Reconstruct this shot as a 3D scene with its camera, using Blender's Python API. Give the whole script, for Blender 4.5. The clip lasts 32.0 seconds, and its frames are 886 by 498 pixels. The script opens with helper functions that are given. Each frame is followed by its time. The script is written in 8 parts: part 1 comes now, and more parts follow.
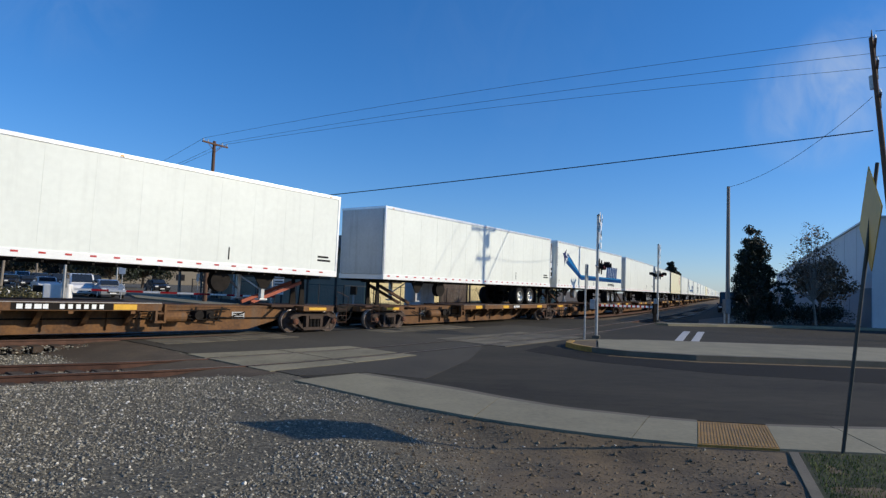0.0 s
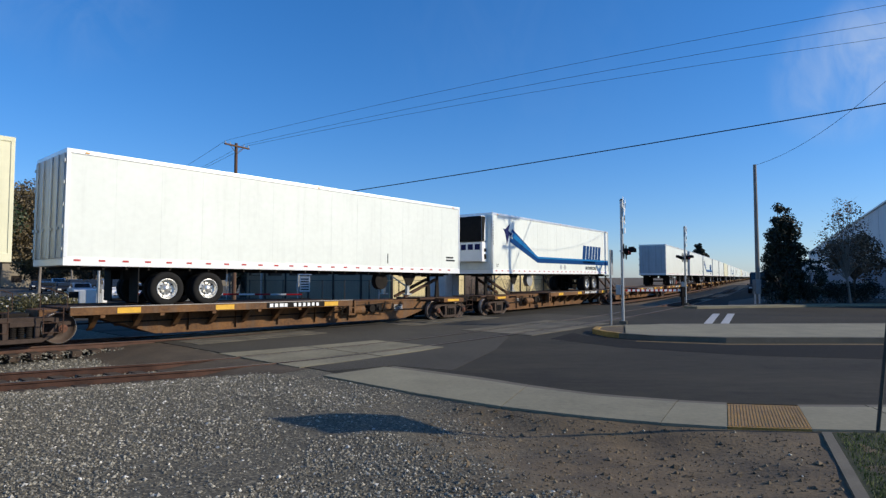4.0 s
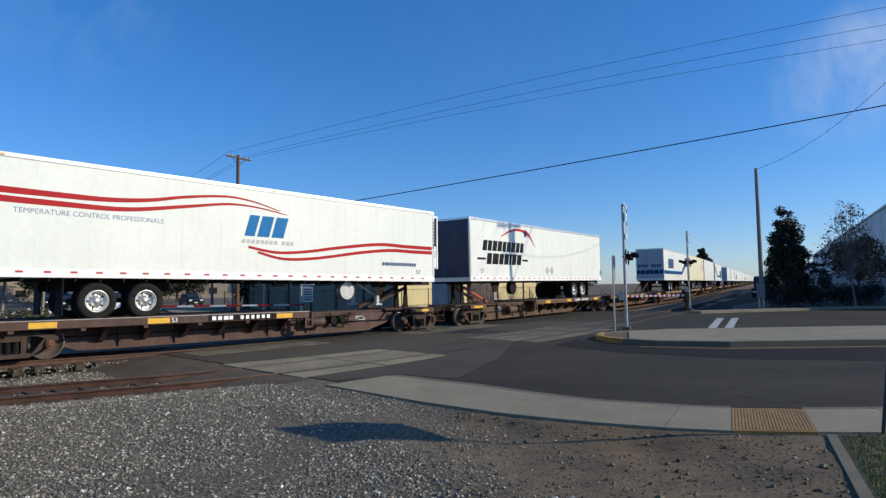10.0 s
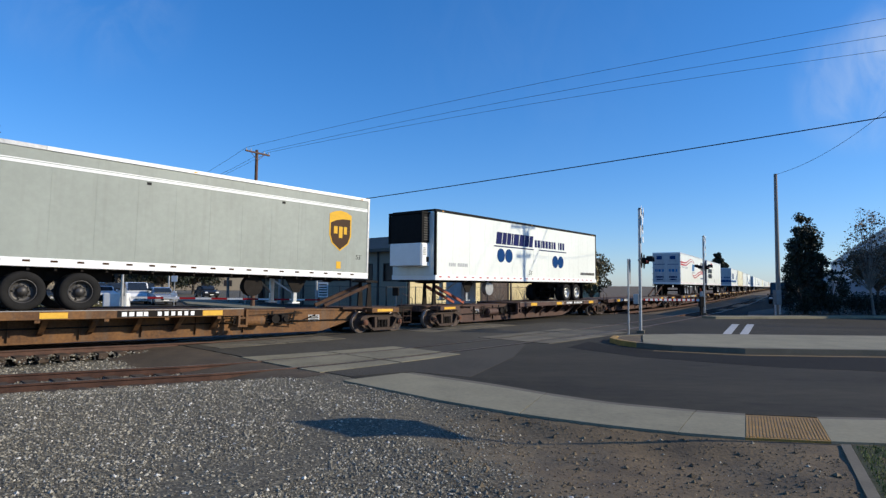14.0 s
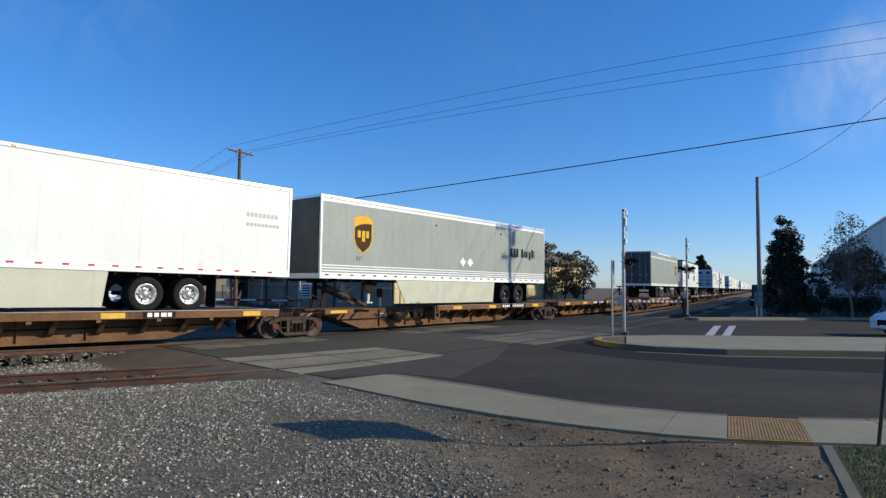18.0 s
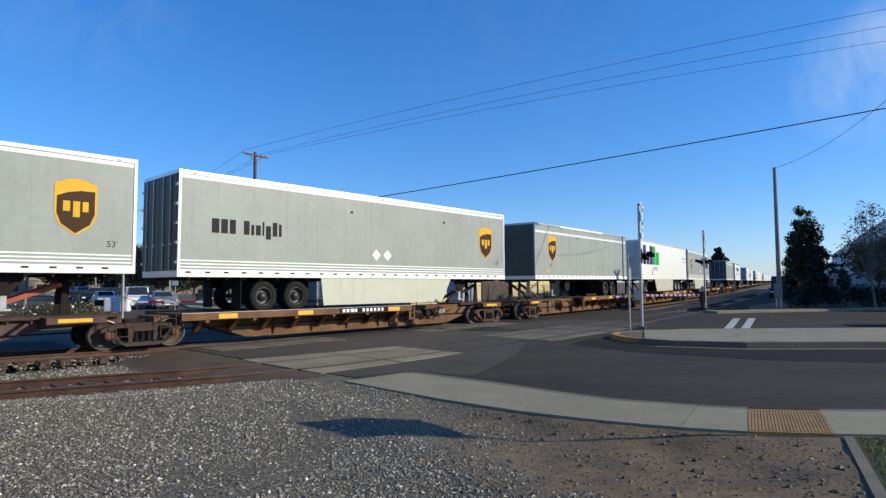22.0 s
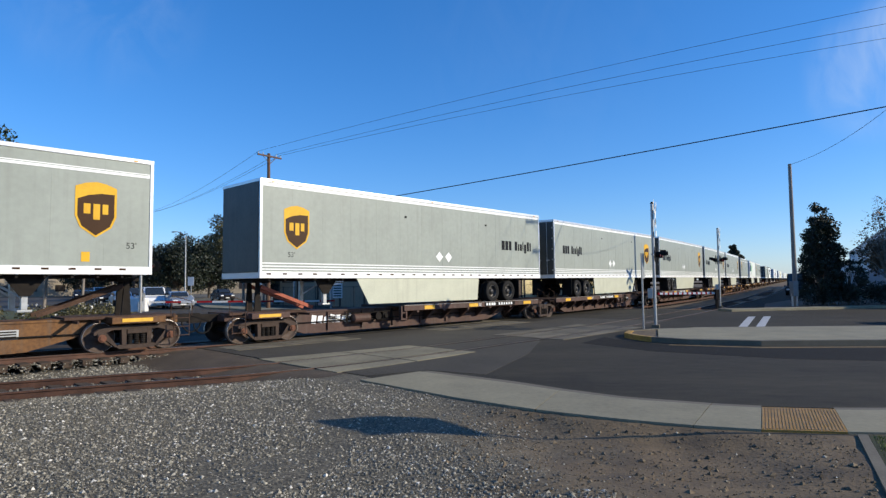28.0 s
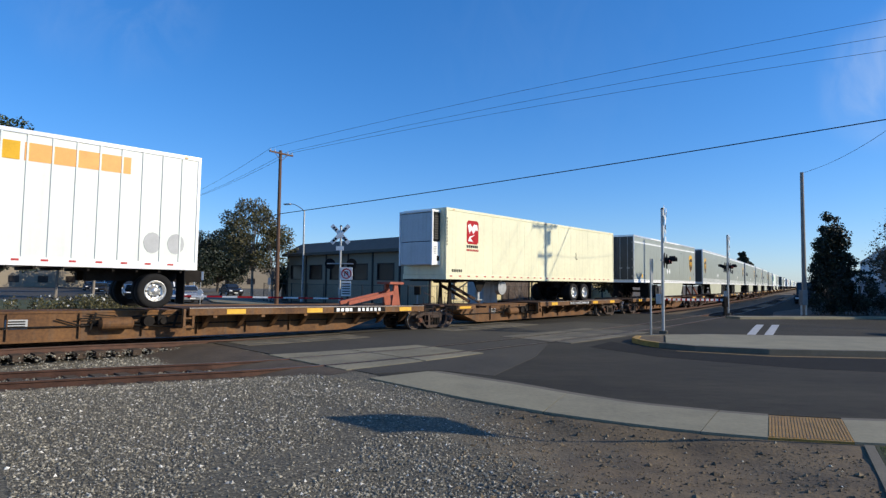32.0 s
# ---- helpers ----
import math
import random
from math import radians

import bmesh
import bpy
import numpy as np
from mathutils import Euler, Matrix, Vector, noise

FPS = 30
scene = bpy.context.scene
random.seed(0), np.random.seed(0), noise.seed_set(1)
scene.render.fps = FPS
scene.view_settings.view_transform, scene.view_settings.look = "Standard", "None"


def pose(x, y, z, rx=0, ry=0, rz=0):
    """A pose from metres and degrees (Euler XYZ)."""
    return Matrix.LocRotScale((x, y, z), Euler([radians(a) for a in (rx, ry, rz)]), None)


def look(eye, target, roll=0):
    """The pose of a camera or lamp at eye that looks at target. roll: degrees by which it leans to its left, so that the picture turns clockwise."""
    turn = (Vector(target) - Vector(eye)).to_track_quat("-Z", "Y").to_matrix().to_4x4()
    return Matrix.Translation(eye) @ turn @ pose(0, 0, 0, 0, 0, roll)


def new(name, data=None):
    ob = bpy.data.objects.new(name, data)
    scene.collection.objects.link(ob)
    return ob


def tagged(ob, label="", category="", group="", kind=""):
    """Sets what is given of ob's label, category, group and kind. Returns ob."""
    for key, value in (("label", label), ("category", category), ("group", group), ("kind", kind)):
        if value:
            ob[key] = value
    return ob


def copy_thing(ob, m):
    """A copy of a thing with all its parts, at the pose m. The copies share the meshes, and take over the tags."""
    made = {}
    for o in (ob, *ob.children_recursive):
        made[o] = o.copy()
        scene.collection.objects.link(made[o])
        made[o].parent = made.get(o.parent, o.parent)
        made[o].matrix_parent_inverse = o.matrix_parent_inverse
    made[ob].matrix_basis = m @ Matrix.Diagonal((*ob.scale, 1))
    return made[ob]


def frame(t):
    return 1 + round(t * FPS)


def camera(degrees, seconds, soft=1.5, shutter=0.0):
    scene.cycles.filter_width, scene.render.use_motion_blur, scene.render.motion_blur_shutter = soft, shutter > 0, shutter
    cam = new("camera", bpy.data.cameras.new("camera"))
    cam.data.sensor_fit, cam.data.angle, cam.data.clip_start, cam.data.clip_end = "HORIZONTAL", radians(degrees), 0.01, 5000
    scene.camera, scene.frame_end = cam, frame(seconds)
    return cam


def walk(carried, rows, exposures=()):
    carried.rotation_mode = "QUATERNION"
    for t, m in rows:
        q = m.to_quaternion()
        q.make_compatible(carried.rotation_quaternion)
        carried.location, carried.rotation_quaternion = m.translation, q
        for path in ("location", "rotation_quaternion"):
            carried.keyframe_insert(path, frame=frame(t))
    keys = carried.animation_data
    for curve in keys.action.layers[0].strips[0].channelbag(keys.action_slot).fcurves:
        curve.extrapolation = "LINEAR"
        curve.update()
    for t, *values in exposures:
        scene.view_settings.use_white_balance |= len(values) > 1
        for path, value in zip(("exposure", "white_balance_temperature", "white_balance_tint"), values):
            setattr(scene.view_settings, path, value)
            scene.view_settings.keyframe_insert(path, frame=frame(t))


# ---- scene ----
cam = camera(74.0, 32.0, 1.35)
EXPO, SKY_STRENGTH, SUN_STRENGTH = -0.05, 0.10, 4.9
SKY_VALUE, SKY_TINT = 2.05, (0.85, 0.96, 1.21, 1)
EXPOSURES = [(0, -0.23), (1, -0.09), (2, 0.05), (3, -0.06), (6, -0.15), (7, -0.05), (8, 0.0), (9, -0.13), (10, -0.15), (11, -0.02), (12, 0.10), (13, -0.08), (14, 0.0), (17, 0.05), (19, -0.16), (20, -0.02), (23, 0.08), (28, 0.09), (30, 0.06), (31, -0.04), (32, 0.04)]
PATH = [  # seconds, x, y, z, yaw, pitch, roll
    (0, -0.00, 0.00, 1.88, 0.00, 3.65, -2.12), (0.5, 0.05, 0.11, 1.84, -0.02, 3.43, -1.46), (1, 0.04, 0.04, 1.85, 0.42, 3.80, -2.10),
    (1.5, 0.03, -0.01, 1.86, 0.98, 3.80, -1.98), (2, 0.01, -0.06, 1.87, 1.97, 3.02, -0.75), (2.5, -0.02, -0.08, 1.88, 2.03, 2.87, -2.21),
    (3, 0.01, -0.03, 1.87, 1.78, 2.75, -1.22), (3.5, 0.03, -0.04, 1.88, 1.98, 2.84, -0.54), (5.5, 0.04, -0.11, 1.90, 3.15, 2.46, 1.74),
    (6, 0.05, -0.06, 1.89, 2.74, 2.54, 1.65), (6.5, 0.07, -0.03, 1.88, 2.38, 2.81, 1.50), (7, 0.06, -0.01, 1.87, 2.10, 2.78, 1.27),
    (7.5, 0.06, 0.00, 1.87, 1.95, 2.99, 0.79), (8, 0.06, -0.03, 1.88, 2.22, 3.11, 1.07), (8.5, 0.07, -0.02, 1.87, 2.21, 3.09, 1.20),
    (9, 0.07, 0.01, 1.87, 2.00, 3.05, 0.86), (9.5, 0.06, -0.04, 1.88, 2.30, 3.20, 0.72), (10, 0.07, -0.07, 1.87, 2.74, 3.63, 0.90),
    (10.5, 0.03, -0.15, 1.90, 3.44, 3.31, 0.28), (11, 0.04, -0.13, 1.88, 3.23, 3.63, 0.63), (11.5, 0.03, -0.16, 1.89, 3.58, 3.43, 0.48),
    (12, -0.00, -0.20, 1.89, 3.67, 3.32, -0.77), (12.5, 0.00, -0.23, 1.90, 3.84, 3.76, -0.77), (13, -0.03, -0.24, 1.89, 3.83, 3.59, -1.64),
    (13.5, -0.01, -0.22, 1.89, 3.51, 3.96, -1.68), (14, -0.02, -0.23, 1.91, 3.95, 3.43, -0.53), (14.5, -0.03, -0.27, 1.92, 4.13, 3.52, -1.06),
    (16.5, 0.01, -0.27, 1.90, 4.39, 3.65, 0.27), (17, 0.03, -0.23, 1.89, 3.72, 4.47, 0.41), (17.5, 0.02, -0.16, 1.89, 3.16, 3.79, -0.53),
    (18, 0.04, -0.08, 1.88, 2.55, 3.60, -0.67), (18.5, 0.03, -0.10, 1.88, 2.88, 3.66, -0.74), (19, 0.03, -0.11, 1.88, 2.77, 3.73, -1.04),
    (19.5, 0.03, -0.08, 1.88, 2.51, 3.61, -0.42), (20, 0.05, -0.09, 1.88, 2.66, 3.95, 0.07), (20.5, 0.04, -0.12, 1.88, 2.93, 3.95, 0.03),
    (21, 0.03, -0.14, 1.88, 3.15, 3.79, -0.75), (21.5, 0.01, -0.15, 1.89, 3.52, 3.14, -0.50), (22, 0.00, -0.21, 1.90, 4.04, 3.37, 0.44),
    (22.5, -0.02, -0.27, 1.91, 4.51, 3.38, -0.25), (23, -0.02, -0.28, 1.91, 4.67, 3.32, -0.06), (23.5, -0.03, -0.29, 1.92, 4.84, 2.88, -0.17),
    (24, -0.01, -0.26, 1.92, 4.52, 2.95, 0.47), (24.5, -0.01, -0.26, 1.92, 4.65, 2.91, 0.23), (25, -0.04, -0.39, 1.93, 5.39, 3.45, 0.47),
    (25.5, -0.03, -0.38, 1.93, 5.59, 3.20, 0.71), (27.5, -0.03, -0.33, 1.93, 5.11, 3.16, 0.65), (28, -0.02, -0.34, 1.92, 5.24, 3.27, 0.69),
    (28.5, -0.02, -0.35, 1.93, 5.27, 3.39, 0.89), (29, -0.03, -0.36, 1.93, 5.32, 3.25, 0.40), (29.5, -0.03, -0.36, 1.93, 5.24, 3.46, 0.64),
    (30, -0.03, -0.35, 1.93, 5.37, 3.35, 0.48), (30.5, -0.02, -0.37, 1.91, 5.10, 4.26, 0.07), (31, -0.04, -0.44, 1.92, 5.56, 4.30, 0.09),
    (31.5, -0.07, -0.46, 1.93, 5.74, 3.65, -0.65), (32, -0.09, -0.47, 1.94, 5.89, 3.28, -0.68),
]
walk(cam, [(t, pose(x, y, z, 90 + p, r, w)) for t, x, y, z, w, p, r in PATH], [(t, EXPO + e) for t, e in EXPOSURES])

# ---- sky and sun ----
SUN_AZ, SUN_EL = 95.0, 24.2
world = bpy.data.worlds.new("world")
scene.world = world
world.use_nodes = True
wn, wl = world.node_tree.nodes, world.node_tree.links
sky = wn.new("ShaderNodeTexSky")
sky.sky_type, sky.sun_disc = "NISHITA", False
sky.sun_elevation, sky.sun_rotation = radians(SUN_EL), radians(SUN_AZ)
sky.air_density, sky.dust_density, sky.ozone_density = 1.0, 0.30, 4.5
wc = wn.new("ShaderNodeTexCoord")
wm = wn.new("ShaderNodeMapping")
wm.inputs["Scale"].default_value = (14.0, 12.0, 6.0)
wm.inputs["Rotation"].default_value = (0.4, 0.9, 0.6)
wo = wn.new("ShaderNodeTexNoise")
wo.inputs["Scale"].default_value, wo.inputs["Detail"].default_value, wo.inputs["Distortion"].default_value = 1.0, 8, 1.1
wo.inputs["Roughness"].default_value = 0.58
wr = wn.new("ShaderNodeMapRange")
wr.inputs["From Min"].default_value, wr.inputs["From Max"].default_value = 0.36, 0.68
wx = wn.new("ShaderNodeMix")
wx.data_type = "RGBA"
wx.inputs[7].default_value = (6.5, 7.6, 9.2, 1)
wl.new(wc.outputs["Generated"], wm.inputs["Vector"])
wl.new(wm.outputs["Vector"], wo.inputs["Vector"])
wl.new(wo.outputs["Fac"], wr.inputs["Value"])
# wisps of high cloud: azimuth, elevation, reach in degrees, density
last_sum = None
for az, el, reach, dense in ((32.3, 15.8, 6.0, 0.30), (36.0, 18.0, 6.0, 0.22), (-36.0, 24.0, 9.0, 0.08), (5.0, 24.0, 16.0, 0.02)):
    wd = wn.new("ShaderNodeVectorMath")
    wd.operation = "DOT_PRODUCT"
    wd.inputs[1].default_value = (math.cos(radians(el)) * math.sin(radians(az)), math.cos(radians(el)) * math.cos(radians(az)), math.sin(radians(el)))
    wl.new(wc.outputs["Generated"], wd.inputs[0])
    wg = wn.new("ShaderNodeMapRange")
    wg.interpolation_type = "SMOOTHSTEP"
    wg.inputs["From Min"].default_value, wg.inputs["From Max"].default_value = math.cos(radians(reach)), 1.0
    wg.inputs["To Max"].default_value = dense
    wl.new(wd.outputs["Value"], wg.inputs["Value"])
    if last_sum is None:
        last_sum = wg.outputs["Result"]
    else:
        wa = wn.new("ShaderNodeMath")
        wl.new(last_sum, wa.inputs[0])
        wl.new(wg.outputs["Result"], wa.inputs[1])
        last_sum = wa.outputs[0]
wf = wn.new("ShaderNodeMath")
wf.operation = "MULTIPLY"
wl.new(wr.outputs["Result"], wf.inputs[0])
wl.new(last_sum, wf.inputs[1])
wl.new(wf.outputs[0], wx.inputs[0])
hs = wn.new("ShaderNodeHueSaturation")
hs.inputs["Saturation"].default_value, hs.inputs["Value"].default_value = 1.22, SKY_VALUE
tint = wn.new("ShaderNodeMix")
tint.data_type, tint.blend_type = "RGBA", "MULTIPLY"
tint.inputs[0].default_value = 1.0
tint.inputs[7].default_value = SKY_TINT
soft_sky = wn.new("ShaderNodeGamma")
soft_sky.inputs["Gamma"].default_value = 0.8
wl.new(sky.outputs["Color"], soft_sky.inputs["Color"])
wl.new(soft_sky.outputs["Color"], tint.inputs[6])
wl.new(tint.outputs[2], hs.inputs["Color"])
wl.new(hs.outputs["Color"], wx.inputs[6])
bg = wn["Background"]
bg.inputs["Strength"].default_value = SKY_STRENGTH
wl.new(wx.outputs[2], bg.inputs["Color"])
sun_data = bpy.data.lights.new("sun", "SUN")
sun_data.energy, sun_data.angle, sun_data.color = SUN_STRENGTH, radians(0.53), (1.0, 0.89, 0.70)
sun_dir = Vector((math.cos(radians(SUN_EL)) * math.sin(radians(SUN_AZ)), math.cos(radians(SUN_EL)) * math.cos(radians(SUN_AZ)), math.sin(radians(SUN_EL))))
sun_ob = new("sun", sun_data)
sun_ob.matrix_world = look(sun_dir * 200, (0, 0, 0))


# ---- materials ----
def material(name, color, rough=0.6, metal=0.0, vary=0.15, scale=3.0, bump=0.0, bump_scale=40.0, second=None, streak=0.0, spec=0.5, stretch=(1, 1, 1), random=0.0, coords="Object"):
    m = bpy.data.materials.new(name)
    m.use_nodes = True
    n, l = m.node_tree.nodes, m.node_tree.links
    b = n["Principled BSDF"]
    b.inputs["Roughness"].default_value, b.inputs["Metallic"].default_value = rough, metal
    b.inputs["Specular IOR Level"].default_value = spec
    tc = n.new("ShaderNodeTexCoord")
    mp = n.new("ShaderNodeMapping")
    mp.inputs["Scale"].default_value = stretch
    l.new(tc.outputs[coords], mp.inputs["Vector"])
    large = n.new("ShaderNodeTexNoise")
    large.inputs["Scale"].default_value, large.inputs["Detail"].default_value = scale, 6
    fine = n.new("ShaderNodeTexNoise")
    fine.inputs["Scale"].default_value, fine.inputs["Detail"].default_value = scale * 11, 3
    l.new(mp.outputs["Vector"], large.inputs["Vector"])
    l.new(mp.outputs["Vector"], fine.inputs["Vector"])
    mix = n.new("ShaderNodeMix")
    mix.data_type = "FLOAT"
    mix.inputs[0].default_value = 0.4
    l.new(large.outputs["Fac"], mix.inputs[2])
    l.new(fine.outputs["Fac"], mix.inputs[3])
    ramp = n.new("ShaderNodeValToRGB")
    dark = second if second else [c * (1 - vary) for c in color]
    lite = [min(1, c * (1 + vary * 0.6)) for c in color]
    ramp.color_ramp.elements[0].position, ramp.color_ramp.elements[1].position = 0.36, 0.64
    ramp.color_ramp.elements[0].color, ramp.color_ramp.elements[1].color = (*dark, 1), (*lite, 1)
    l.new(mix.outputs[0], ramp.inputs["Fac"])
    out = ramp.outputs["Color"]
    if streak:
        sm = n.new("ShaderNodeMapping")
        sm.inputs["Scale"].default_value = (2.2, 2.2, 0.12)
        l.new(tc.outputs[coords], sm.inputs["Vector"])
        sn = n.new("ShaderNodeTexNoise")
        sn.inputs["Scale"].default_value, sn.inputs["Detail"].default_value = 2.5, 5
        l.new(sm.outputs["Vector"], sn.inputs["Vector"])
        sr = n.new("ShaderNodeMapRange")
        sr.inputs["From Min"].default_value, sr.inputs["From Max"].default_value = 0.52, 0.8
        sr.inputs["To Max"].default_value = streak
        l.new(sn.outputs["Fac"], sr.inputs["Value"])
        sx = n.new("ShaderNodeMix")
        sx.data_type = "RGBA"
        sx.inputs[7].default_value = (0.12, 0.10, 0.08, 1)
        l.new(sr.outputs["Result"], sx.inputs[0])
        l.new(out, sx.inputs[6])
        out = sx.outputs[2]
    if random:
        oi = n.new("ShaderNodeObjectInfo")
        gi = n.new("ShaderNodeNewGeometry")
        ad = n.new("ShaderNodeMath")
        l.new(oi.outputs["Random"], ad.inputs[0])
        l.new(gi.outputs["Random Per Island"], ad.inputs[1])
        fr = n.new("ShaderNodeMath")
        fr.operation = "FRACT"
        l.new(ad.outputs[0], fr.inputs[0])
        rr = n.new("ShaderNodeMapRange")
        rr.inputs["To Min"].default_value, rr.inputs["To Max"].default_value = 1 - random, 1 + random
        if random > 0.7:
            pw = n.new("ShaderNodeMath")
            pw.operation, pw.inputs[1].default_value = "POWER", 2.6
            l.new(fr.outputs[0], pw.inputs[0])
            rr.inputs["To Min"].default_value, rr.inputs["To Max"].default_value = 0.46, 1.85
            l.new(pw.outputs[0], rr.inputs["Value"])
        else:
            l.new(fr.outputs[0], rr.inputs["Value"])
        hv = n.new("ShaderNodeHueSaturation")
        l.new(rr.outputs["Result"], hv.inputs["Value"])
        l.new(out, hv.inputs["Color"])
        out = hv.outputs["Color"]
    l.new(out, b.inputs["Base Color"])
    if bump:
        bn = n.new("ShaderNodeTexNoise")
        bn.inputs["Scale"].default_value, bn.inputs["Detail"].default_value = bump_scale, 4
        l.new(tc.outputs[coords], bn.inputs["Vector"])
        bp = n.new("ShaderNodeBump")
        bp.inputs["Strength"].default_value, bp.inputs["Distance"].default_value = bump, 0.02
        l.new(bn.outputs["Fac"], bp.inputs["Height"])
        l.new(bp.outputs["Normal"], b.inputs["Normal"])
    return m


def glow(name, color, strength):
    m = material(name, color, 0.3)
    b = m.node_tree.nodes["Principled BSDF"]
    b.inputs["Emission Color"].default_value = (*color, 1)
    b.inputs["Emission Strength"].default_value = strength
    return m


WHITE = material("white_trailer_paint", (0.79, 0.825, 0.765), 0.35, vary=0.06, scale=0.5, streak=0.09, bump=0.05, bump_scale=3, spec=0.25)
CREAM = material("aged_cream_paint", (0.79, 0.76, 0.53), 0.4, vary=0.08, scale=0.6, streak=0.12, bump=0.05, bump_scale=3, spec=0.25)
GREY = material("grey_trailer_paint", (0.325, 0.355, 0.315), 0.4, vary=0.09, scale=0.6, streak=0.16, bump=0.05, bump_scale=3, spec=0.25)
DOOR = material("trailer_door_panel", (0.47, 0.50, 0.51), 0.4, vary=0.12, scale=1.2, streak=0.3)
# end panels much darker than the trailer sides, with upright streaks
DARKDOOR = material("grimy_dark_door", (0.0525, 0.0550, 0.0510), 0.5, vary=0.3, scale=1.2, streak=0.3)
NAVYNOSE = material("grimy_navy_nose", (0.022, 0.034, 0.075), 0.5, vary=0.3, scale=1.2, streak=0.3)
ALU = material("aluminium_rail", (0.72, 0.73, 0.73), 0.35, 0.6, vary=0.12, scale=4)
STRIPEWHITE = material("white_stripe_paint", (0.86, 0.87, 0.85), 0.35, vary=0.05, scale=2)
SKIRT = material("pale_green_grey_skirt", (0.52, 0.53, 0.41), 0.45, vary=0.1, scale=1.5, streak=0.2)
RUST = material("rusted_brown_steel", (0.075, 0.044, 0.031), 0.9, 0.0, spec=0.25, vary=0.45, scale=2.2, bump=0.25, bump_scale=30, streak=0.25)
BROWN = material("brown_car_paint", (0.072, 0.034, 0.024), 0.7, 0.0, vary=0.4, scale=1.3, bump=0.1, streak=0.45)
OCHRE = material("faded_ochre_car_paint", (0.170, 0.084, 0.032), 0.75, 0.0, vary=0.4, scale=1.2, second=(0.085, 0.044, 0.024), bump=0.1, streak=0.65, spec=0.25)
OCHRE2 = material("sooty_ochre_car_paint", (0.115, 0.060, 0.028), 0.75, 0.0, vary=0.4, scale=1.2, second=(0.055, 0.032, 0.02), bump=0.1, streak=0.65)
YELLOW = material("yellow_reflector_paint", (0.75, 0.42, 0.03), 0.5, vary=0.2, scale=5)
ORANGE = material("orange_hitch_paint", (0.34, 0.075, 0.035), 0.6, vary=0.3, scale=4)
DARK = material("dark_greasy_steel", (0.017, 0.014, 0.012), 0.85, 0.0, spec=0.2, vary=0.4, scale=5, bump=0.15)
TYRE = material("tyre_rubber", (0.013, 0.0125, 0.012), 0.85, spec=0.25, vary=0.3, scale=6, bump=0.1)
RIM = material("bright_wheel_rim", (0.62, 0.62, 0.60), 0.35, 0.7, vary=0.2, scale=8)
DARKRIM = material("dark_wheel_rim", (0.055, 0.052, 0.05), 0.5, 0.4, vary=0.3, scale=8)
WHEELSTEEL = material("worn_wheel_steel", (0.075, 0.05, 0.038), 0.7, 0.2, vary=0.3, scale=6)
REDREF = material("red_reflector", (0.48, 0.03, 0.03), 0.4, vary=0.1)
BLUE = material("blue_vinyl", (0.002, 0.045, 0.165), 0.45, vary=0.1, spec=0.12)
SKYBLUE = material("light_blue_vinyl", (0.008, 0.16, 0.40), 0.45, vary=0.1, spec=0.12)
NAVY = material("navy_vinyl", (0.010, 0.014, 0.085), 0.45, vary=0.1, spec=0.12)
PURPLE = material("purple_vinyl", (0.050, 0.018, 0.150), 0.4, vary=0.08, spec=0.12)
GREEN = material("green_vinyl", (0.012, 0.40, 0.050), 0.4, vary=0.08, spec=0.12)
REDV = material("red_vinyl", (0.42, 0.020, 0.024), 0.4, vary=0.1, spec=0.12)
BLACKV = material("black_vinyl", (0.015, 0.015, 0.016), 0.4, vary=0.1, spec=0.12)
GOLD = material("gold_vinyl", (0.74, 0.42, 0.035), 0.4, vary=0.12, spec=0.15)
UMBER = material("umber_vinyl", (0.060, 0.030, 0.014), 0.4, vary=0.1, spec=0.12)
ORANGEV = material("orange_vinyl", (0.85, 0.40, 0.10), 0.4, vary=0.1)
GREYBLUE = material("grey_blue_vinyl", (0.16, 0.24, 0.34), 0.4, vary=0.1, spec=0.12)
GREYV = material("pale_grey_vinyl", (0.45, 0.46, 0.46), 0.4, vary=0.1)
ASPHALT = material("worn_asphalt", (0.0354, 0.0300, 0.0194), 0.9, spec=0.3, vary=0.5, scale=0.5, stretch=(0.3, 1.0, 1), bump=0.35, bump_scale=90)
ASPHALT4 = material("fresh_dark_asphalt", (0.0140, 0.0122, 0.0092), 0.9, spec=0.2, vary=0.4, scale=0.5, stretch=(0.3, 1.0, 1), bump=0.3, bump_scale=90)
ASPHALT5 = material("dark_lane_asphalt", (0.0165, 0.0135, 0.0092), 0.9, spec=0.2, vary=0.5, scale=0.5, bump=0.35, bump_scale=90)
ASPHALT3 = material("dusty_old_asphalt", (0.0455, 0.0380, 0.0248), 0.9, vary=0.3, scale=0.6, bump=0.35, bump_scale=80)
DIRT = material("packed_brown_dirt", (0.0720, 0.0500, 0.0290), 0.95, vary=0.35, scale=1.4, bump=0.5, bump_scale=30)
# far street: base colour lowered to deepen the train's shade on it
ASPHALT2 = material("pale_asphalt", (0.0484, 0.0390, 0.0257), 0.9, vary=0.25, scale=0.4, bump=0.3, bump_scale=80)
CONCRETE = material("old_concrete", (0.2413, 0.2150, 0.1382), 0.85, vary=0.2, scale=1.1, bump=0.2, bump_scale=60, random=0.06)
PANEL = material("crossing_concrete", (0.2028, 0.1780, 0.1126), 0.85, vary=0.35, scale=0.9, bump=0.25, bump_scale=50, random=0.1)
PANELD = material("worn_crossing_concrete", (0.125, 0.108, 0.074), 0.9, vary=0.55, scale=1.3, bump=0.3, bump_scale=40, random=0.15)
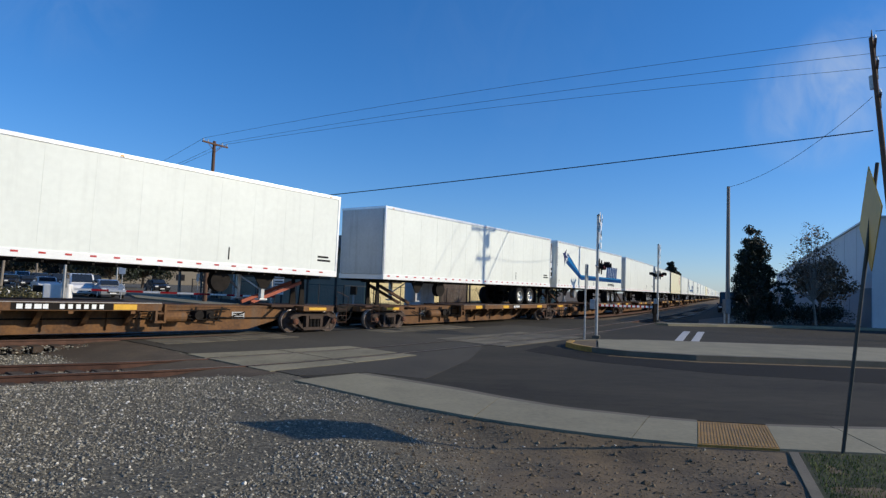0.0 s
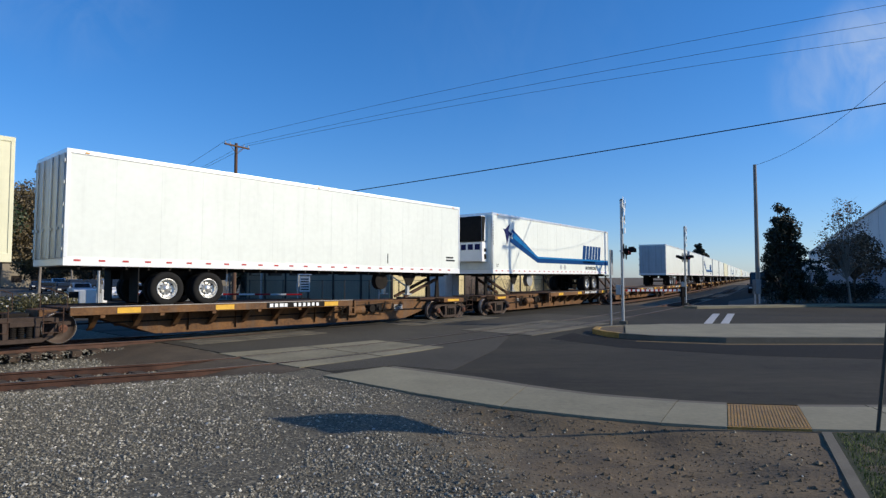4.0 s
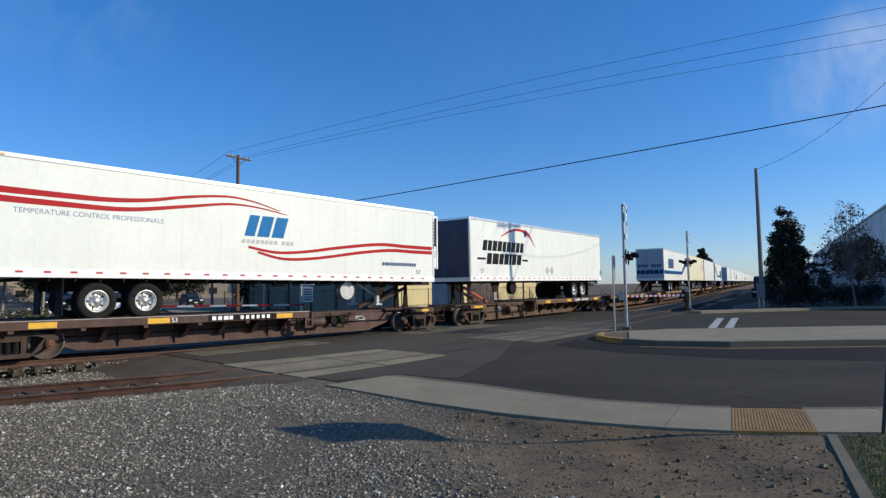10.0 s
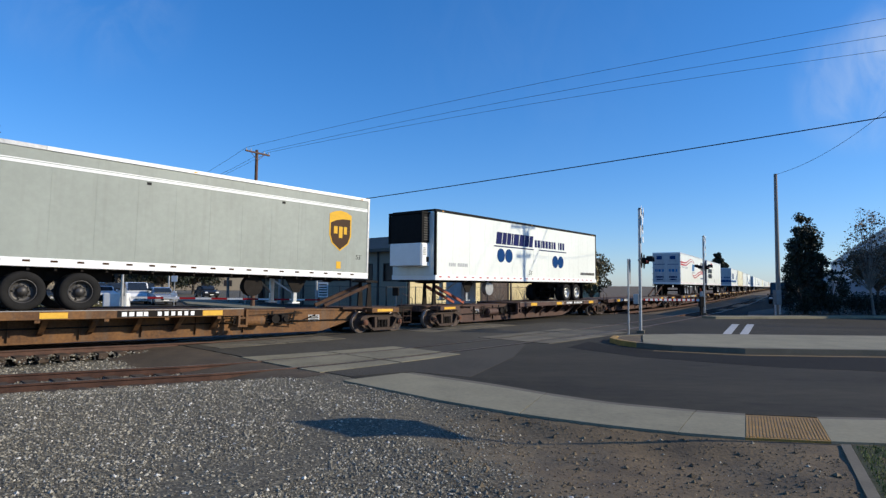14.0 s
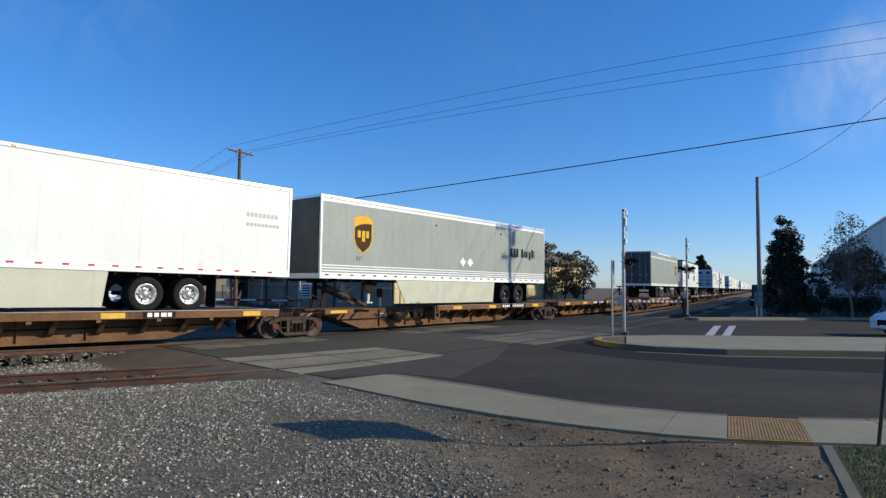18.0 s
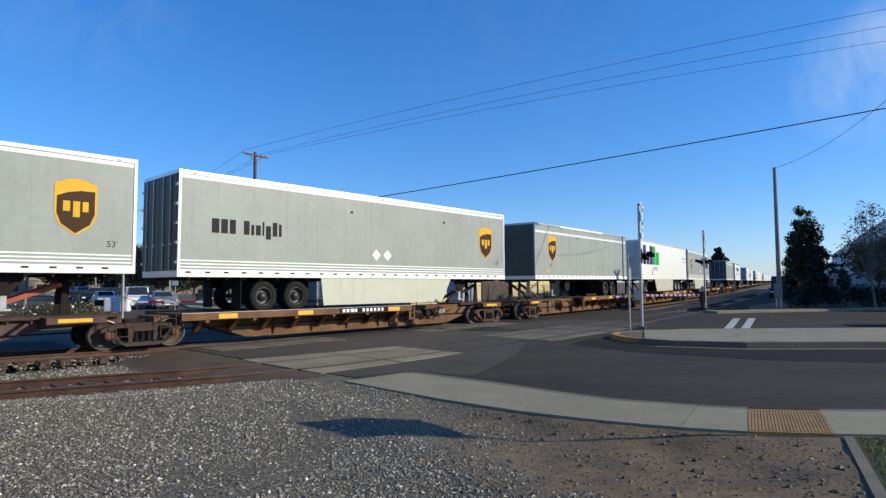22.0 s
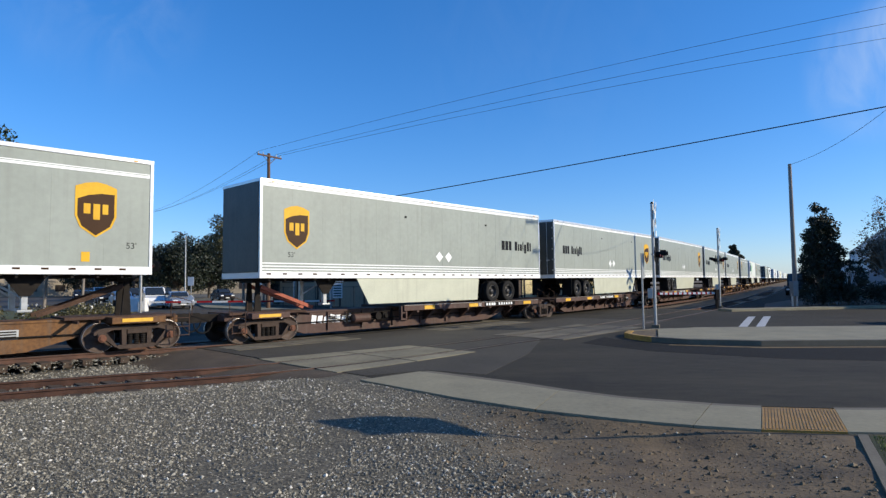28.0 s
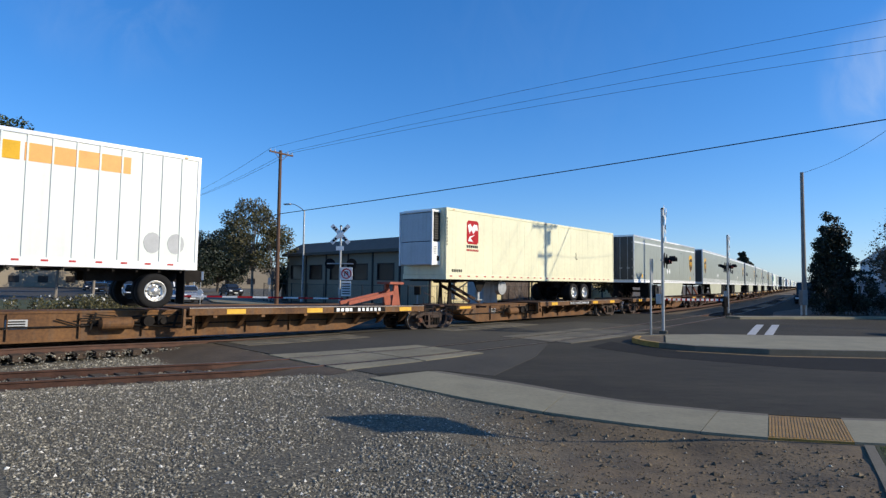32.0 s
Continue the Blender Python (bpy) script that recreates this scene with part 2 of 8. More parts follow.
KERB = material("kerb_concrete", (0.1404, 0.1200, 0.0836), 0.85, vary=0.2, scale=2, bump=0.2)
YKERB = material("yellow_kerb_paint", (0.34, 0.20, 0.04), 0.7, vary=0.3, scale=5, bump=0.1)
TACTILE = material("yellow_tactile", (0.34, 0.185, 0.032), 0.6, vary=0.3, scale=4)
ROADWHITE = material("worn_white_line", (0.42, 0.42, 0.41), 0.7, vary=0.25, scale=7)
ROADYELLOW = material("worn_yellow_line", (0.26, 0.17, 0.07), 0.7, vary=0.3, scale=6)
TIE = material("weathered_tie_wood", (0.060, 0.040, 0.026), 0.9, vary=0.35, scale=3, bump=0.3)
STONE = material("ballast_stone", (0.245, 0.222, 0.168), 0.8, vary=0.2, scale=9, random=0.8)
GRASSBLADE = material("grass_blade", (0.0900, 0.1250, 0.0120), 0.7, vary=0.4, scale=5, random=0.4)
LEAF_GREEN = material("green_leaf", (0.032, 0.050, 0.015), 0.6, vary=0.4, scale=1.0, random=0.45)
LEAF_AUTUMN = material("autumn_leaf", (0.135, 0.100, 0.045), 0.6, vary=0.35, scale=0.9, random=0.45)
LEAF_OLIVE = material("olive_leaf", (0.09, 0.08, 0.027), 0.6, vary=0.4, scale=0.9, random=0.45)
LEAF_DARK = material("dark_evergreen_leaf", (0.011, 0.019, 0.007), 0.6, vary=0.4, scale=1.5, random=0.5)
LEAF_DRY = material("dry_brown_leaf", (0.165, 0.102, 0.055), 0.7, vary=0.4, scale=2, random=0.5)
FLOWER = material("white_flower", (0.75, 0.74, 0.70), 0.6, vary=0.1)
BARK = material("tree_bark", (0.13, 0.10, 0.075), 0.9, vary=0.35, scale=4, bump=0.4, bump_scale=18)
POLE = material("creosoted_pole_wood", (0.12, 0.065, 0.04), 0.85, vary=0.3, scale=2, streak=0.35, stretch=(3, 3, 0.3), bump=0.2)
GREYPOLE = material("weathered_grey_pole", (0.24, 0.21, 0.18), 0.85, vary=0.3, scale=2, streak=0.3, stretch=(3, 3, 0.3), bump=0.2)
GALV = material("galvanised_steel", (0.42, 0.43, 0.43), 0.45, 0.6, vary=0.2, scale=6)
SIGNWHITE = material("sign_white", (0.80, 0.80, 0.78), 0.5, vary=0.08, scale=4)
SIGNYELLOW = material("sign_yellow", (0.55, 0.32, 0.03), 0.5, vary=0.12, scale=4)
BLACKP = material("matt_black_paint", (0.010, 0.0095, 0.009), 0.8, spec=0.2, vary=0.3, scale=6)
WIREM = material("black_cable", (0.018, 0.018, 0.02), 0.6, vary=0.1)
REDLENS = glow("red_signal_lens", (0.34, 0.02, 0.02), 0.12)
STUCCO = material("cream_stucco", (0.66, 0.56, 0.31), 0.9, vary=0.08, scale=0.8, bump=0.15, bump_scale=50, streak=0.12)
# the cream stucco toned down; shade on averted and far walls is painted in
SHADEBEIGE = material("grey_beige_stucco", (0.30, 0.25, 0.18), 0.9, vary=0.08, scale=0.8, bump=0.15, bump_scale=50, streak=0.12)
ROOFM = material("grey_green_roof", (0.118, 0.104, 0.080), 0.8, vary=0.15, scale=1.5, bump=0.15)
TRIMD = material("dark_brown_trim", (0.035, 0.027, 0.022), 0.7, vary=0.2)
WINDOWD = material("dark_screened_window", (0.022, 0.016, 0.013), 0.35, vary=0.2, scale=3)
ROLLDOOR = material("brown_roll_door", (0.075, 0.05, 0.04), 0.6, vary=0.2)
WAREHOUSE = material("white_warehouse_wall", (0.58, 0.60, 0.60), 0.8, vary=0.06, scale=0.5, streak=0.1)
BLUEGREY = material("blue_grey_band", (0.16, 0.20, 0.24), 0.8, vary=0.08, scale=0.5)
FENCEM = material("dark_fence_steel", (0.035, 0.035, 0.035), 0.6, 0.3, vary=0.2)
BOXM = material("grey_utility_box", (0.36, 0.40, 0.44), 0.5, 0.2, vary=0.15, scale=3, streak=0.2)
GLASSD = material("car_glass", (0.02, 0.025, 0.03), 0.08, vary=0.05, spec=0.8)
CARWHITE = material("white_car_paint", (0.75, 0.76, 0.77), 0.25, vary=0.04)
CARSILVER = material("silver_car_paint", (0.42, 0.44, 0.46), 0.25, 0.5, vary=0.05)
VANBLACK = material("dusty_black_van_paint", (0.012, 0.012, 0.013), 0.6, 0.0, vary=0.1, spec=0.2)
CARDARK = material("dark_car_paint", (0.024, 0.026, 0.032), 0.25, 0.2, vary=0.05)
HEADL = material("headlight_lens", (0.75, 0.77, 0.8), 0.1, vary=0.05)


# ---- building helpers ----
def box(bm, x0, x1, y0, y1, z0, z1, bevel=0.0):
    r = bmesh.ops.create_cube(bm, size=1.0, matrix=Matrix.LocRotScale(((x0 + x1) / 2, (y0 + y1) / 2, (z0 + z1) / 2), None, (abs(x1 - x0), abs(y1 - y0), abs(z1 - z0))))
    if bevel:
        edges = {e for v in r["verts"] for e in v.link_edges}
        bmesh.ops.bevel(bm, geom=list(edges), offset=bevel, segments=2, affect="EDGES", profile=0.6)
    return bm


def rod(bm, a, b, r0, r1=None, seg=10):
    a, b = Vector(a), Vector(b)
    d = b - a
    m = Matrix.Translation((a + b) / 2) @ d.to_track_quat("Z", "Y").to_matrix().to_4x4()
    bmesh.ops.create_cone(bm, cap_ends=True, segments=seg, radius1=r0, radius2=r0 if r1 is None else r1, depth=d.length, matrix=m)
    return bm


def beam(bm, a, b, w, h):
    """A bar of w by h from a to b."""
    a, b = Vector(a), Vector(b)
    d = b - a
    m = Matrix.Translation((a + b) / 2) @ d.to_track_quat("X", "Z").to_matrix().to_4x4() @ Matrix.Diagonal((d.length, w, h, 1))
    bmesh.ops.create_cube(bm, size=1.0, matrix=m)
    return bm


def prism(bm, pts, axis, lo, hi):
    """A solid from a 2D outline, pushed from lo to hi along the axis (x, y or z)."""
    def at(p, k):
        return {"x": (k, p[0], p[1]), "y": (p[0], k, p[1]), "z": (p[0], p[1], k)}[axis]
    a = [bm.verts.new(at(p, lo)) for p in pts]
    b = [bm.verts.new(at(p, hi)) for p in pts]
    n = len(pts)
    faces = [bm.faces.new(a), bm.faces.new(list(reversed(b)))]
    for i in range(n):
        faces.append(bm.faces.new((a[i], b[i], b[(i + 1) % n], a[(i + 1) % n])))
    bmesh.ops.recalc_face_normals(bm, faces=faces)
    return bm


def part(name, bm, mat, parent=None, label="", smooth=False):
    me = bpy.data.meshes.new(name)
    if isinstance(bm, bmesh.types.BMesh):
        bm.to_mesh(me)
        bm.free()
    else:
        me.from_pydata(*bm)
    if smooth:
        for p in me.polygons:
            p.use_smooth = True
    me.materials.append(mat)
    ob = new(name, me)
    if parent:
        ob.parent = parent
    if label:
        ob["label"] = label
    return ob


def shared(name, mesh, parent, m):
    ob = new(name, mesh)
    ob.parent = parent
    ob.matrix_basis = m
    return ob


def thing(name, label, category, group="", kind=""):
    return tagged(new(name), label, category, group, kind)


def words(text, size, mat, m, parent, name="lettering"):
    cu = bpy.data.curves.new("text", "FONT")
    cu.body, cu.size, cu.extrude = text, size, 0.003
    tmp = new("text", cu)
    bpy.context.view_layer.update()
    me = bpy.data.meshes.new_from_object(tmp)
    bpy.data.objects.remove(tmp)
    me.materials.append(mat)
    return shared(name, me, parent, m)


B = bmesh.new

# ---- the line of the track: headings along its length ----
KN = (-30, 8, 22, 38, 60, 120, 300, 800)
HD = (39.4, 39.7, 34.0, 31.0, 27.0, 26.0, 26.0, 25.8)
FACE = (-9.14, 16.62)
_s = np.arange(-700, 1100, 0.5)
_h = np.radians(np.interp(_s, KN, HD))
_x, _y = np.cumsum(np.sin(_h)) * 0.5, np.cumsum(np.cos(_h)) * 0.5
_i = int(np.searchsorted(_s, 0))
_x, _y = _x - _x[_i] + FACE[0], _y - _y[_i] + FACE[1]


def track(s, p=0.0):
    """The place at s metres along the track, p metres to its right; p = 0 is the near face of the trailers."""
    h = float(np.interp(s, _s, _h))
    return Vector((float(np.interp(s, _s, _x)) + p * math.cos(h), float(np.interp(s, _s, _y)) - p * math.sin(h), 0.0))


def along(x, y):
    """s and p of a place."""
    i = int(np.argmin((_x - x) ** 2 + (_y - y) ** 2))
    h = float(_h[i])
    dx, dy = x - _x[i], y - _y[i]
    return float(_s[i]) + dx * math.sin(h) + dy * math.cos(h), dx * math.cos(h) - dy * math.sin(h)


TRAIN = -1.3   # p of the far track's centre line far down the line


def far_z(s):
    """Height of the far rails, which fall a little towards the crossing."""
    return float(np.interp(s, (-30, -4, 2, 9, 17, 40), (0.19, 0.16, 0.02, -0.03, -0.03, 0.0)))


def far_line(s):
    """p of the far track's centre line, which eases towards the crossing."""
    return TRAIN + float(np.interp(s, (-30, -8, -4, 0, 8, 16), (0.35, 0.27, 0.22, 0.16, 0.06, 0.0)))


def near_line(s):
    """p of the near track's centre line, which swings out a little over the crossing."""
    return float(np.interp(s, (-14, -6, -3.5, -1.8, 0, 1, 4, 16, 45), (2.9, 3.35, 4.15, 4.85, 5.3, 5.45, 5.6, 5.2, 4.1)))


# ---- ground ----
# edges of the curved pavement
PAVE_U = [(-1.55, 12.59), (0.31, 11.22), (1.2, 10.4), (2.12, 9.72), (3.36, 9.25), (3.95, 9.10), (4.91, 9.00), (5.9, 9.02), (9.0, 9.25), (16, 9.6), (40, 12)]
PAVE_L = [(-2.77, 11.28), (-0.66, 9.48), (0.65, 8.58), (1.75, 8.05), (2.57, 7.75), (3.30, 7.58), (4.27, 7.50), (5.6, 7.45), (9.2, 7.55), (16.3, 8.2), (40.5, 10.5)]


def blend(v, a, b):
    k = min(1.0, max(0.0, (v - a) / (b - a)))
    return k * k * (3 - 2 * k)


def pave_edge(x):
    return float(np.interp(x, [q[0] for q in PAVE_L], [q[1] for q in PAVE_L]))


def ground_z(x, y):
    s, p = along(x, y)
    if s > 120 or s < -120 or abs(p) > 40:
        return -0.02
    low = min(1, max(0, (0.3 - s) / 1.5))
    if s > 31:
        low = min(1, max(0, (s - 31) / 1.6))
    # the gravel falls to the near rail's foot and once more between the tracks
    n = near_line(s)
    foot, inner = min(1, max(0, (n + 2.5 - p) / 1.5)), min(1, max(0, (n + 0.72 - p) / 0.3))
    z = -0.02 - (0.125 * foot + 0.065 * inner) * low * min(1, max(0, (p + 8) / 2.5))
    # humps and hollows of the open ground before the pavement
    if -14 < x < 4.6 and -2 < y < 13:
        d = pave_edge(x) - y
        open_ = blend(d, 0.0, 0.5) * blend(p - near_line(s), 1.3, 2.2) * blend(x, -14, -11) * blend(y, -1, 1.5)
        z += open_ * (0.034 * noise.noise((x * 0.85, y * 0.85, 4.2)) + 0.016 * noise.noise((x * 2.3, y * 2.3, 1.1)))
        beside = 3.34 + (y - 5.2) * 0.46 - x   # how far the grass kerb is
        z -= 0.15 * blend(d, 0.0, 0.7) * (1 - blend(d, 1.4, 3.4)) * blend(x, -1.8, 0.6) * blend(beside, 0.05, 1.6)
    return z


def ground_material():
    m = material("gravel_and_dirt_ground", (0.165, 0.150, 0.130), 0.95, vary=0.3, scale=1.2, bump=0.6, bump_scale=22)
    n, l = m.node_tree.nodes, m.node_tree.links
    b = n["Principled BSDF"]
    tc = n.new("ShaderNodeTexCoord")
    vor = n.new("ShaderNodeTexVoronoi")
    vor.inputs["Scale"].default_value = 42
    l.new(tc.outputs["Object"], vor.inputs["Vector"])
    hs = n.new("ShaderNodeSeparateColor")
    l.new(vor.outputs["Color"], hs.inputs["Color"])
    gr = n.new("ShaderNodeValToRGB")
    gr.color_ramp.elements[0].color, gr.color_ramp.elements[1].color = (0.049, 0.042, 0.029, 1), (0.240, 0.207, 0.142, 1)
    gr.color_ramp.elements.new(0.8).color = (0.126, 0.109, 0.074, 1)
    l.new(hs.outputs[0], gr.inputs["Fac"])
    dn = n.new("ShaderNodeTexNoise")
    dn.inputs["Scale"].default_value, dn.inputs["Detail"].default_value = 1.1, 9
    dn.inputs["Roughness"].default_value = 0.62
    l.new(tc.outputs["Object"], dn.inputs["Vector"])
    dr = n.new("ShaderNodeValToRGB")
    dr.color_ramp.elements[0].position, dr.color_ramp.elements[1].position = 0.34, 0.68
    dr.color_ramp.elements[0].color, dr.color_ramp.elements[1].color = (0.068, 0.050, 0.031, 1), (0.190, 0.130, 0.065, 1)
    l.new(dn.outputs["Fac"], dr.inputs["Fac"])
    # dirt lies on the side of the pavement, gravel on the side of the track
    sep = n.new("ShaderNodeSeparateXYZ")
    l.new(tc.outputs["Object"], sep.inputs["Vector"])
    wn2 = n.new("ShaderNodeTexNoise")
    wn2.inputs["Scale"].default_value, wn2.inputs["Detail"].default_value = 0.9, 6
    l.new(tc.outputs["Object"], wn2.inputs["Vector"])
    ma = n.new("ShaderNodeMath")
    ma.operation, ma.inputs[1].default_value = "MULTIPLY", 3.4
    l.new(wn2.outputs["Fac"], ma.inputs[0])
    mb = n.new("ShaderNodeMath")
    l.new(sep.outputs["X"], mb.inputs[0])
    l.new(ma.outputs[0], mb.inputs[1])
    mr = n.new("ShaderNodeMapRange")
    mr.inputs["From Min"].default_value, mr.inputs["From Max"].default_value = 1.2, 3.0
    l.new(mb.outputs[0], mr.inputs["Value"])
    mx = n.new("ShaderNodeMix")
    mx.data_type = "RGBA"
    l.new(mr.outputs["Result"], mx.inputs[0])
    l.new(gr.outputs["Color"], mx.inputs[6])
    l.new(dr.outputs["Color"], mx.inputs[7])
    l.new(mx.outputs[2], b.inputs["Base Color"])
    return m


GROUND = ground_material()


def sheet(name, xs, ys, mat, zfun, label, category):
    verts = [(x, y, zfun(x, y)) for y in ys for x in xs]
    w = len(xs)
    faces = [(j * w + i, j * w + i + 1, j * w + w + i + 1, j * w + w + i) for j in range(len(ys) - 1) for i in range(w - 1)]
    ob = part(name, (verts, [], faces), mat, smooth=True)
    return tagged(ob, label, category, kind="structure")


axis_fine = list(np.arange(-26, -12, 0.5)) + list(np.arange(-12, 5, 0.17)) + list(np.arange(5, 30, 0.5))
gx = [-3000, -1200, -500, -250, -140, -90, -60, -40, -32] + axis_fine + [34, 44, 60, 90, 140, 250, 500, 1200, 3000]
gy = [-3000, -1200, -400, -150, -70, -35, -15, -5] + list(np.arange(0, 1.5, 0.5)) + list(np.arange(1.5, 13.2, 0.17)) + list(np.arange(13.5, 46, 0.5)) + [50, 60, 80, 110, 160, 260, 500, 1200, 3000]
sheet("ground", gx, gy, GROUND, ground_z, "flat ground of grey gravel and brown dirt", "ground")


def slab(name, pts, mat, z0, z1, label, category, parent=None, kind="structure"):
    ob = part(name, prism(B(), pts, "z", z0, z1), mat, parent)
    if parent is None:
        tagged(ob, label, category, kind=kind)
    return ob


def strip(s0, s1, p0, p1, step=2.0):
    """Outline of a strip along the track."""
    n = max(1, int(abs(s1 - s0) / step))
    ss = [s0 + (s1 - s0) * i / n for i in range(n + 1)]
    return [tuple(track(s, p0)[:2]) for s in ss] + [tuple(track(s, p1)[:2]) for s in reversed(ss)]


# the street: its near edge follows the pavement, then it runs over the crossing to the far side
edge0 = [tuple(track(0.4, p)[:2]) for p in (7.9, 5, 0, -6)]
road_pts = edge0[::-1] + [(-2.4, 11.5)] + PAVE_U + [(60, 14), (60, 44), (24.5, 39.07), (13.73, 36.05)] + [tuple(track(30.5, p)[:2]) for p in (6, 3, 0, -6)]
slab("road", road_pts, ASPHALT, -0.3, -0.012, "dark worn asphalt street over the crossing", "road")
far_dir = Vector((math.sin(radians(-42)), math.cos(radians(-42)), 0))
far_pts = [tuple(track(0.4, -6)[:2]), tuple(track(30.5, -6)[:2]), tuple(track(33, -12)[:2]), tuple((Vector(track(26, -16)) + far_dir * 8)[:2]), tuple((Vector(track(14, -16)) + far_dir * 22)[:2]), tuple((Vector(track(9, -16)) + far_dir * 300)[:2]), tuple((Vector(track(-9, -16)) + far_dir * 300)[:2]), tuple((Vector(track(-4, -16)) + far_dir * 22)[:2])]
slab("road_far", far_pts, ASPHALT2, -0.3, -0.010, "pale asphalt street beyond the tracks, toned down for shade", "road")
slab("road_lane", strip(31, 420, 5.2, 9.2, 12), ASPHALT5, -0.3, -0.014, "dark asphalt lane beside the tracks", "road")

slab("road_band", [(2.6, 18.4), (4.2, 16.2), (7.0, 14.6), (10.8, 13.9), (20, 13.3), (40, 12.9), (40, 16.9), (10.8, 17.0), (7.3, 16.9), (5.0, 17.7), (4.0, 19.2), (3.6, 20.4)], ASPHALT4, -0.2, -0.008, "darker fresh asphalt beside the traffic island", "road")

# pavement slabs, tactile panel and its ribs
pavement = tagged(new("pavement"), "curved pale concrete pavement with a yellow tactile panel", "pavement", kind="structure")


def lerp(a, b, k):
    return (a[0] + (b[0] - a[0]) * k, a[1] + (b[1] - a[1]) * k)


def on(line, k):
    i = min(int(k), len(line) - 2)
    return lerp(line[i], line[i + 1], k - i)


for a, b in ((0.0, 1.9), (1.9, 3.94), (3.94, 4.99), (6.01, 7.0), (7.0, 7.6), (7.6, 8.4), (8.4, 9.2), (9.2, 10)):
    n = 6
    up = [on(PAVE_U, a + 0.005 + (b - a - 0.01) * i / n) for i in range(n + 1)]
    lo = [on(PAVE_L, a + 0.005 + (b - a - 0.01) * i / n) for i in range(n + 1)]
    gut = [lerp(u, l, 0.13) for u, l in zip(up, lo)]
    gut2 = [lerp(u, l, 0.14) for u, l in zip(up, lo)]
    part("slab", prism(B(), gut2 + lo[::-1], "z", -0.2, 0.012), CONCRETE, pavement)
    part("gutter", prism(B(), up + gut[::-1], "z", -0.2, -0.002), KERB, pavement, "narrow concrete gutter")
tq = [on(PAVE_U, 4.99), on(PAVE_U, 6.012), on(PAVE_L, 6.012), on(PAVE_L, 4.99)]
tq[0], tq[1] = lerp(tq[0], tq[3], 0.1), lerp(tq[1], tq[2], 0.1)
tactile = part("tactile_panel", prism(B(), tq, "z", -0.2, 0.010), TACTILE, pavement, "yellow tactile warning panel with raised ribs")
rib = B()
for i in range(24):
    k = (i + 0.5) / 24
    a, b = lerp(tq[0], tq[1], k), lerp(tq[3], tq[2], k)
    a, b = lerp(a, b, 0.03), lerp(a, b, 0.97)
    beam(rib, (*a, 0.012), (*b, 0.012), 0.02, 0.007)
tagged(part("raised_ribs", rib, TACTILE, tactile), kind="stuff")

# traffic island
island = tagged(new("traffic_island"), "raised concrete traffic island with a yellow nose", "traffic island", kind="structure")
ISL = [(4.25, 20.2), (4.4, 19.3), (4.75, 18.65), (5.6, 17.9)]
part("island_top", prism(B(), [(4.98, 18.74), (5.65, 18.08), (7.5, 17.6), (10.8, 17.7), (40, 17.6), (40, 23.0), (14.5, 22.7), (7.2, 22.3), (6.4, 21.98), (5.75, 21.7)], "z", -0.1, 0.15), CONCRETE, island)
part("kerb", prism(B(), [(5.6, 17.9), (7.5, 17.4), (10.8, 17.5), (40, 17.4), (40, 17.59), (10.8, 17.69), (7.5, 17.59), (5.65, 18.07)], "z", -0.1, 0.147), KERB, island)
part("kerb_back", prism(B(), [(7.2, 22.31), (14.5, 22.71), (40, 23.01), (40, 23.2), (14.5, 22.9), (7.2, 22.5)], "z", -0.1, 0.147), KERB, island)
NOSE_OUT = [(5.6, 17.9)] + ISL[::-1][1:] + [(4.6, 21.2), (5.6, 21.9), (6.39, 22.2)]
NOSE_IN = [(5.64, 18.08), (4.9, 18.78), (4.58, 19.36), (4.44, 20.2), (4.76, 21.08), (5.66, 21.74), (6.39, 22.02)]
for i in range(6):
    part("nose_kerb", prism(B(), [NOSE_OUT[i], NOSE_OUT[i + 1], NOSE_IN[i + 1], NOSE_IN[i]], "z", -0.1, 0.15), YKERB if 0 < i < 4 else KERB, island, "worn yellow painted kerb nose" if 0 < i < 4 else "")
part("dirt_fill", prism(B(), [(4.92, 18.8), (4.59, 19.36), (4.45, 20.2), (4.77, 21.07), (5.65, 21.72), (5.73, 21.7), (4.96, 18.76)], "z", -0.1, 0.12), GROUND, island, "brown dirt round the signal base")
slab("road_line", [(5.0, 17.75), (7.3, 16.95), (10.8, 17.05), (40, 16.95), (40, 17.1), (10.8, 17.2), (7.35, 17.1), (5.1, 17.88)], ROADYELLOW, -0.05, -0.004, "worn yellow line along the traffic island", "road marking")
for a, b in (((9.6, 24.4), (12.75, 31.2)), ((10.32, 24.5), (13.55, 31.3))):
    slab("stop_line", [a, (a[0] + 0.34, a[1]), (b[0] + 0.36, b[1]), b], ROADWHITE, -0.05, -0.004, "worn white stripe across the lane", "road marking")
slab("median", [(-32.0, 59.7), (-24.6, 47.4), (-16.3, 40.4), (-14.6, 42.4), (-19.0, 47.0), (-27.0, 57.0)], CONCRETE, -0.1, 0.10, "pale concrete median on the far street", "median")
# far kerb with its strip of pavement
slab("kerb_far", [(13.9, 36.3), (24.5, 39.3), (60, 44.3), (60, 45.4), (24.3, 40.3), (13.4, 37.2)], CONCRETE, -0.1, 0.12, "low concrete kerb along the far lane", "kerb")
slab("planting_strip", [(16.5, 38.1), (24.3, 40.35), (60, 45.45), (60, 62), (30, 60), (20, 46)], material("leaf_litter_soil", (0.09, 0.065, 0.045), 0.95, vary=0.4, scale=1.5, bump=0.4), -0.1, 0.05, "brown soil strip with leaf litter", "soil")
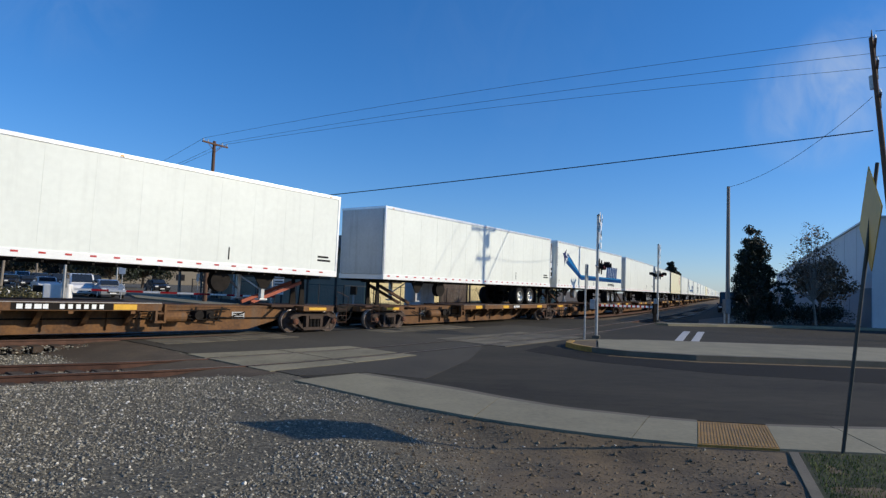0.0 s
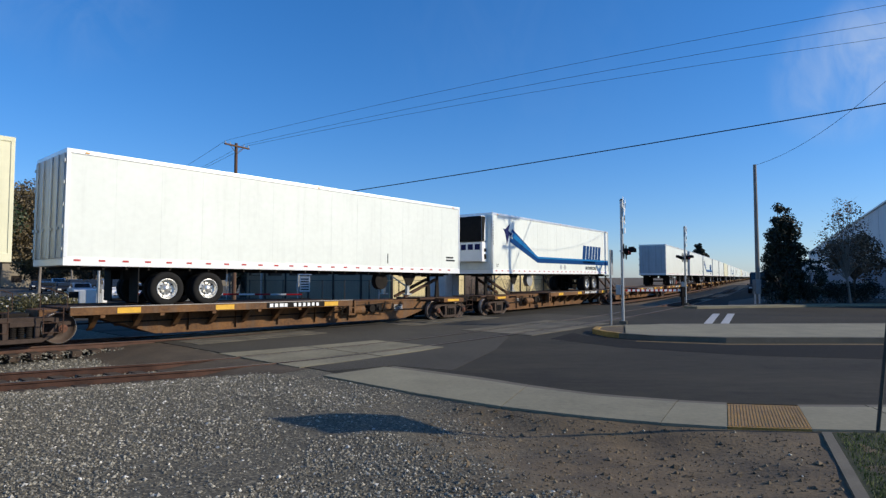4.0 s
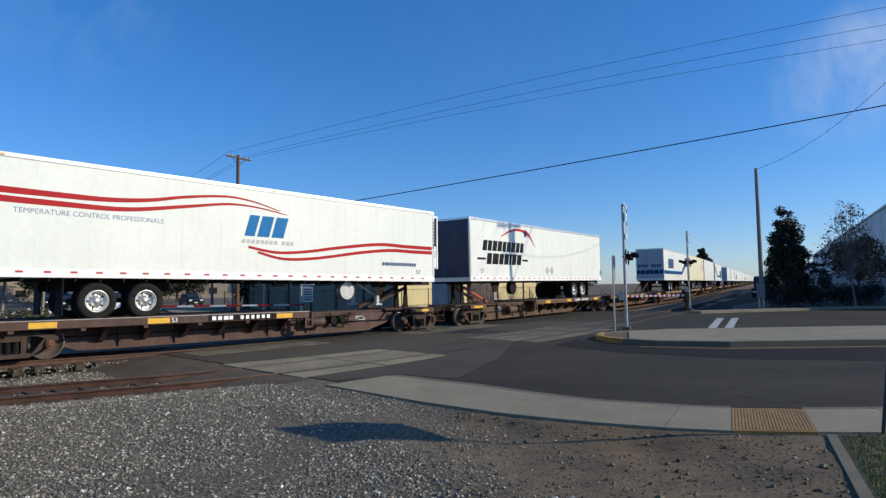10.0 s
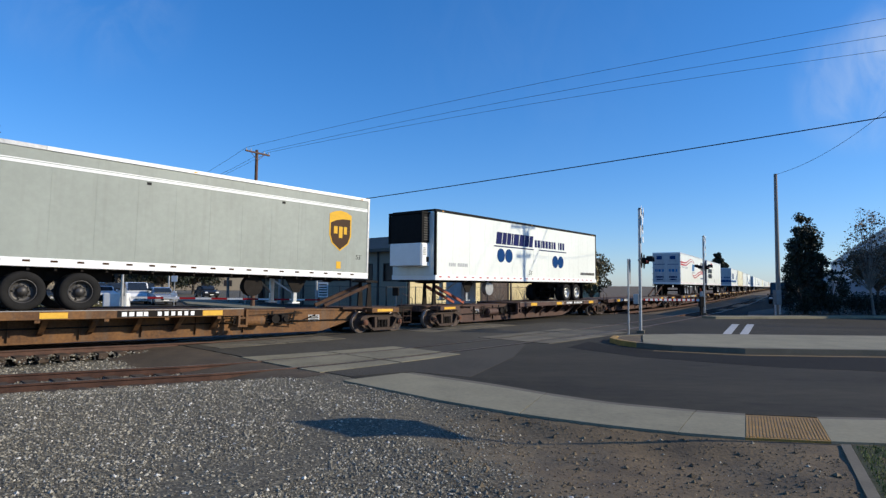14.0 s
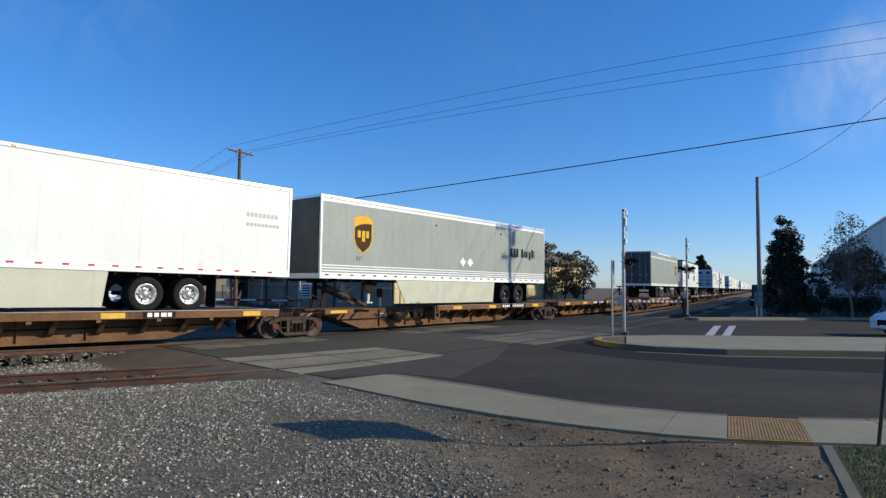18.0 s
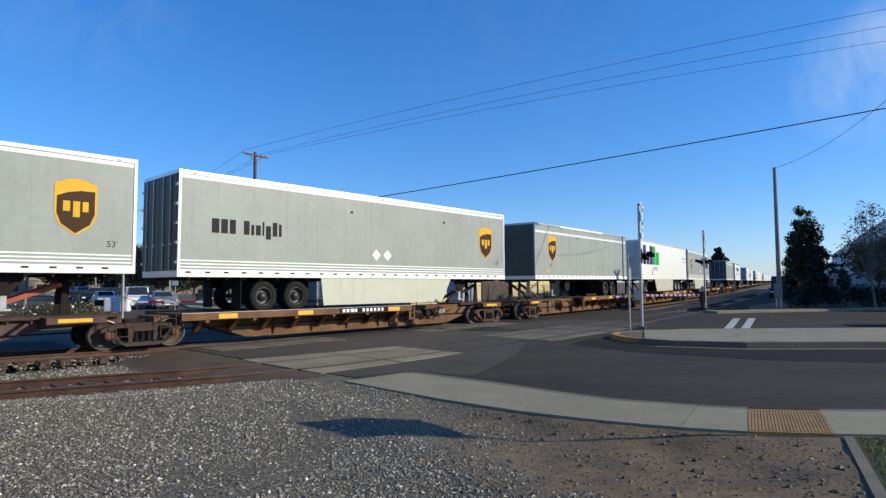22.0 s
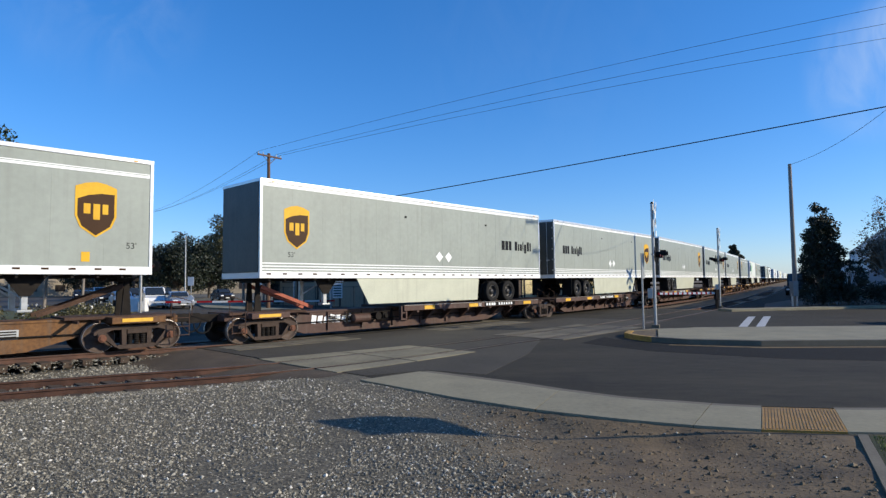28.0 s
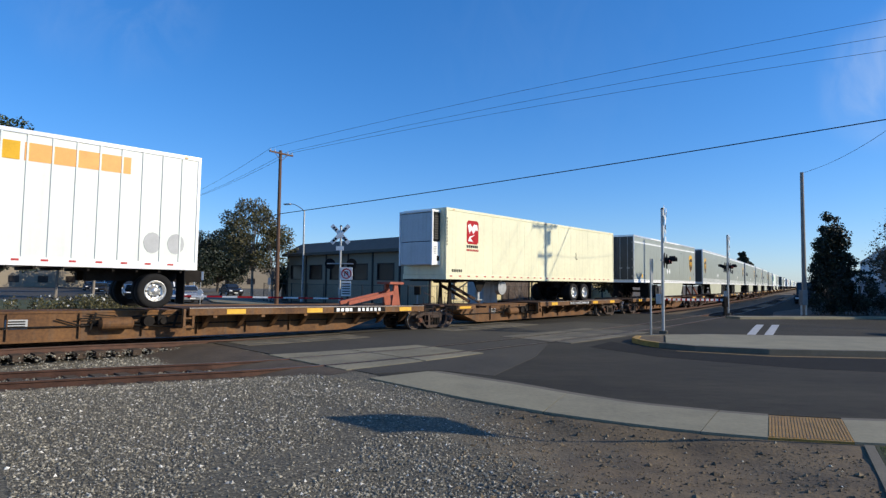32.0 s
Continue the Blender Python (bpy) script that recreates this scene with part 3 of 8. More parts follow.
# grass corner and its kerb
slab("kerb_grass", [(4.35, 7.42), (4.47, 7.42), (3.46, 5.2), (2.4, 2.4), (0.9, -1.5), (0.78, -1.5), (2.28, 2.4), (3.34, 5.2)], KERB, -0.3, 0.0, "low concrete kerb beside the grass", "kerb")
slab("grass_bed", [(4.47, 7.40), (16.3, 8.1), (30, 9.5), (30, -1.5), (0.9, -1.5), (2.4, 2.4), (3.46, 5.2)], material("turf_soil", (0.030, 0.036, 0.009), 0.95, vary=0.4, scale=3, bump=0.5), -0.1, -0.006, "green turf beside the pavement", "grass")
rng = np.random.default_rng(4)
verts, faces = [], []
for _ in range(34000):
    x, y = 3.0 + rng.random() ** 1.5 * 6, 3.2 + rng.random() * 4.3
    if x < 3.5 + (y - 5.2) * 0.46 or y > 7.36:
        continue
    a, hgt, w = rng.random() * 6.28, 0.012 + rng.random() ** 2 * 0.045, 0.005
    dx, dy = math.cos(a) * w, math.sin(a) * w
    k = len(verts)
    verts += [(x - dx, y - dy, -0.008), (x + dx, y + dy, -0.008), (x + dy * 4 + dx * 2, y + dx * 4, -0.005 + hgt)]
    faces.append((k, k + 1, k + 2))
tagged(part("grass", (verts, [], faces), GRASSBLADE), "short green grass blades", "grass", kind="stuff")

# ---- tracks ----
TIE_STEP = 0.46
RAIL_OUT = [(-0.036, 0.0), (0.036, 0.0), (0.036, -0.035), (0.01, -0.05), (0.01, -0.135), (0.07, -0.15), (0.07, -0.165), (-0.07, -0.165), (-0.07, -0.15), (-0.01, -0.135), (-0.01, -0.05), (-0.036, -0.035)]


def rail(line, off, s0, s1, step, outline=RAIL_OUT, height=None):
    n = int((s1 - s0) / step)
    verts, faces, w = [], [], len(outline)
    for i in range(n + 1):
        s = s0 + (s1 - s0) * i / n
        for o, z in outline:
            q = track(s, line(s) + off + o)
            verts.append((q.x, q.y, z + (height(s) if height else 0.0)))
    for i in range(n):
        for j in range(w):
            faces.append((i * w + j, i * w + (j + 1) % w, (i + 1) * w + (j + 1) % w, (i + 1) * w + j))
    return verts, [], faces


RAILSIDE = material("rusty_rail_steel", (0.095, 0.046, 0.029), 0.7, 0.3, vary=0.4, scale=4, bump=0.15)
RAILTOP = material("polished_rail_head", (0.13, 0.105, 0.09), 0.45, 0.5, vary=0.2, scale=3)
HEAD = [(-0.026, 0.002), (0.026, 0.002), (0.026, -0.003), (-0.026, -0.003)]
for name, line in (("railway_track_far", far_line), ("railway_track_near", near_line)):
    trk = tagged(new(name), "rusty railway track on timber ties in grey ballast", "railway track", kind="structure")
    for o in (-0.755, 0.755):
        hz = far_z if line is far_line else None
        r = part("rail", rail(line, o, -90, 600, 1.5, RAIL_OUT, hz), RAILSIDE, trk)
        part("rail_head", rail(line, o, -90, 600, 1.5, HEAD, hz), RAILTOP, r, "polished running surface")
    bm = box(B(), -0.115, 0.115, -1.3, 1.3, -0.31, -0.15, 0.012)
    tie = part("tie", bm, TIE, trk)
    tie_mesh = tie.data
    first = True
    for i in range(84):
        s = -0.5 - i * TIE_STEP
        q = track(s, line(s))
        h = float(np.interp(s, _s, _h))
        m = pose(q.x, q.y, random.uniform(-0.012, 0.012) + (far_z(s) + 0.015 if line is far_line else 0.022), 0, 0, 90 - math.degrees(h) + random.uniform(-1, 1))
        if first:
            tie.matrix_basis, first = m, False
        else:
            shared("tie", tie_mesh, trk, m)
    bm = B()
    for i in range(130):
        s = 31.5 + i * 0.9
        q = track(s, line(s))
        h = float(np.interp(s, _s, _h))
        bmesh.ops.create_cube(bm, size=1, matrix=pose(q.x, q.y, -0.22, 0, 0, 90 - math.degrees(h)) @ Matrix.Diagonal((0.23, 2.6, 0.16, 1)))
    tagged(part("far_ties", bm, TIE, trk), kind="stuff")

# crossing panels: concrete slabs between and beside the rails, set in dusty asphalt
slab("road_patch", [tuple(track(s, p)[:2]) for s, p in ((0.42, -5), (0.42, 7.9), (1.8, 8.35), (2.16, 9.7), (5.5, 8.3), (8.6, 6.5), (10.5, 3.0), (11.0, -5))], ASPHALT3, -0.25, -0.006, "dusty old asphalt round the crossing panels", "road")
slab("road_apron", strip(9.0, 19.5, 1.0, 6.2), ASPHALT3, -0.25, -0.009, "paler worn asphalt between the tracks", "road")
crossing = tagged(new("crossing_surface"), "worn concrete crossing panels set in the asphalt", "level crossing", kind="structure")
ROWS_NEAR = ((-1.78, -0.90, -1.42, -0.84), (-0.70, 0.70, -0.66, 0.62), (0.92, 1.72, 0.86, 1.34))
ROWS_FAR = ((-1.7, -0.9, -1.7, -0.9), (-0.66, 0.66, -0.66, 0.66), (0.95, 1.72, 0.95, 1.72), (1.86, 2.42, 1.86, 2.42))


def panel_run(line, rows, s0, s1, count, mat=PANEL):
    for a0, b0, a1, b1 in rows:
        for i in range(count):
            k0, k1 = (i + 0.012) / count, (i + 0.988) / count
            q = [(s0 + (s1 - s0) * k, a0 + (a1 - a0) * k, b0 + (b1 - b0) * k) for k in (k0, (k0 + k1) / 2, k1)]
            pts = [tuple(track(s, line(s) + a)[:2]) for s, a, b in q] + [tuple(track(s, line(s) + b)[:2]) for s, a, b in reversed(q)]
            part("panel", prism(B(), pts, "z", -0.2, 0.003 + random.uniform(-0.003, 0.004)), mat, crossing)


panel_run(near_line, ROWS_NEAR, 0.25, 5.0, 2)
panel_run(near_line, [(a, b, a, b) for a, b in ((-1.5, -0.9), (-0.66, 0.66), (0.9, 1.5))], 9.2, 15.4, 3, PANELD)
panel_run(far_line, ROWS_FAR, 0.8, 5.4, 2, PANELD)
panel_run(far_line, ROWS_FAR, 9.4, 15.6, 3, PANELD)
for line in (near_line, far_line):
    for o in (-0.755, 0.755):
        for a, b in ((-0.125, -0.04), (0.04, 0.125)):
            ks = [0.3 + 0.75 * i for i in range(21)]
            pts = [tuple(track(k, line(k) + o + a)[:2]) for k in ks] + [tuple(track(k, line(k) + o + b)[:2]) for k in reversed(ks)]
            part("flangeway", prism(B(), pts, "z", -0.2, -0.001), BLACKP, crossing, "black rubber flangeway strip")
# brown dirt that buries the ties where the tracks meet the street
ss, ps = [-1.9 + 0.21 * i for i in range(12)], [-3.2 + 0.5 * i for i in range(22)]
verts = []
for j, s in enumerate(ss):
    for p in ps:
        q = track(s + 0.25 * noise.noise((s, p, 3.1)), p)
        ease = max(0.0, min(1.0, (s + 1.9) / 1.7))
        verts.append((q.x, q.y, -0.22 + 0.2 * ease ** 0.8 + 0.012 * noise.noise((s * 2, p * 2, 0.7))))
w = len(ps)
faces = [(j * w + i, j * w + i + 1, j * w + w + i + 1, j * w + w + i) for j in range(len(ss) - 1) for i in range(w - 1)]
tagged(part("dirt_ramp", (verts, [], faces), DIRT, smooth=True), "brown packed dirt where the track meets the street", "dirt", kind="structure")

# ---- ballast and loose stones ----
def bed_z(s, p):
    """Height of the oily ballast bed that carries the far track."""
    side = p - far_line(s)
    top = -0.172 + far_z(s)
    return -0.215 + (top + 0.215) * (1 - blend(side, 1.25, 1.6)) + 0.012 * noise.noise((s * 1.5, p * 1.5, 6.0))


ss, ps = [-60 + 0.45 * i for i in range(131)], [-9.0, -7.5, -6, -5] + [-4 + 0.3 * i for i in range(14)]
verts = []
for s in ss:
    for p in ps:
        q = track(s, p)
        verts.append((q.x, q.y, bed_z(s, p)))
w = len(ps)
faces = [(j * w + i, j * w + i + 1, j * w + w + i + 1, j * w + w + i) for j in range(len(ss) - 1) for i in range(w - 1)]
# oily dirt, spread wide and darkened to deepen shade under and behind the train
tagged(part("ballast_bed", (verts, [], faces), material("oily_ballast_bed", (0.052, 0.042, 0.032), 0.95, vary=0.4, scale=2.5, bump=0.5, bump_scale=26, spec=0.2), smooth=True), "oily ballast bed under the far track, darkened for the train's shade", "ballast", kind="structure")


def stones(count, place, size, seed, name, label, mat):
    r = np.random.default_rng(seed)
    base = np.array([(1, 0, 0), (-1, 0, 0), (0, 1, 0), (0, -1, 0), (0, 0, 1), (0, 0, -1)], float)
    tri = [(0, 2, 4), (2, 1, 4), (1, 3, 4), (3, 0, 4), (2, 0, 5), (1, 2, 5), (3, 1, 5), (0, 3, 5)]
    verts, faces = [], []
    for _ in range(count):
        q = place(r)
        if q is None:
            continue
        k = len(verts)
        v = base * (0.55 + 0.6 * r.random((6, 3))) * size * (0.4 + 1.3 * r.random() ** 3)
        v[:, 2] *= 0.75
        v += (r.random((6, 3)) - 0.5) * size * 0.5
        a = r.random() * 6.28
        ca, sa = math.cos(a), math.sin(a)
        for x, y, z in v:
            verts.append((q[0] + ca * x - sa * y, q[1] + sa * x + ca * y, q[2] + z))
        faces += [(k + a, k + b, k + c) for a, b, c in tri]
    return tagged(part(name, (verts, [], faces), mat), label, "gravel", kind="stuff")


def front_gravel(r):
    # thick near the track and on the left, thinning towards the pavement
    y = 2.2 + r.random() ** 0.8 * 11.5
    x = -1.0 * y + r.random() * (y * 1.75)
    s, p = along(x, y)
    if s > -0.4 and p < 8.3 or p < near_line(s) + 0.86:
        return None
    for i in range(len(PAVE_L) - 1):
        if PAVE_L[i][0] <= x <= PAVE_L[i + 1][0] and y > lerp(PAVE_L[i], PAVE_L[i + 1], (x - PAVE_L[i][0]) / (PAVE_L[i + 1][0] - PAVE_L[i][0]))[1] - 0.05:
            return None
    if x > 3.3 + (y - 5.2) * 0.46:
        return None
    dens = 1.0 if x < -0.6 else max(0.02, 1.0 - (x + 0.6) / 1.3)
    if noise.noise((x * 0.8, y * 0.8, 0.3)) > 0.12 and x > -3.5:
        dens *= 0.22
    if y < 5.3 + 0.5 * noise.noise((x * 2, 1.7, 0.2)) and -0.4 < x < 1.0 + 0.5 * noise.noise((y * 2, 0.4, 2.2)):
        dens = 0.9
    return (x, y, ground_z(x, y) + 0.004) if r.random() < dens else None


def track_ballast(r):
    s, p = -0.5 - 24 * r.random() ** 1.3, -3.6 + r.random() * 10.6
    if p > near_line(s) + 1.1:
        return None
    q = track(s, p)
    for c in (far_line(s), near_line(s)):
        for o in (-0.755, 0.755):
            if abs(p - c - o) < 0.09:
                return None
    on_tie = any(abs(p - c) < 1.3 for c in (far_line(s), near_line(s))) and min((-0.5 - s) % TIE_STEP, TIE_STEP - (-0.5 - s) % TIE_STEP) < 0.125
    if on_tie and r.random() < 0.95:
        return None
    return (q.x, q.y, -0.165 if abs(p - near_line(s)) < 1.35 else bed_z(s, p) + 0.006)


stones(170000, front_gravel, 0.0165, 11, "loose_gravel", "loose grey crushed gravel in the foreground", STONE)
stones(70000, track_ballast, 0.030, 12, "track_ballast", "grey crushed rock ballast between the tracks", STONE)


stones(5200, front_gravel, 0.021, 15, "pale_chips", "scattered pale broken chips in the gravel", material("pale_stone_chip", (0.52, 0.49, 0.42), 0.75, vary=0.2, scale=9, random=0.5))


def dirt_stones(r):
    x, y = -0.6 + r.random() * 4.6, 3.5 + r.random() * 5.5
    q = front_gravel_ok(x, y)
    return (x, y, ground_z(x, y) + 0.003) if q else None


def front_gravel_ok(x, y):
    for i in range(len(PAVE_L) - 1):
        if PAVE_L[i][0] <= x <= PAVE_L[i + 1][0] and y > lerp(PAVE_L[i], PAVE_L[i + 1], (x - PAVE_L[i][0]) / (PAVE_L[i + 1][0] - PAVE_L[i][0]))[1] - 0.08:
            return False
    return x < 3.3 + (y - 5.2) * 0.46


CLOD = material("dirt_clod", (0.150, 0.112, 0.066), 0.95, vary=0.3, scale=8, random=0.5)
stones(900, dirt_stones, 0.030, 13, "clods", "brown clods and pebbles on the bare dirt", CLOD)
stones(5500, dirt_stones, 0.011, 14, "grit", "fine brown grit on the bare dirt", CLOD)


# ---- the train: flat cars and the trailers on them ----
SPEED_T = (0, 4, 8, 12, 16, 20, 24, 28, 32)
SPEED_V = (15.16, 14.86, 14.11, 13.54, 12.72, 11.79, 12.3, 11.64, 11.96)
_t = np.arange(0, 32.01, 0.05)
_d = np.concatenate([[0], np.cumsum((np.interp(_t[1:], SPEED_T, SPEED_V) + np.interp(_t[:-1], SPEED_T, SPEED_V)) / 2 * 0.05)])
DECK, BOT, TOP = 1.06, 2.12, 5.19
SEAT = 1.0   # height of the deck on which the trailers' wheels stand
MOVERS = []   # (thing, s at time 0 of its rear end, its length)


def chord(s, length):
    a, b = [track(q - 0.5 * (far_line(q) - TRAIN), far_line(q)) for q in (s + 1.5, s + length - 1.5)]
    d = (b - a).normalized()
    q = (a + b) / 2 - d * length / 2
    za, zb = far_z(s + 1.5), far_z(s + length - 1.5)
    slope = (zb - za) / (length - 3)
    return pose(q.x, q.y, za - slope * 1.5, 0, -math.degrees(math.atan(slope)), math.degrees(math.atan2(d.y, d.x)))


def disc(bm, x, y0, y1, z, r, seg=24):
    rod(bm, (x, y0, z), (x, y1, z), r, r, seg)


def lathe(profile, x, z, seg=28):
    """A ring turned about the y axis through (x, z): profile is a list of (radius, y)."""
    verts, faces, n = [], [], len(profile)
    for i in range(seg):
        a = 2 * math.pi * i / seg
        for r, y in profile:
            verts.append((x + r * math.cos(a), y, z + r * math.sin(a)))
    for i in range(seg):
        j = (i + 1) % seg
        for k in range(n - 1):
            faces.append((i * n + k, i * n + k + 1, j * n + k + 1, j * n + k))
    return verts, [], faces


TRUCKM = material("dusty_cast_steel", (0.058, 0.038, 0.028), 0.9, 0.0, vary=0.4, scale=4, bump=0.2, bump_scale=30)


BEARING = material("rusty_orange_bearing", (0.150, 0.062, 0.034), 0.85, 0.0, vary=0.4, scale=6)
TREAD = material("bright_wheel_tread", (0.40, 0.37, 0.34), 0.35, 0.7, vary=0.2, scale=6)


def coil(x, y, z0, z1, turns, seg=10):
    """A coil spring as one turned body with a groove between its turns."""
    step = (z1 - z0) / turns
    prof = [(0.0, z0)]
    for k in range(turns):
        z = z0 + k * step
        prof += [(0.055, z), (0.078, z + step * 0.25), (0.078, z + step * 0.65), (0.055, z + step * 0.9)]
    prof.append((0.0, z1))
    n = len(prof)
    verts = [(x + r * math.cos(2 * math.pi * i / seg), y + r * math.sin(2 * math.pi * i / seg), z) for i in range(seg) for r, z in prof]
    faces = [(i * n + k, (i + 1) % seg * n + k, (i + 1) % seg * n + k + 1, i * n + k + 1) for i in range(seg) for k in range(n - 1)]
    return verts, [], faces


def build_truck():
    """A freight truck: cast side frames with two openings and a spring nest, bolster, axles, four wheels; origin on the rail at its middle."""
    t = new("truck")
    for y in (-1.0, 1.0):
        bm = B()
        # arched top member, dropping to the bearings
        prism(bm, [(-1.08, 0.50), (-1.08, 0.58), (-0.96, 0.66), (-0.62, 0.74), (0.62, 0.74), (0.96, 0.66), (1.08, 0.58), (1.08, 0.50), (0.80, 0.56), (0.60, 0.63), (-0.60, 0.63), (-0.80, 0.56)], "y", y - 0.09, y + 0.09)
        # bottom tension member
        prism(bm, [(-0.52, 0.15), (-0.44, 0.10), (0.44, 0.10), (0.52, 0.15), (0.48, 0.21), (-0.48, 0.21)], "y", y - 0.10, y + 0.10)
        for k in (-1, 1):
            prism(bm, [(k * 0.44, 0.11), (k * 0.56, 0.17), (k * 0.96, 0.52), (k * 0.78, 0.58)], "y", y - 0.085, y + 0.085)
            prism(bm, [(k * 0.27, 0.20), (k * 0.38, 0.20), (k * 0.40, 0.65), (k * 0.27, 0.65)], "y", y - 0.10, y + 0.10)
        side = part("side_frame", bm, TRUCKM, t)
        for x in (-0.17, 0, 0.17):
            part("spring", coil(x, y * 1.04, 0.21, 0.53, 6), DARK, side, "coil spring in the side frame")
        part("bolster_end", box(B(), -0.26, 0.26, y - 0.13, y + 0.13, 0.51, 0.63, 0.015), TRUCKM, side)
        for x in (-0.89, 0.89):
            bm = B()
            box(bm, x - 0.11, x + 0.11, y * 1.02 - 0.10, y * 1.02 + 0.10, 0.33, 0.56, 0.03)
            part("bearing_box", bm, TRUCKM, side)
            bm = B()
            sg = -1 if y < 0 else 1
            disc(bm, x, y * 1.02, y * 1.02 + sg * 0.15, 0.42, 0.105, 16)
            disc(bm, x, y * 1.02 + sg * 0.15, y * 1.02 + sg * 0.175, 0.42, 0.07, 12)
            for k in range(3):
                a = k * 2.094 + 0.5
                disc(bm, x + 0.045 * math.cos(a), y * 1.02 + sg * 0.17, y * 1.02 + sg * 0.19, 0.42 + 0.045 * math.sin(a), 0.014, 6)
            part("bearing_cap", bm, BEARING, side, "rust-orange round axle cap")
    part("bolster", box(B(), -0.2, 0.2, -1.0, 1.0, 0.5, 0.72, 0.02), DARK, t)
    for x in (-0.89, 0.89):
        for y in (-0.76, 0.76):
            sg = -1 if y < 0 else 1
            prof = [(0.445, y - sg * 0.09), (0.445, y - sg * 0.055), (0.42, y - sg * 0.05), (0.415, y + sg * 0.055), (0.375, y + sg * 0.06), (0.36, y + sg * 0.02), (0.20, y - sg * 0.01), (0.12, y + sg * 0.03), (0.11, y + sg * 0.09), (0.0, y + sg * 0.095)]
            w = part("wheel", lathe(prof, x, 0.42, 32), WHEELSTEEL, t, "worn steel wheel", smooth=True)
            part("tread", lathe([(0.421, y - sg * 0.045), (0.423, y), (0.417, y + sg * 0.05), (0.408, y + sg * 0.061), (0.400, y + sg * 0.0625)], x, 0.42, 32), TREAD, w, "bright worn tread")
        bm = B()
        rod(bm, (x, -0.7, 0.42), (x, 0.7, 0.42), 0.085)
        part("axle", bm, DARK, t)
    bm = B()
    for x in (-0.40, 0.40):
        box(bm, x - 0.05, x + 0.05, -0.85, 0.85, 0.30, 0.40, 0.01)
    for y in (-0.76, 0.76):
        for k in (-1, 1):
            prism(bm, [(k * 0.43, 0.26), (k * 0.47, 0.26), (k * 0.465, 0.56), (k * 0.43, 0.56)], "y", y - 0.05, y + 0.05)
    part("brake_beam", bm, DARK, t, "brake beams and shoes")
    return t


TRUCK = build_truck()


def mount_truck(parent, x):
    """The truck's parts, sharing its meshes, under the car at x."""
    base = new("truck", TRUCK_MESH)
    base.parent = parent
    base.matrix_basis = pose(x, 0, 0)
    for o in TRUCK_PARTS:
        c = new(o.name.split(".")[0], o.data)
        c.parent = base
        if "label" in o:
            c["label"] = o["label"]
    return base


TRUCK_PARTS = [o for o in TRUCK.children_recursive]
bm = box(B(), -0.3, 0.3, -0.45, 0.45, 0.6, 0.82, 0.03)
TRUCK_MESH = bpy.data.meshes.new("truck")
bm.to_mesh(TRUCK_MESH)
bm.free()
TRUCK_MESH.materials.append(DARK)


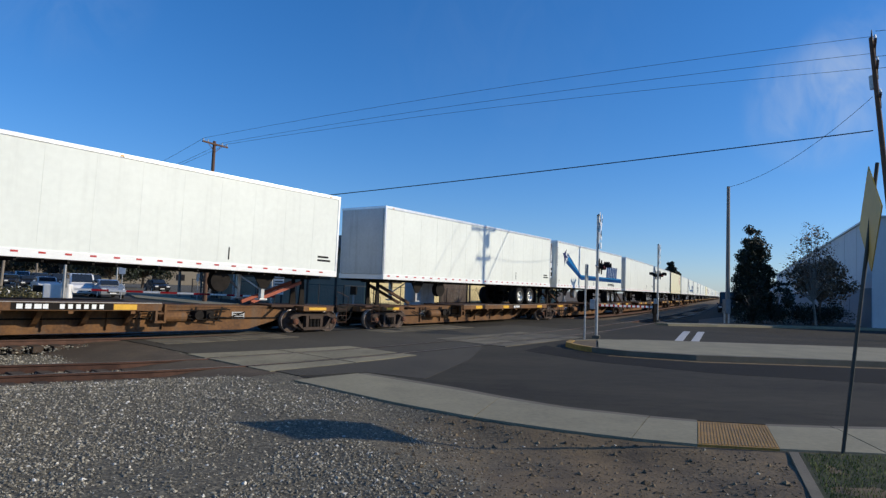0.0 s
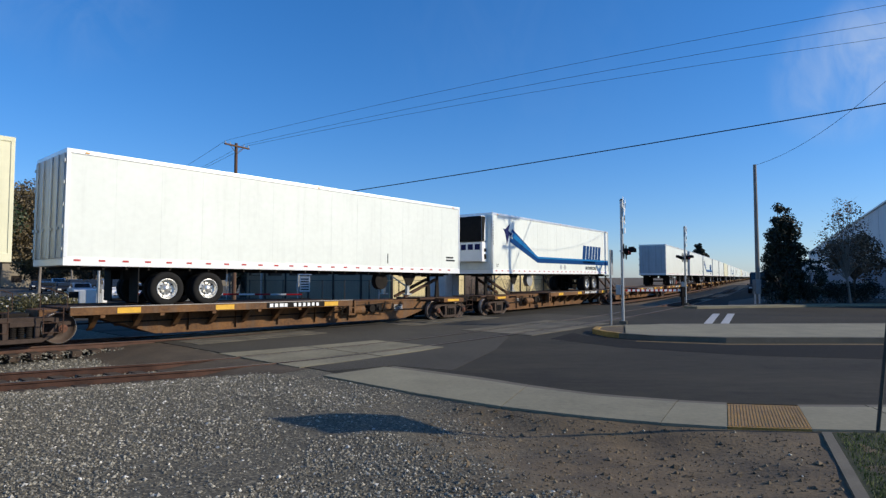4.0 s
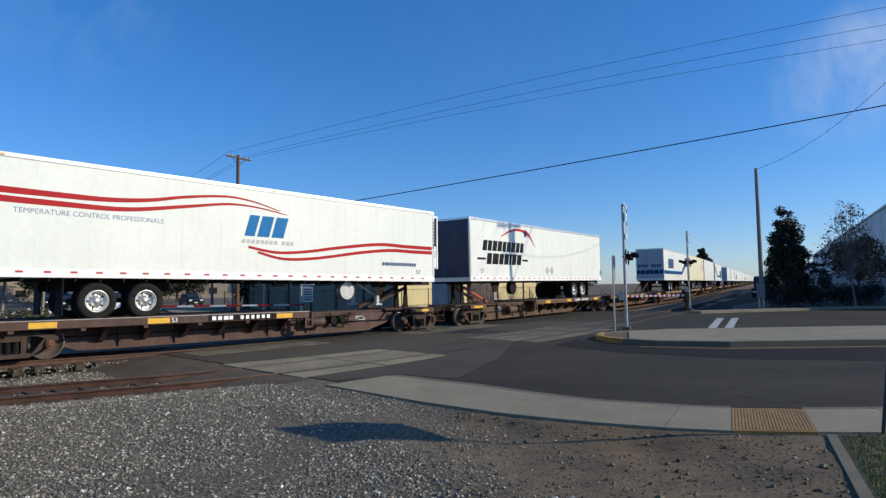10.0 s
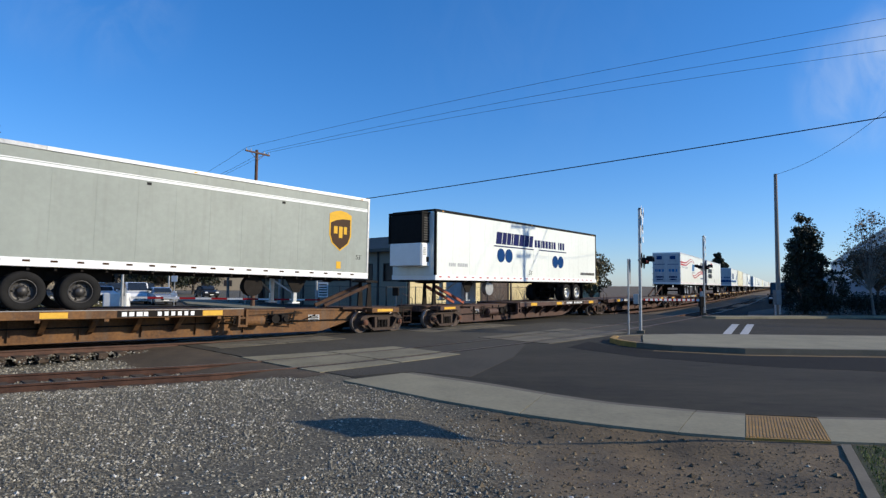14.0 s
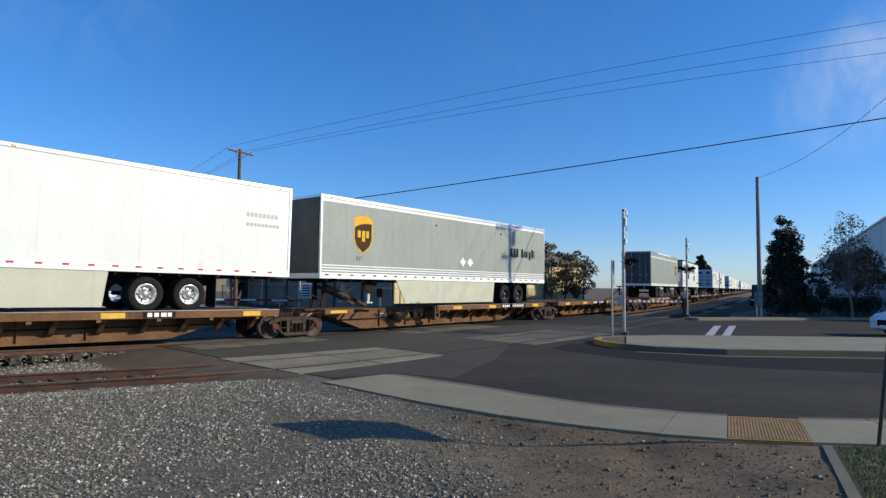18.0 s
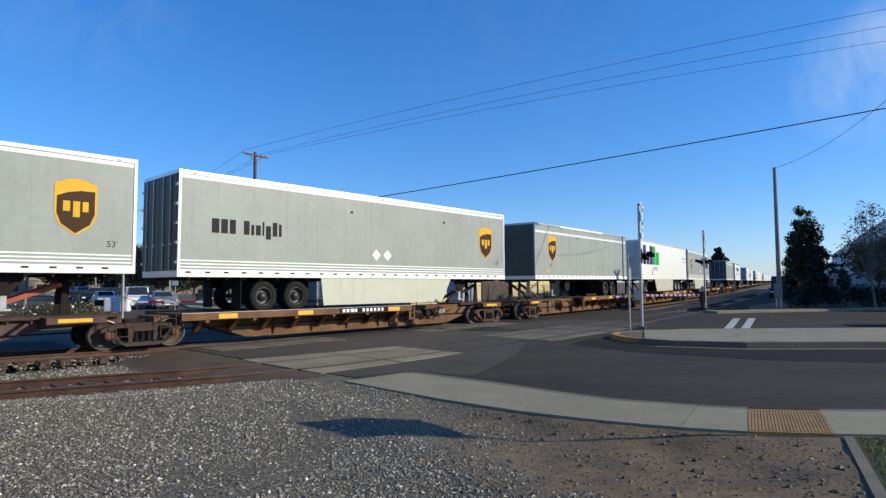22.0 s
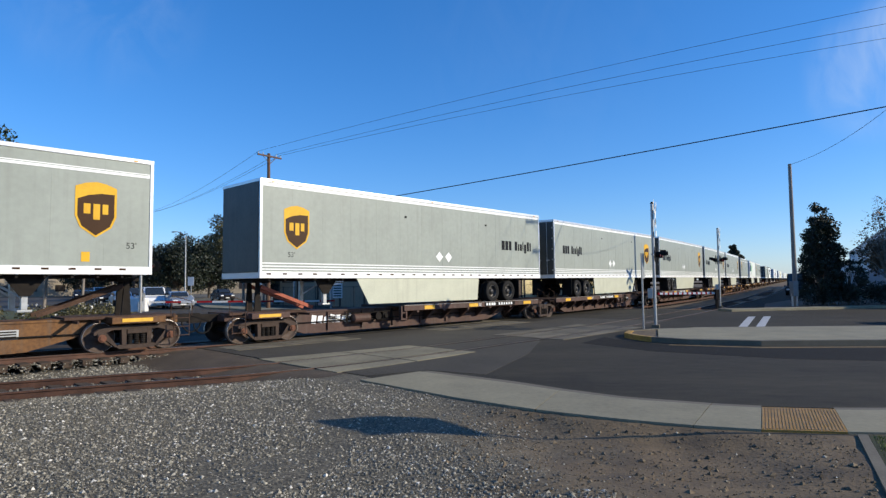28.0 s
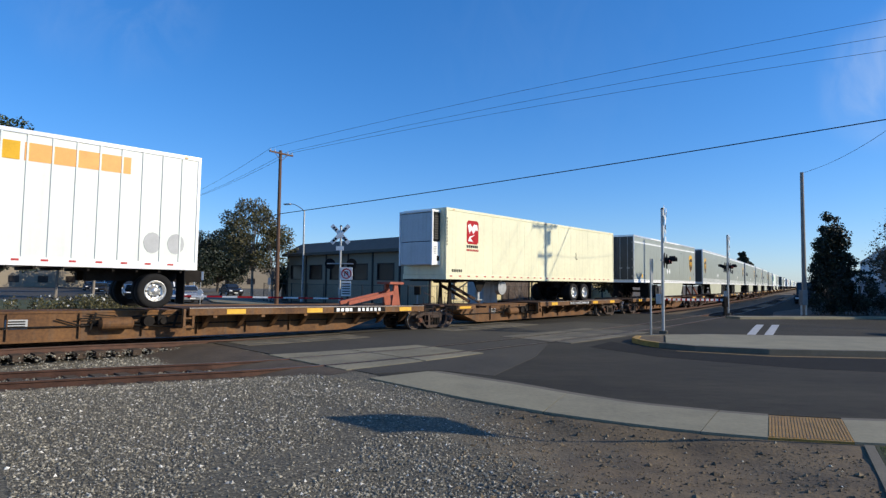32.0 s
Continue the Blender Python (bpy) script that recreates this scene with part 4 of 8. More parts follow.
def flat_car(length, paint, wheels_left, left_truck, right_truck, label, hitch=RUST, raised=False, graffiti=False, sign=False, far=False, reach=10.4):
    """One platform of a spine car: x from 0 to length; the wheel deck is on one end, the hitch on the other."""
    car = thing("flat_car", label, "flat car", "flat cars of the train")
    flip = (lambda x: x) if wheels_left else (lambda x: length - x)

    def X(a, b):
        return (min(flip(a), flip(b)), max(flip(a), flip(b)))
    # deep centre sill with tapered ends
    bm = B()
    pts = [(0.4, 1.0), (0.4, 0.80), (1.9, 0.72), (3.4, 0.21), (length - 4.2, 0.21), (length - 2.3, 0.72), (length - 0.4, 0.80), (length - 0.4, 1.0)]
    prism(bm, pts, "y", -0.6, 0.6)
    sill = part("centre_sill", bm, paint, car)
    bm = B()
    for z in (0.23, 0.98):
        box(bm, 3.6 if z < 0.5 else 0.5, length - (4.4 if z < 0.5 else 0.5), -0.625, 0.625, z - 0.03, z + 0.03, 0.005)
    part("flange", bm, paint, sill)
    # wheel deck
    a, b = X(0.9, reach)
    part("deck", box(B(), a, b, -1.3, 1.3, DECK - 0.07, DECK, 0.01), RUST, car, "rusty steel wheel deck")
    for y in (-1.32, 1.32):
        rl = part("side_rail", box(B(), a, b, y - 0.05, y + 0.05, DECK - 0.20, DECK + 0.03, 0.01), paint, car)
        if y < 0:
            for k in (0.12, 0.62, 0.86) if sign else (0.12, 0.42, 0.86):
                x = a + (b - a) * k
                part("yellow_patch", box(B(), x, x + 0.62, y - 0.058, y - 0.049, DECK - 0.17, DECK - 0.02), YELLOW, rl, "yellow reflective patch")
            x = b - 3.6 if wheels_left else a + 5.2
            if reach > 11:
                words("E CAR", 0.19, STRIPEWHITE, Matrix.Translation((b - 1.0, y - 0.054, DECK - 0.155)) @ pose(0, 0, 0, 90, 0, 0), rl)
                x = a + 2.4
            if not sign:
                part("marking_plate", box(B(), x - 0.12, x + (0.80 if length < 17.5 else 2.25), y - 0.0535, y - 0.049, DECK - 0.18, DECK + 0.005), DARK, rl, "dark panel behind the reporting mark")
            for k in range(0 if far else 6):
                xg = a + (b - a) * (k + 0.5) / 6
                part("rail_clip", box(B(), xg - 0.06, xg + 0.06, y - 0.03, y + 0.045, DECK - 0.28, DECK - 0.20), paint, rl)
            part("worn_edge", box(B(), a, b, y - 0.0515, y - 0.04, DECK + 0.012, DECK + 0.034), TREAD, rl, "bright scuffed top edge")
            for i, w in enumerate((0.13, 0.13, 0.16, 0.12, 0, 0.11, 0.11, 0.11, 0.11, 0.11, 0.11)):
                if w and not far and not sign and not (3 < i and length < 17.5):
                    part("marking_bar", box(B(), x + i * 0.19, x + i * 0.19 + w, y - 0.057, y - 0.049, DECK - 0.15, DECK - 0.03), STRIPEWHITE, rl, "white bar of the reporting mark")
    if sign:
        board = part("sign_plate", box(B(), a + 3.05, a + 5.68, -1.377, -1.366, DECK - 0.185, DECK - 0.005), DARK, car, "dark plate with white lettering")
        words(sign if isinstance(sign, str) else "53' ALL PURPOSE SPINE CAR", 0.178, STRIPEWHITE, Matrix.Translation((a + 3.12, -1.381, DECK - 0.155)) @ pose(0, 0, 0, 90, 0, 0), board)
    if paint is BROWN:
        words("53", 0.19, STRIPEWHITE, Matrix.Translation((a + (b - a) * 0.49, -1.374, DECK - 0.155)) @ pose(0, 0, 0, 90, 0, 0), car, "number")
    for i in range(4 if far else 8):
        x = a + 0.7 + (b - a - 1.4) * i / (3 if far else 7)
        for sg in (-1, 1):
            bm = B()
            prism(bm, [(sg * 0.6, 0.42), (sg * 0.6, DECK - 0.07), (sg * 1.27, DECK - 0.07), (sg * 1.27, DECK - 0.16), (sg * 0.78, 0.50)], "x", x - 0.02, x + 0.02)
            prism(bm, [(sg * 0.6, 0.40), (sg * 0.78, 0.48), (sg * 1.27, DECK - 0.18), (sg * 1.27, DECK - 0.15), (sg * 0.78, 0.52), (sg * 0.6, 0.44)], "x", x - 0.07, x + 0.07)
            part("bracket", bm, paint, car)
    # the deck's inner end, with its upright channel and jacking pad
    xe = flip(reach)
    bm = B()
    for k in (-0.13, 0.13):
        box(bm, xe + k - 0.035, xe + k + 0.035, -1.36, -1.22, 0.55, DECK, 0.006)
    box(bm, xe - 0.17, xe + 0.17, -1.34, -1.0, 0.50, 0.57, 0.006)
    box(bm, xe - 0.17, xe + 0.17, -1.34, -1.22, 0.76, 0.81, 0.006)
    part("jacking_pad", bm, paint, car, "upright bracket with a jacking pad")
    bm = B()
    pts = [(flip(12.9), 0.92), (flip(12.2), 0.86), (flip(11.9), 0.70), (flip(11.2), 0.66), (flip(10.8), 0.74)]
    for (x0, z0), (x1, z1) in zip(pts, pts[1:]):
        rod(bm, (x0, -0.70, z0), (x1, -0.70, z1), 0.016, None, 6)
    pts = [(flip(13.6), 0.80), (flip(13.0), 0.60), (flip(12.7), 0.62), (flip(12.4), 0.80)]
    for (x0, z0), (x1, z1) in zip(pts, pts[1:]):
        rod(bm, (x0, -0.68, z0), (x1, -0.68, z1), 0.02, None, 6)
    part("brake_pipe", bm, DARK, car, "bent brake pipes on the sill")
    x = flip(length - 4.6)
    part("stencil_panel", box(B(), x - 0.24, x + 0.24, -0.606, -0.599, 0.56, 0.80), GREYV, sill, "pale stencilled panel")
    for k in range(0 if far else 3):
        part("stencil_bar", box(B(), x - 0.19, x + 0.19, -0.610, -0.605, 0.60 + k * 0.065, 0.635 + k * 0.065), DARK, sill)
    # brake gear on the sill
    xc = flip(11.6)
    bm = B()
    rod(bm, (xc - 0.98, -0.84, 0.66), (xc - 0.22, -0.84, 0.66), 0.17, None, 16)
    for e, sg in ((xc - 0.98, -1), (xc - 0.22, 1)):
        rod(bm, (e, -0.84, 0.66), (e + sg * 0.06, -0.84, 0.66), 0.17 if sg > 0 else 0.17, 0.09, 16)
    part("air_reservoir", bm, paint, car, "painted air reservoir on the sill")
    bm = B()
    disc(bm, xc + 0.25, -0.9, -0.6, 0.70, 0.15, 16)
    box(bm, xc + 0.5, xc + 0.78, -0.86, -0.6, 0.58, 0.84, 0.03)
    disc(bm, xc + 0.64, -0.92, -0.86, 0.7, 0.09, 12)
    for k, (za, zb) in enumerate(((0.80, 0.88), (0.74, 0.62), (0.68, 0.50))):
        rod(bm, (xc - 1.5 + k * 0.2, -0.74 - k * 0.03, za), (xc + 1.4 - k * 0.15, -0.74 - k * 0.03, zb), 0.02, None, 6)
    for k in (-1.2, 0.1, 1.0):
        beam(bm, (xc + k, -0.72, 0.5), (xc + k + 0.12, -0.72, 0.96), 0.03, 0.06)
    part("brake_gear", bm, DARK, car)
    for i in range(0 if far else int((length - 9) / 1.6)):
        x = 4.4 + i * 1.6
        for sg in (-1, 1):
            part("stiffener", box(B(), x - 0.012, x + 0.012, min(sg * 0.6, sg * 0.67), max(sg * 0.6, sg * 0.67), 0.27, 0.94), paint, sill)
    bm = B()
    rod(bm, (1.2, -0.66, 0.60), (length - 1.2, -0.66, 0.60), 0.02, None, 6)
    part("train_line", bm, DARK, car, "brake pipe along the sill")
    bm = B()
    for k in range(5):
        x = flip(length - 3.2 + k * 0.5)
        box(bm, x - 0.02, x + 0.02, -1.28, 1.28, 0.90, 0.98)
    part("cross_bearer", bm, RUST, sill)
    # end platform, hitch stanchion and its strut
    a, b = X(length - 3.4, length - 0.5)
    part("end_platform", box(B(), a, b, -0.75, 0.75, 0.98, DECK, 0.01), RUST, car)
    a2, b2 = X(length - 2.4, length - 1.0)
    ep = part("end_sill", box(B(), a2, b2, -1.3, 1.3, 0.86, 1.04, 0.012), paint, car)
    part("yellow_patch", box(B(), a2 + 0.25, b2 - 0.35, -1.309, -1.299, 0.9, 1.0), YELLOW, ep, "yellow reflective patch")
    xh = length - 1.75
    bm = B()
    for y in (-0.28, 0.28):
        prism(bm, [(flip(xh - 0.13), DECK), (flip(xh + 0.13), DECK), (flip(xh + 0.06), 2.06), (flip(xh - 0.06), 2.06)], "y", y - 0.04, y + 0.04)
    box(bm, *X(xh - 0.3, xh + 0.3), -0.45, 0.45, 2.03, 2.12, 0.01)
    st = part("hitch", bm, DARK, car, "upright trailer hitch stanchion")
    bm = B()
    for y in (-0.3, 0.3):
        beam(bm, (flip(xh - 0.1), y, 1.9), (flip(xh - 2.2), y, DECK + 0.06), 0.09, 0.12)
    part("strut", bm, hitch, st, "diagonal hitch strut")
    if raised:
        bm = B()
        xr = length - 1.5
        for y in (-0.28, 0.28):
            prism(bm, [(xr - 0.25, DECK), (xr + 0.2, DECK), (xr + 0.05, 1.95), (xr - 0.12, 1.95)], "y", y - 0.05, y + 0.05)
            beam(bm, (xr - 0.1, y, 1.6), (xr - 2.4, y, DECK + 0.1), 0.1, 0.14)
        box(bm, xr - 0.45, xr + 0.3, -0.42, 0.42, 1.93, 2.03, 0.01)
        part("raised_hitch", bm, ORANGE, car, "orange-red raised hitch with no trailer on it")
    # ladder and end steps
    for x in () if far else (0.55, length - 0.55):
        part("handrail", rod(rod(rod(B(), (x - 0.3, -1.28, 1.0), (x - 0.3, -1.28, 1.42), 0.011, None, 6), (x + 0.3, -1.28, 1.0), (x + 0.3, -1.28, 1.42), 0.011, None, 6), (x - 0.3, -1.28, 1.62), (x + 0.3, -1.28, 1.42), 0.011, None, 6), RUST, car, "low end handrail")
        bm = B()
        for z in (0.45, 0.7, 0.95):
            rod(bm, (x - 0.22, -1.3, z), (x + 0.22, -1.3, z), 0.014, None, 6)
        for dx in (-0.22, 0.22):
            rod(bm, (x + dx, -1.3, 0.42), (x + dx, -1.3, 1.1), 0.014, None, 6)
        part("ladder", bm, RUST, car)
    if graffiti:
        bm = B()
        x = flip(length - 3.7)
        for i in range(7):
            prism(bm, [(x + i * 0.27, 0.55 + 0.04 * (i % 2)), (x + i * 0.27 + 0.2, 0.53), (x + i * 0.27 + 0.24, 0.82), (x + i * 0.27 + 0.04, 0.86 - 0.05 * (i % 3))], "y", -0.606, -0.601)
        part("painted_scrawl", bm, STRIPEWHITE, sill, "white painted scrawl of block shapes")
    for c in list(car.children):
        c.matrix_basis = Matrix.Translation((0, 0, SEAT - DECK)) @ c.matrix_basis
    if left_truck is not None:
        mount_truck(car, left_truck)
    if right_truck is not None:
        mount_truck(car, length + right_truck)
    if left_truck is not None and left_truck > 0.5 or right_truck is not None and right_truck < -0.5:
        bm = B()
        if left_truck is not None and left_truck > 0.5:
            box(bm, -0.5, 0.5, -0.14, 0.14, 0.72, 0.98, 0.02)
        if right_truck is not None and right_truck < -0.5:
            box(bm, length - 0.5, length + 0.5, -0.14, 0.14, 0.70, 0.96, 0.02)
        part("coupler", bm, DARK, car)
        bm = B()
        for e, on_ in ((-0.15, left_truck is not None and left_truck > 0.5), (length + 0.15, right_truck is not None and right_truck < -0.5)):
            if on_:
                for k in range(6):
                    a0, a1 = math.pi * k / 6, math.pi * (k + 1) / 6
                    rod(bm, (e - 0.3 * math.cos(a0), -0.3, 0.72 - 0.34 * math.sin(a0)), (e - 0.3 * math.cos(a1), -0.3, 0.72 - 0.34 * math.sin(a1)), 0.025, None, 6)
        part("air_hose", bm, BLACKP, car, "black rubber brake hose")
    return car


TYRE_OUT = [(0.29, -1.06), (0.295, -1.25), (0.33, -1.275), (0.43, -1.28), (0.475, -1.265), (0.497, -1.235), (0.50, -1.19), (0.50, -1.05), (0.485, -1.02), (0.44, -1.0), (0.44, -0.98), (0.485, -0.96), (0.50, -0.93), (0.50, -0.76), (0.47, -0.72), (0.30, -0.72)]
RIM_OUT = [(0.30, -1.262), (0.285, -1.272), (0.272, -1.255), (0.262, -1.16), (0.235, -1.135), (0.13, -1.125), (0.12, -1.19), (0.10, -1.235), (0.0, -1.24)]


def trailer_wheel(parent, x, rim, single=False):
    zc = SEAT + 0.5
    wh = part("wheel", lathe(TYRE_OUT, x, zc), TYRE, parent, smooth=True)
    rm = part("rim", lathe(RIM_OUT, x, zc), rim, wh, "dished wheel rim", smooth=True)
    bm = B()
    for k in range(10):
        a = k * math.pi / 5
        disc(bm, x + math.cos(a) * 0.165, -1.15, -1.125, zc + math.sin(a) * 0.165, 0.018, 6)
    tagged(part("wheel_nut", bm, DARKRIM, wh), kind="stuff")
    bm = B()
    for k in range(5):
        a = (k + 0.5) * math.pi * 2 / 5
        disc(bm, x + math.cos(a) * 0.212, -1.139, -1.12, zc + math.sin(a) * 0.212, 0.028, 8)
    tagged(part("hand_hole", bm, BLACKP, wh), kind="stuff")
    part("wheel", lathe([(r, -y) for r, y in reversed(TYRE_OUT)], x, zc, 20), TYRE, parent, smooth=True)


def trailer(label, paint, wheels_left, length=16.15, ribs=13, rim=RIM, reefer=None, skirt=False, top_white=False, rear=DOOR, single=False, axle_in=3.35, rail=ALU, livery=None, top=5.19, marks=()):
    """A highway trailer: x from 0 (its end towards the train's tail) to length; the near side is y = -1.3."""
    TOP, DECK = top, SEAT
    tr = thing("trailer", label, "trailer", "trailers on the train")
    flip = (lambda x: x) if wheels_left else (lambda x: length - x)

    def X(a, b):
        return (min(flip(a), flip(b)), max(flip(a), flip(b)))
    body = part("body", box(B(), 0.02, length - 0.02, -1.28, 1.28, BOT + 0.1, TOP, 0.035), paint, tr)
    # rails along the edges
    bm = B()
    box(bm, 0, length, -1.30, 1.30, BOT, BOT + 0.22, 0.012)
    br = part("bottom_rail", bm, STRIPEWHITE if paint is not CREAM else CREAM, tr, "white lower side rail")
    bm = B()
    n = int(length / 0.62)
    for i in range(n):
        x = 0.25 + i * (length - 0.5) / n
        box(bm, x, x + 0.16, -1.306, -1.298, BOT + 0.12, BOT + 0.17)
    tagged(part("reflector_tape", bm, UMBER if paint is GREY else REDREF, br, "row of red reflector strips"), kind="stuff")
    part("top_rail", box(B(), -0.005, length + 0.005, -1.30, 1.30, TOP - 0.10, TOP + 0.02, 0.015), rail, tr, "top side rail")
    for x in (0.0, length - 0.09):
        part("corner_post", box(B(), x, x + 0.09, -1.30, -1.2, BOT + 0.21, TOP - 0.09, 0.012), rail, tr)
    if ribs:
        bm = B()
        wide = 0.005 if ribs == 13 else 0.022
        for i in range(1, ribs):
            x = length * i / ribs
            box(bm, x - wide, x + wide, -1.2802 - (0.022 if ribs == 27 else 0.006 if ribs == 9 else 0.003), -1.279, BOT + 0.22, TOP - 0.1)
        tagged(part("side_seam", bm, paint, body, "thin upright seams of the side panels"), kind="stuff")
    if top_white == "old":
        part("white_line", box(B(), 0.1, length - 0.1, -1.286, -1.279, TOP - 0.50, TOP - 0.43), STRIPEWHITE, body, "thin white line below the roof")
        part("white_line", box(B(), 0.1, length - 0.1, -1.286, -1.279, TOP - 0.41, TOP - 0.385), STRIPEWHITE, body, "thin white line below the roof")
        part("white_rail", box(B(), length * 0.22, length * 0.69, -1.312, -1.3, TOP - 0.09, TOP + 0.012), STRIPEWHITE, tr, "white repainted length of the top rail")
        for k in (0.10, 0.89):
            part("small_label", box(B(), length * k, length * k + 0.2, -1.288, -1.279, BOT + 0.34, BOT + 0.60), GOLD, body, "small yellow label")
    elif top_white:
        bm = B()
        box(bm, 0.1, length - 0.1, -1.286, -1.279, TOP - 0.22, TOP - 0.11)
        part("white_band", bm, STRIPEWHITE, body, "white band under the roof")
        for z in (BOT + 0.30, BOT + 0.40, BOT + 0.50):
            part("white_line", box(B(), 0.1, length - 0.1, -1.286, -1.279, z - 0.02, z + 0.02), STRIPEWHITE, body, "thin white line near the floor")
    for k in (0.03, 0.5, 0.97):
        part("marker_lamp", box(B(), length * k - 0.05, length * k + 0.05, -1.315, -1.299, TOP - 0.07, TOP - 0.03), ORANGEV, tr, "small amber marker lamp")
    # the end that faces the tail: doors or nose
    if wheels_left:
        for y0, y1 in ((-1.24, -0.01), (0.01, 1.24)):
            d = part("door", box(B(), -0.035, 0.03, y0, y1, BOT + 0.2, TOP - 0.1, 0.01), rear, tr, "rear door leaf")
            bm = B()
            for k in (0.3, 0.72):
                y = y0 + (y1 - y0) * k
                rod(bm, (-0.06, y, BOT + 0.2), (-0.06, y, TOP - 0.12), 0.018, None, 6)
                box(bm, -0.07, -0.03, y - 0.14, y + 0.05, BOT + 0.95, BOT + 1.02)
            part("lock_rod", bm, GALV, d)
            for mat, ya, yb, za, zb in marks:
                w_ = y1 - y0
                part("door_mark", box(B(), -0.041, -0.034, y0 + w_ * ya, y0 + w_ * yb, BOT + za, BOT + zb), mat, d, "plain coloured block on the door")
            for k in range(5):
                z = BOT + 0.4 + k * 0.58
                yy = y0 if y0 < -1 else y1
                part("hinge", box(B(), -0.05, -0.03, yy - 0.08, yy + 0.08, z, z + 0.08), GALV, d)
    else:
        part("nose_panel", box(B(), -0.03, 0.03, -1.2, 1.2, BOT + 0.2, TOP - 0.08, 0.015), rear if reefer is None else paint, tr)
    if reefer is not None:
        sx = -1 if reefer == "tail" else 1
        x0 = 0 if reefer == "tail" else length
        def R(a, b):
            return min(x0 + sx * a, x0 + sx * b), max(x0 + sx * a, x0 + sx * b)
        side_in = 0.97
        unit = part("cooling_unit", box(B(), *R(0, 0.50), -side_in, side_in, BOT + 0.60, BOT + 1.60, 0.05), STRIPEWHITE, tr, "white lower housing of the cooling unit")
        smooth_side = paint is WHITE and reefer == "tail" and rail is not BLACKP
        up = part("fan_housing", box(B(), *R(0, 0.50), -side_in, side_in, BOT + 1.61, TOP - 0.14, 0.10), STRIPEWHITE if smooth_side else BLACKP, tr, "rounded white upper housing" if smooth_side else "black louvred fan housing")
        if smooth_side:
            part("front_grille", box(B(), *R(0.495, 0.56), -0.95, 0.95, BOT + 1.62, TOP - 0.18, 0.05), BLACKP, up, "black fan grille across the front")
            bm = B()
            prism(bm, [(x0 + sx * q, BOT + z) for q, z in ((0.30, 1.62), (0.49, 1.62), (0.49, TOP - BOT - 0.2), (0.18, TOP - BOT - 0.2), (0.24, 2.5), (0.29, 2.1))], "y", -side_in - 0.012, -side_in - 0.002)
            part("dark_shoulder", bm, BLACKP, up, "black wrap-round of the fan grille")
            for k, (za, zb) in enumerate(((0.72, 0.98), (1.10, 1.26))):
                part("hatch", box(B(), *R(0.10, 0.30), -side_in - 0.012, -side_in - 0.002, BOT + za, BOT + zb, 0.01), BLACKP, unit, "dark hatch in the side cowl")
            for k in range(4):
                part("name_bar", box(B(), *R(0.505, 0.515), -0.85 + k * 0.42, -0.55 + k * 0.42, BOT + 1.2, BOT + 1.48), NAVY, unit)
        else:
            for k in range(10):
                part("louvre", box(B(), *R(0.07, 0.42), -side_in - 0.014, -side_in - 0.003, BOT + 1.72 + k * 0.105, BOT + 1.77 + k * 0.105), DARKRIM, up)
            part("cap", box(B(), *R(-0.02, 0.58), -1.0, 1.0, TOP - 0.20, TOP - 0.10, 0.03), BLACKP if rail is BLACKP else STRIPEWHITE, tr, "roof cap of the cooling unit")
            for y in (-1.0, 0.93):
                part("frame_post", box(B(), *R(0.49, 0.57), y, y + 0.07, BOT + (1.6 if rail is BLACKP else 0.58), TOP - 0.19, 0.02), BLACKP if rail is BLACKP else STRIPEWHITE, tr)
            part("front_panel", box(B(), *R(0.50, 0.535), -0.92, 0.92, BOT + 0.62, BOT + 1.60, 0.02), STRIPEWHITE if rail is BLACKP else DOOR, tr, "flat lower front of the cooling unit")
            part("front_grille", box(B(), *R(0.50, 0.535), -0.92, 0.92, BOT + 1.62, TOP - 0.22, 0.02), BLACKP if rail is BLACKP else DOOR, tr, "upper front of the cooling unit")
            for k in range(5):
                part("vent_slat", box(B(), *R(0.26, 0.44), -side_in - 0.012, -side_in - 0.002, BOT + 1.08 + k * 0.07, BOT + 1.12 + k * 0.07), GALV, unit)
            part("hatch", box(B(), *R(0.08, 0.24), -side_in - 0.012, -side_in - 0.002, BOT + 0.78, BOT + 1.0, 0.01), BLACKP, unit, "dark hatch in the housing")
        bm = B()
        for k in range(9):
            box(bm, *R(-0.07, -0.02), -1.306, -1.299, TOP - 0.5 - k * 0.14, TOP - 0.41 - k * 0.14)
        tagged(part("post_mark", bm, BLACKV, tr, "column of dark bars down the corner post"), kind="stuff")
    # running gear
    bm = B()
    a, b = X(axle_in - 1.6, axle_in + 1.6)
    box(bm, a, b, -0.55, -0.35, BOT - 0.35, BOT, 0.01)
    box(bm, a, b, 0.35, 0.55, BOT - 0.35, BOT, 0.01)
    xs = (axle_in,) if single else (axle_in - 0.63, axle_in + 0.63)
    for x in xs:
        rod(bm, (flip(x), -1.2, DECK + 0.5), (flip(x), 1.2, DECK + 0.5), 0.07)
    bogie = part("bogie_frame", bm, DARK, tr)
    for x in xs:
        trailer_wheel(tr, flip(x), rim)
    for y in (-0.98, 0.98):
        xm = flip(axle_in - (0.8 if single else 1.45))
        part("mud_flap", box(B(), xm - 0.015, xm + 0.015, y - 0.3, y + 0.3, DECK + 0.12, BOT, 0.003), BLACKP, tr)
    # floor crossmembers
    bm = B()
    for i in range(int(length / 0.6)):
        x = 0.4 + i * 0.6
        box(bm, x - 0.03, x + 0.03, -1.22, 1.22, BOT - 0.09, BOT + 0.02)
    tagged(part("floor_beam", bm, DARK, tr), kind="stuff")
    # landing gear
    xl = length - 2.9
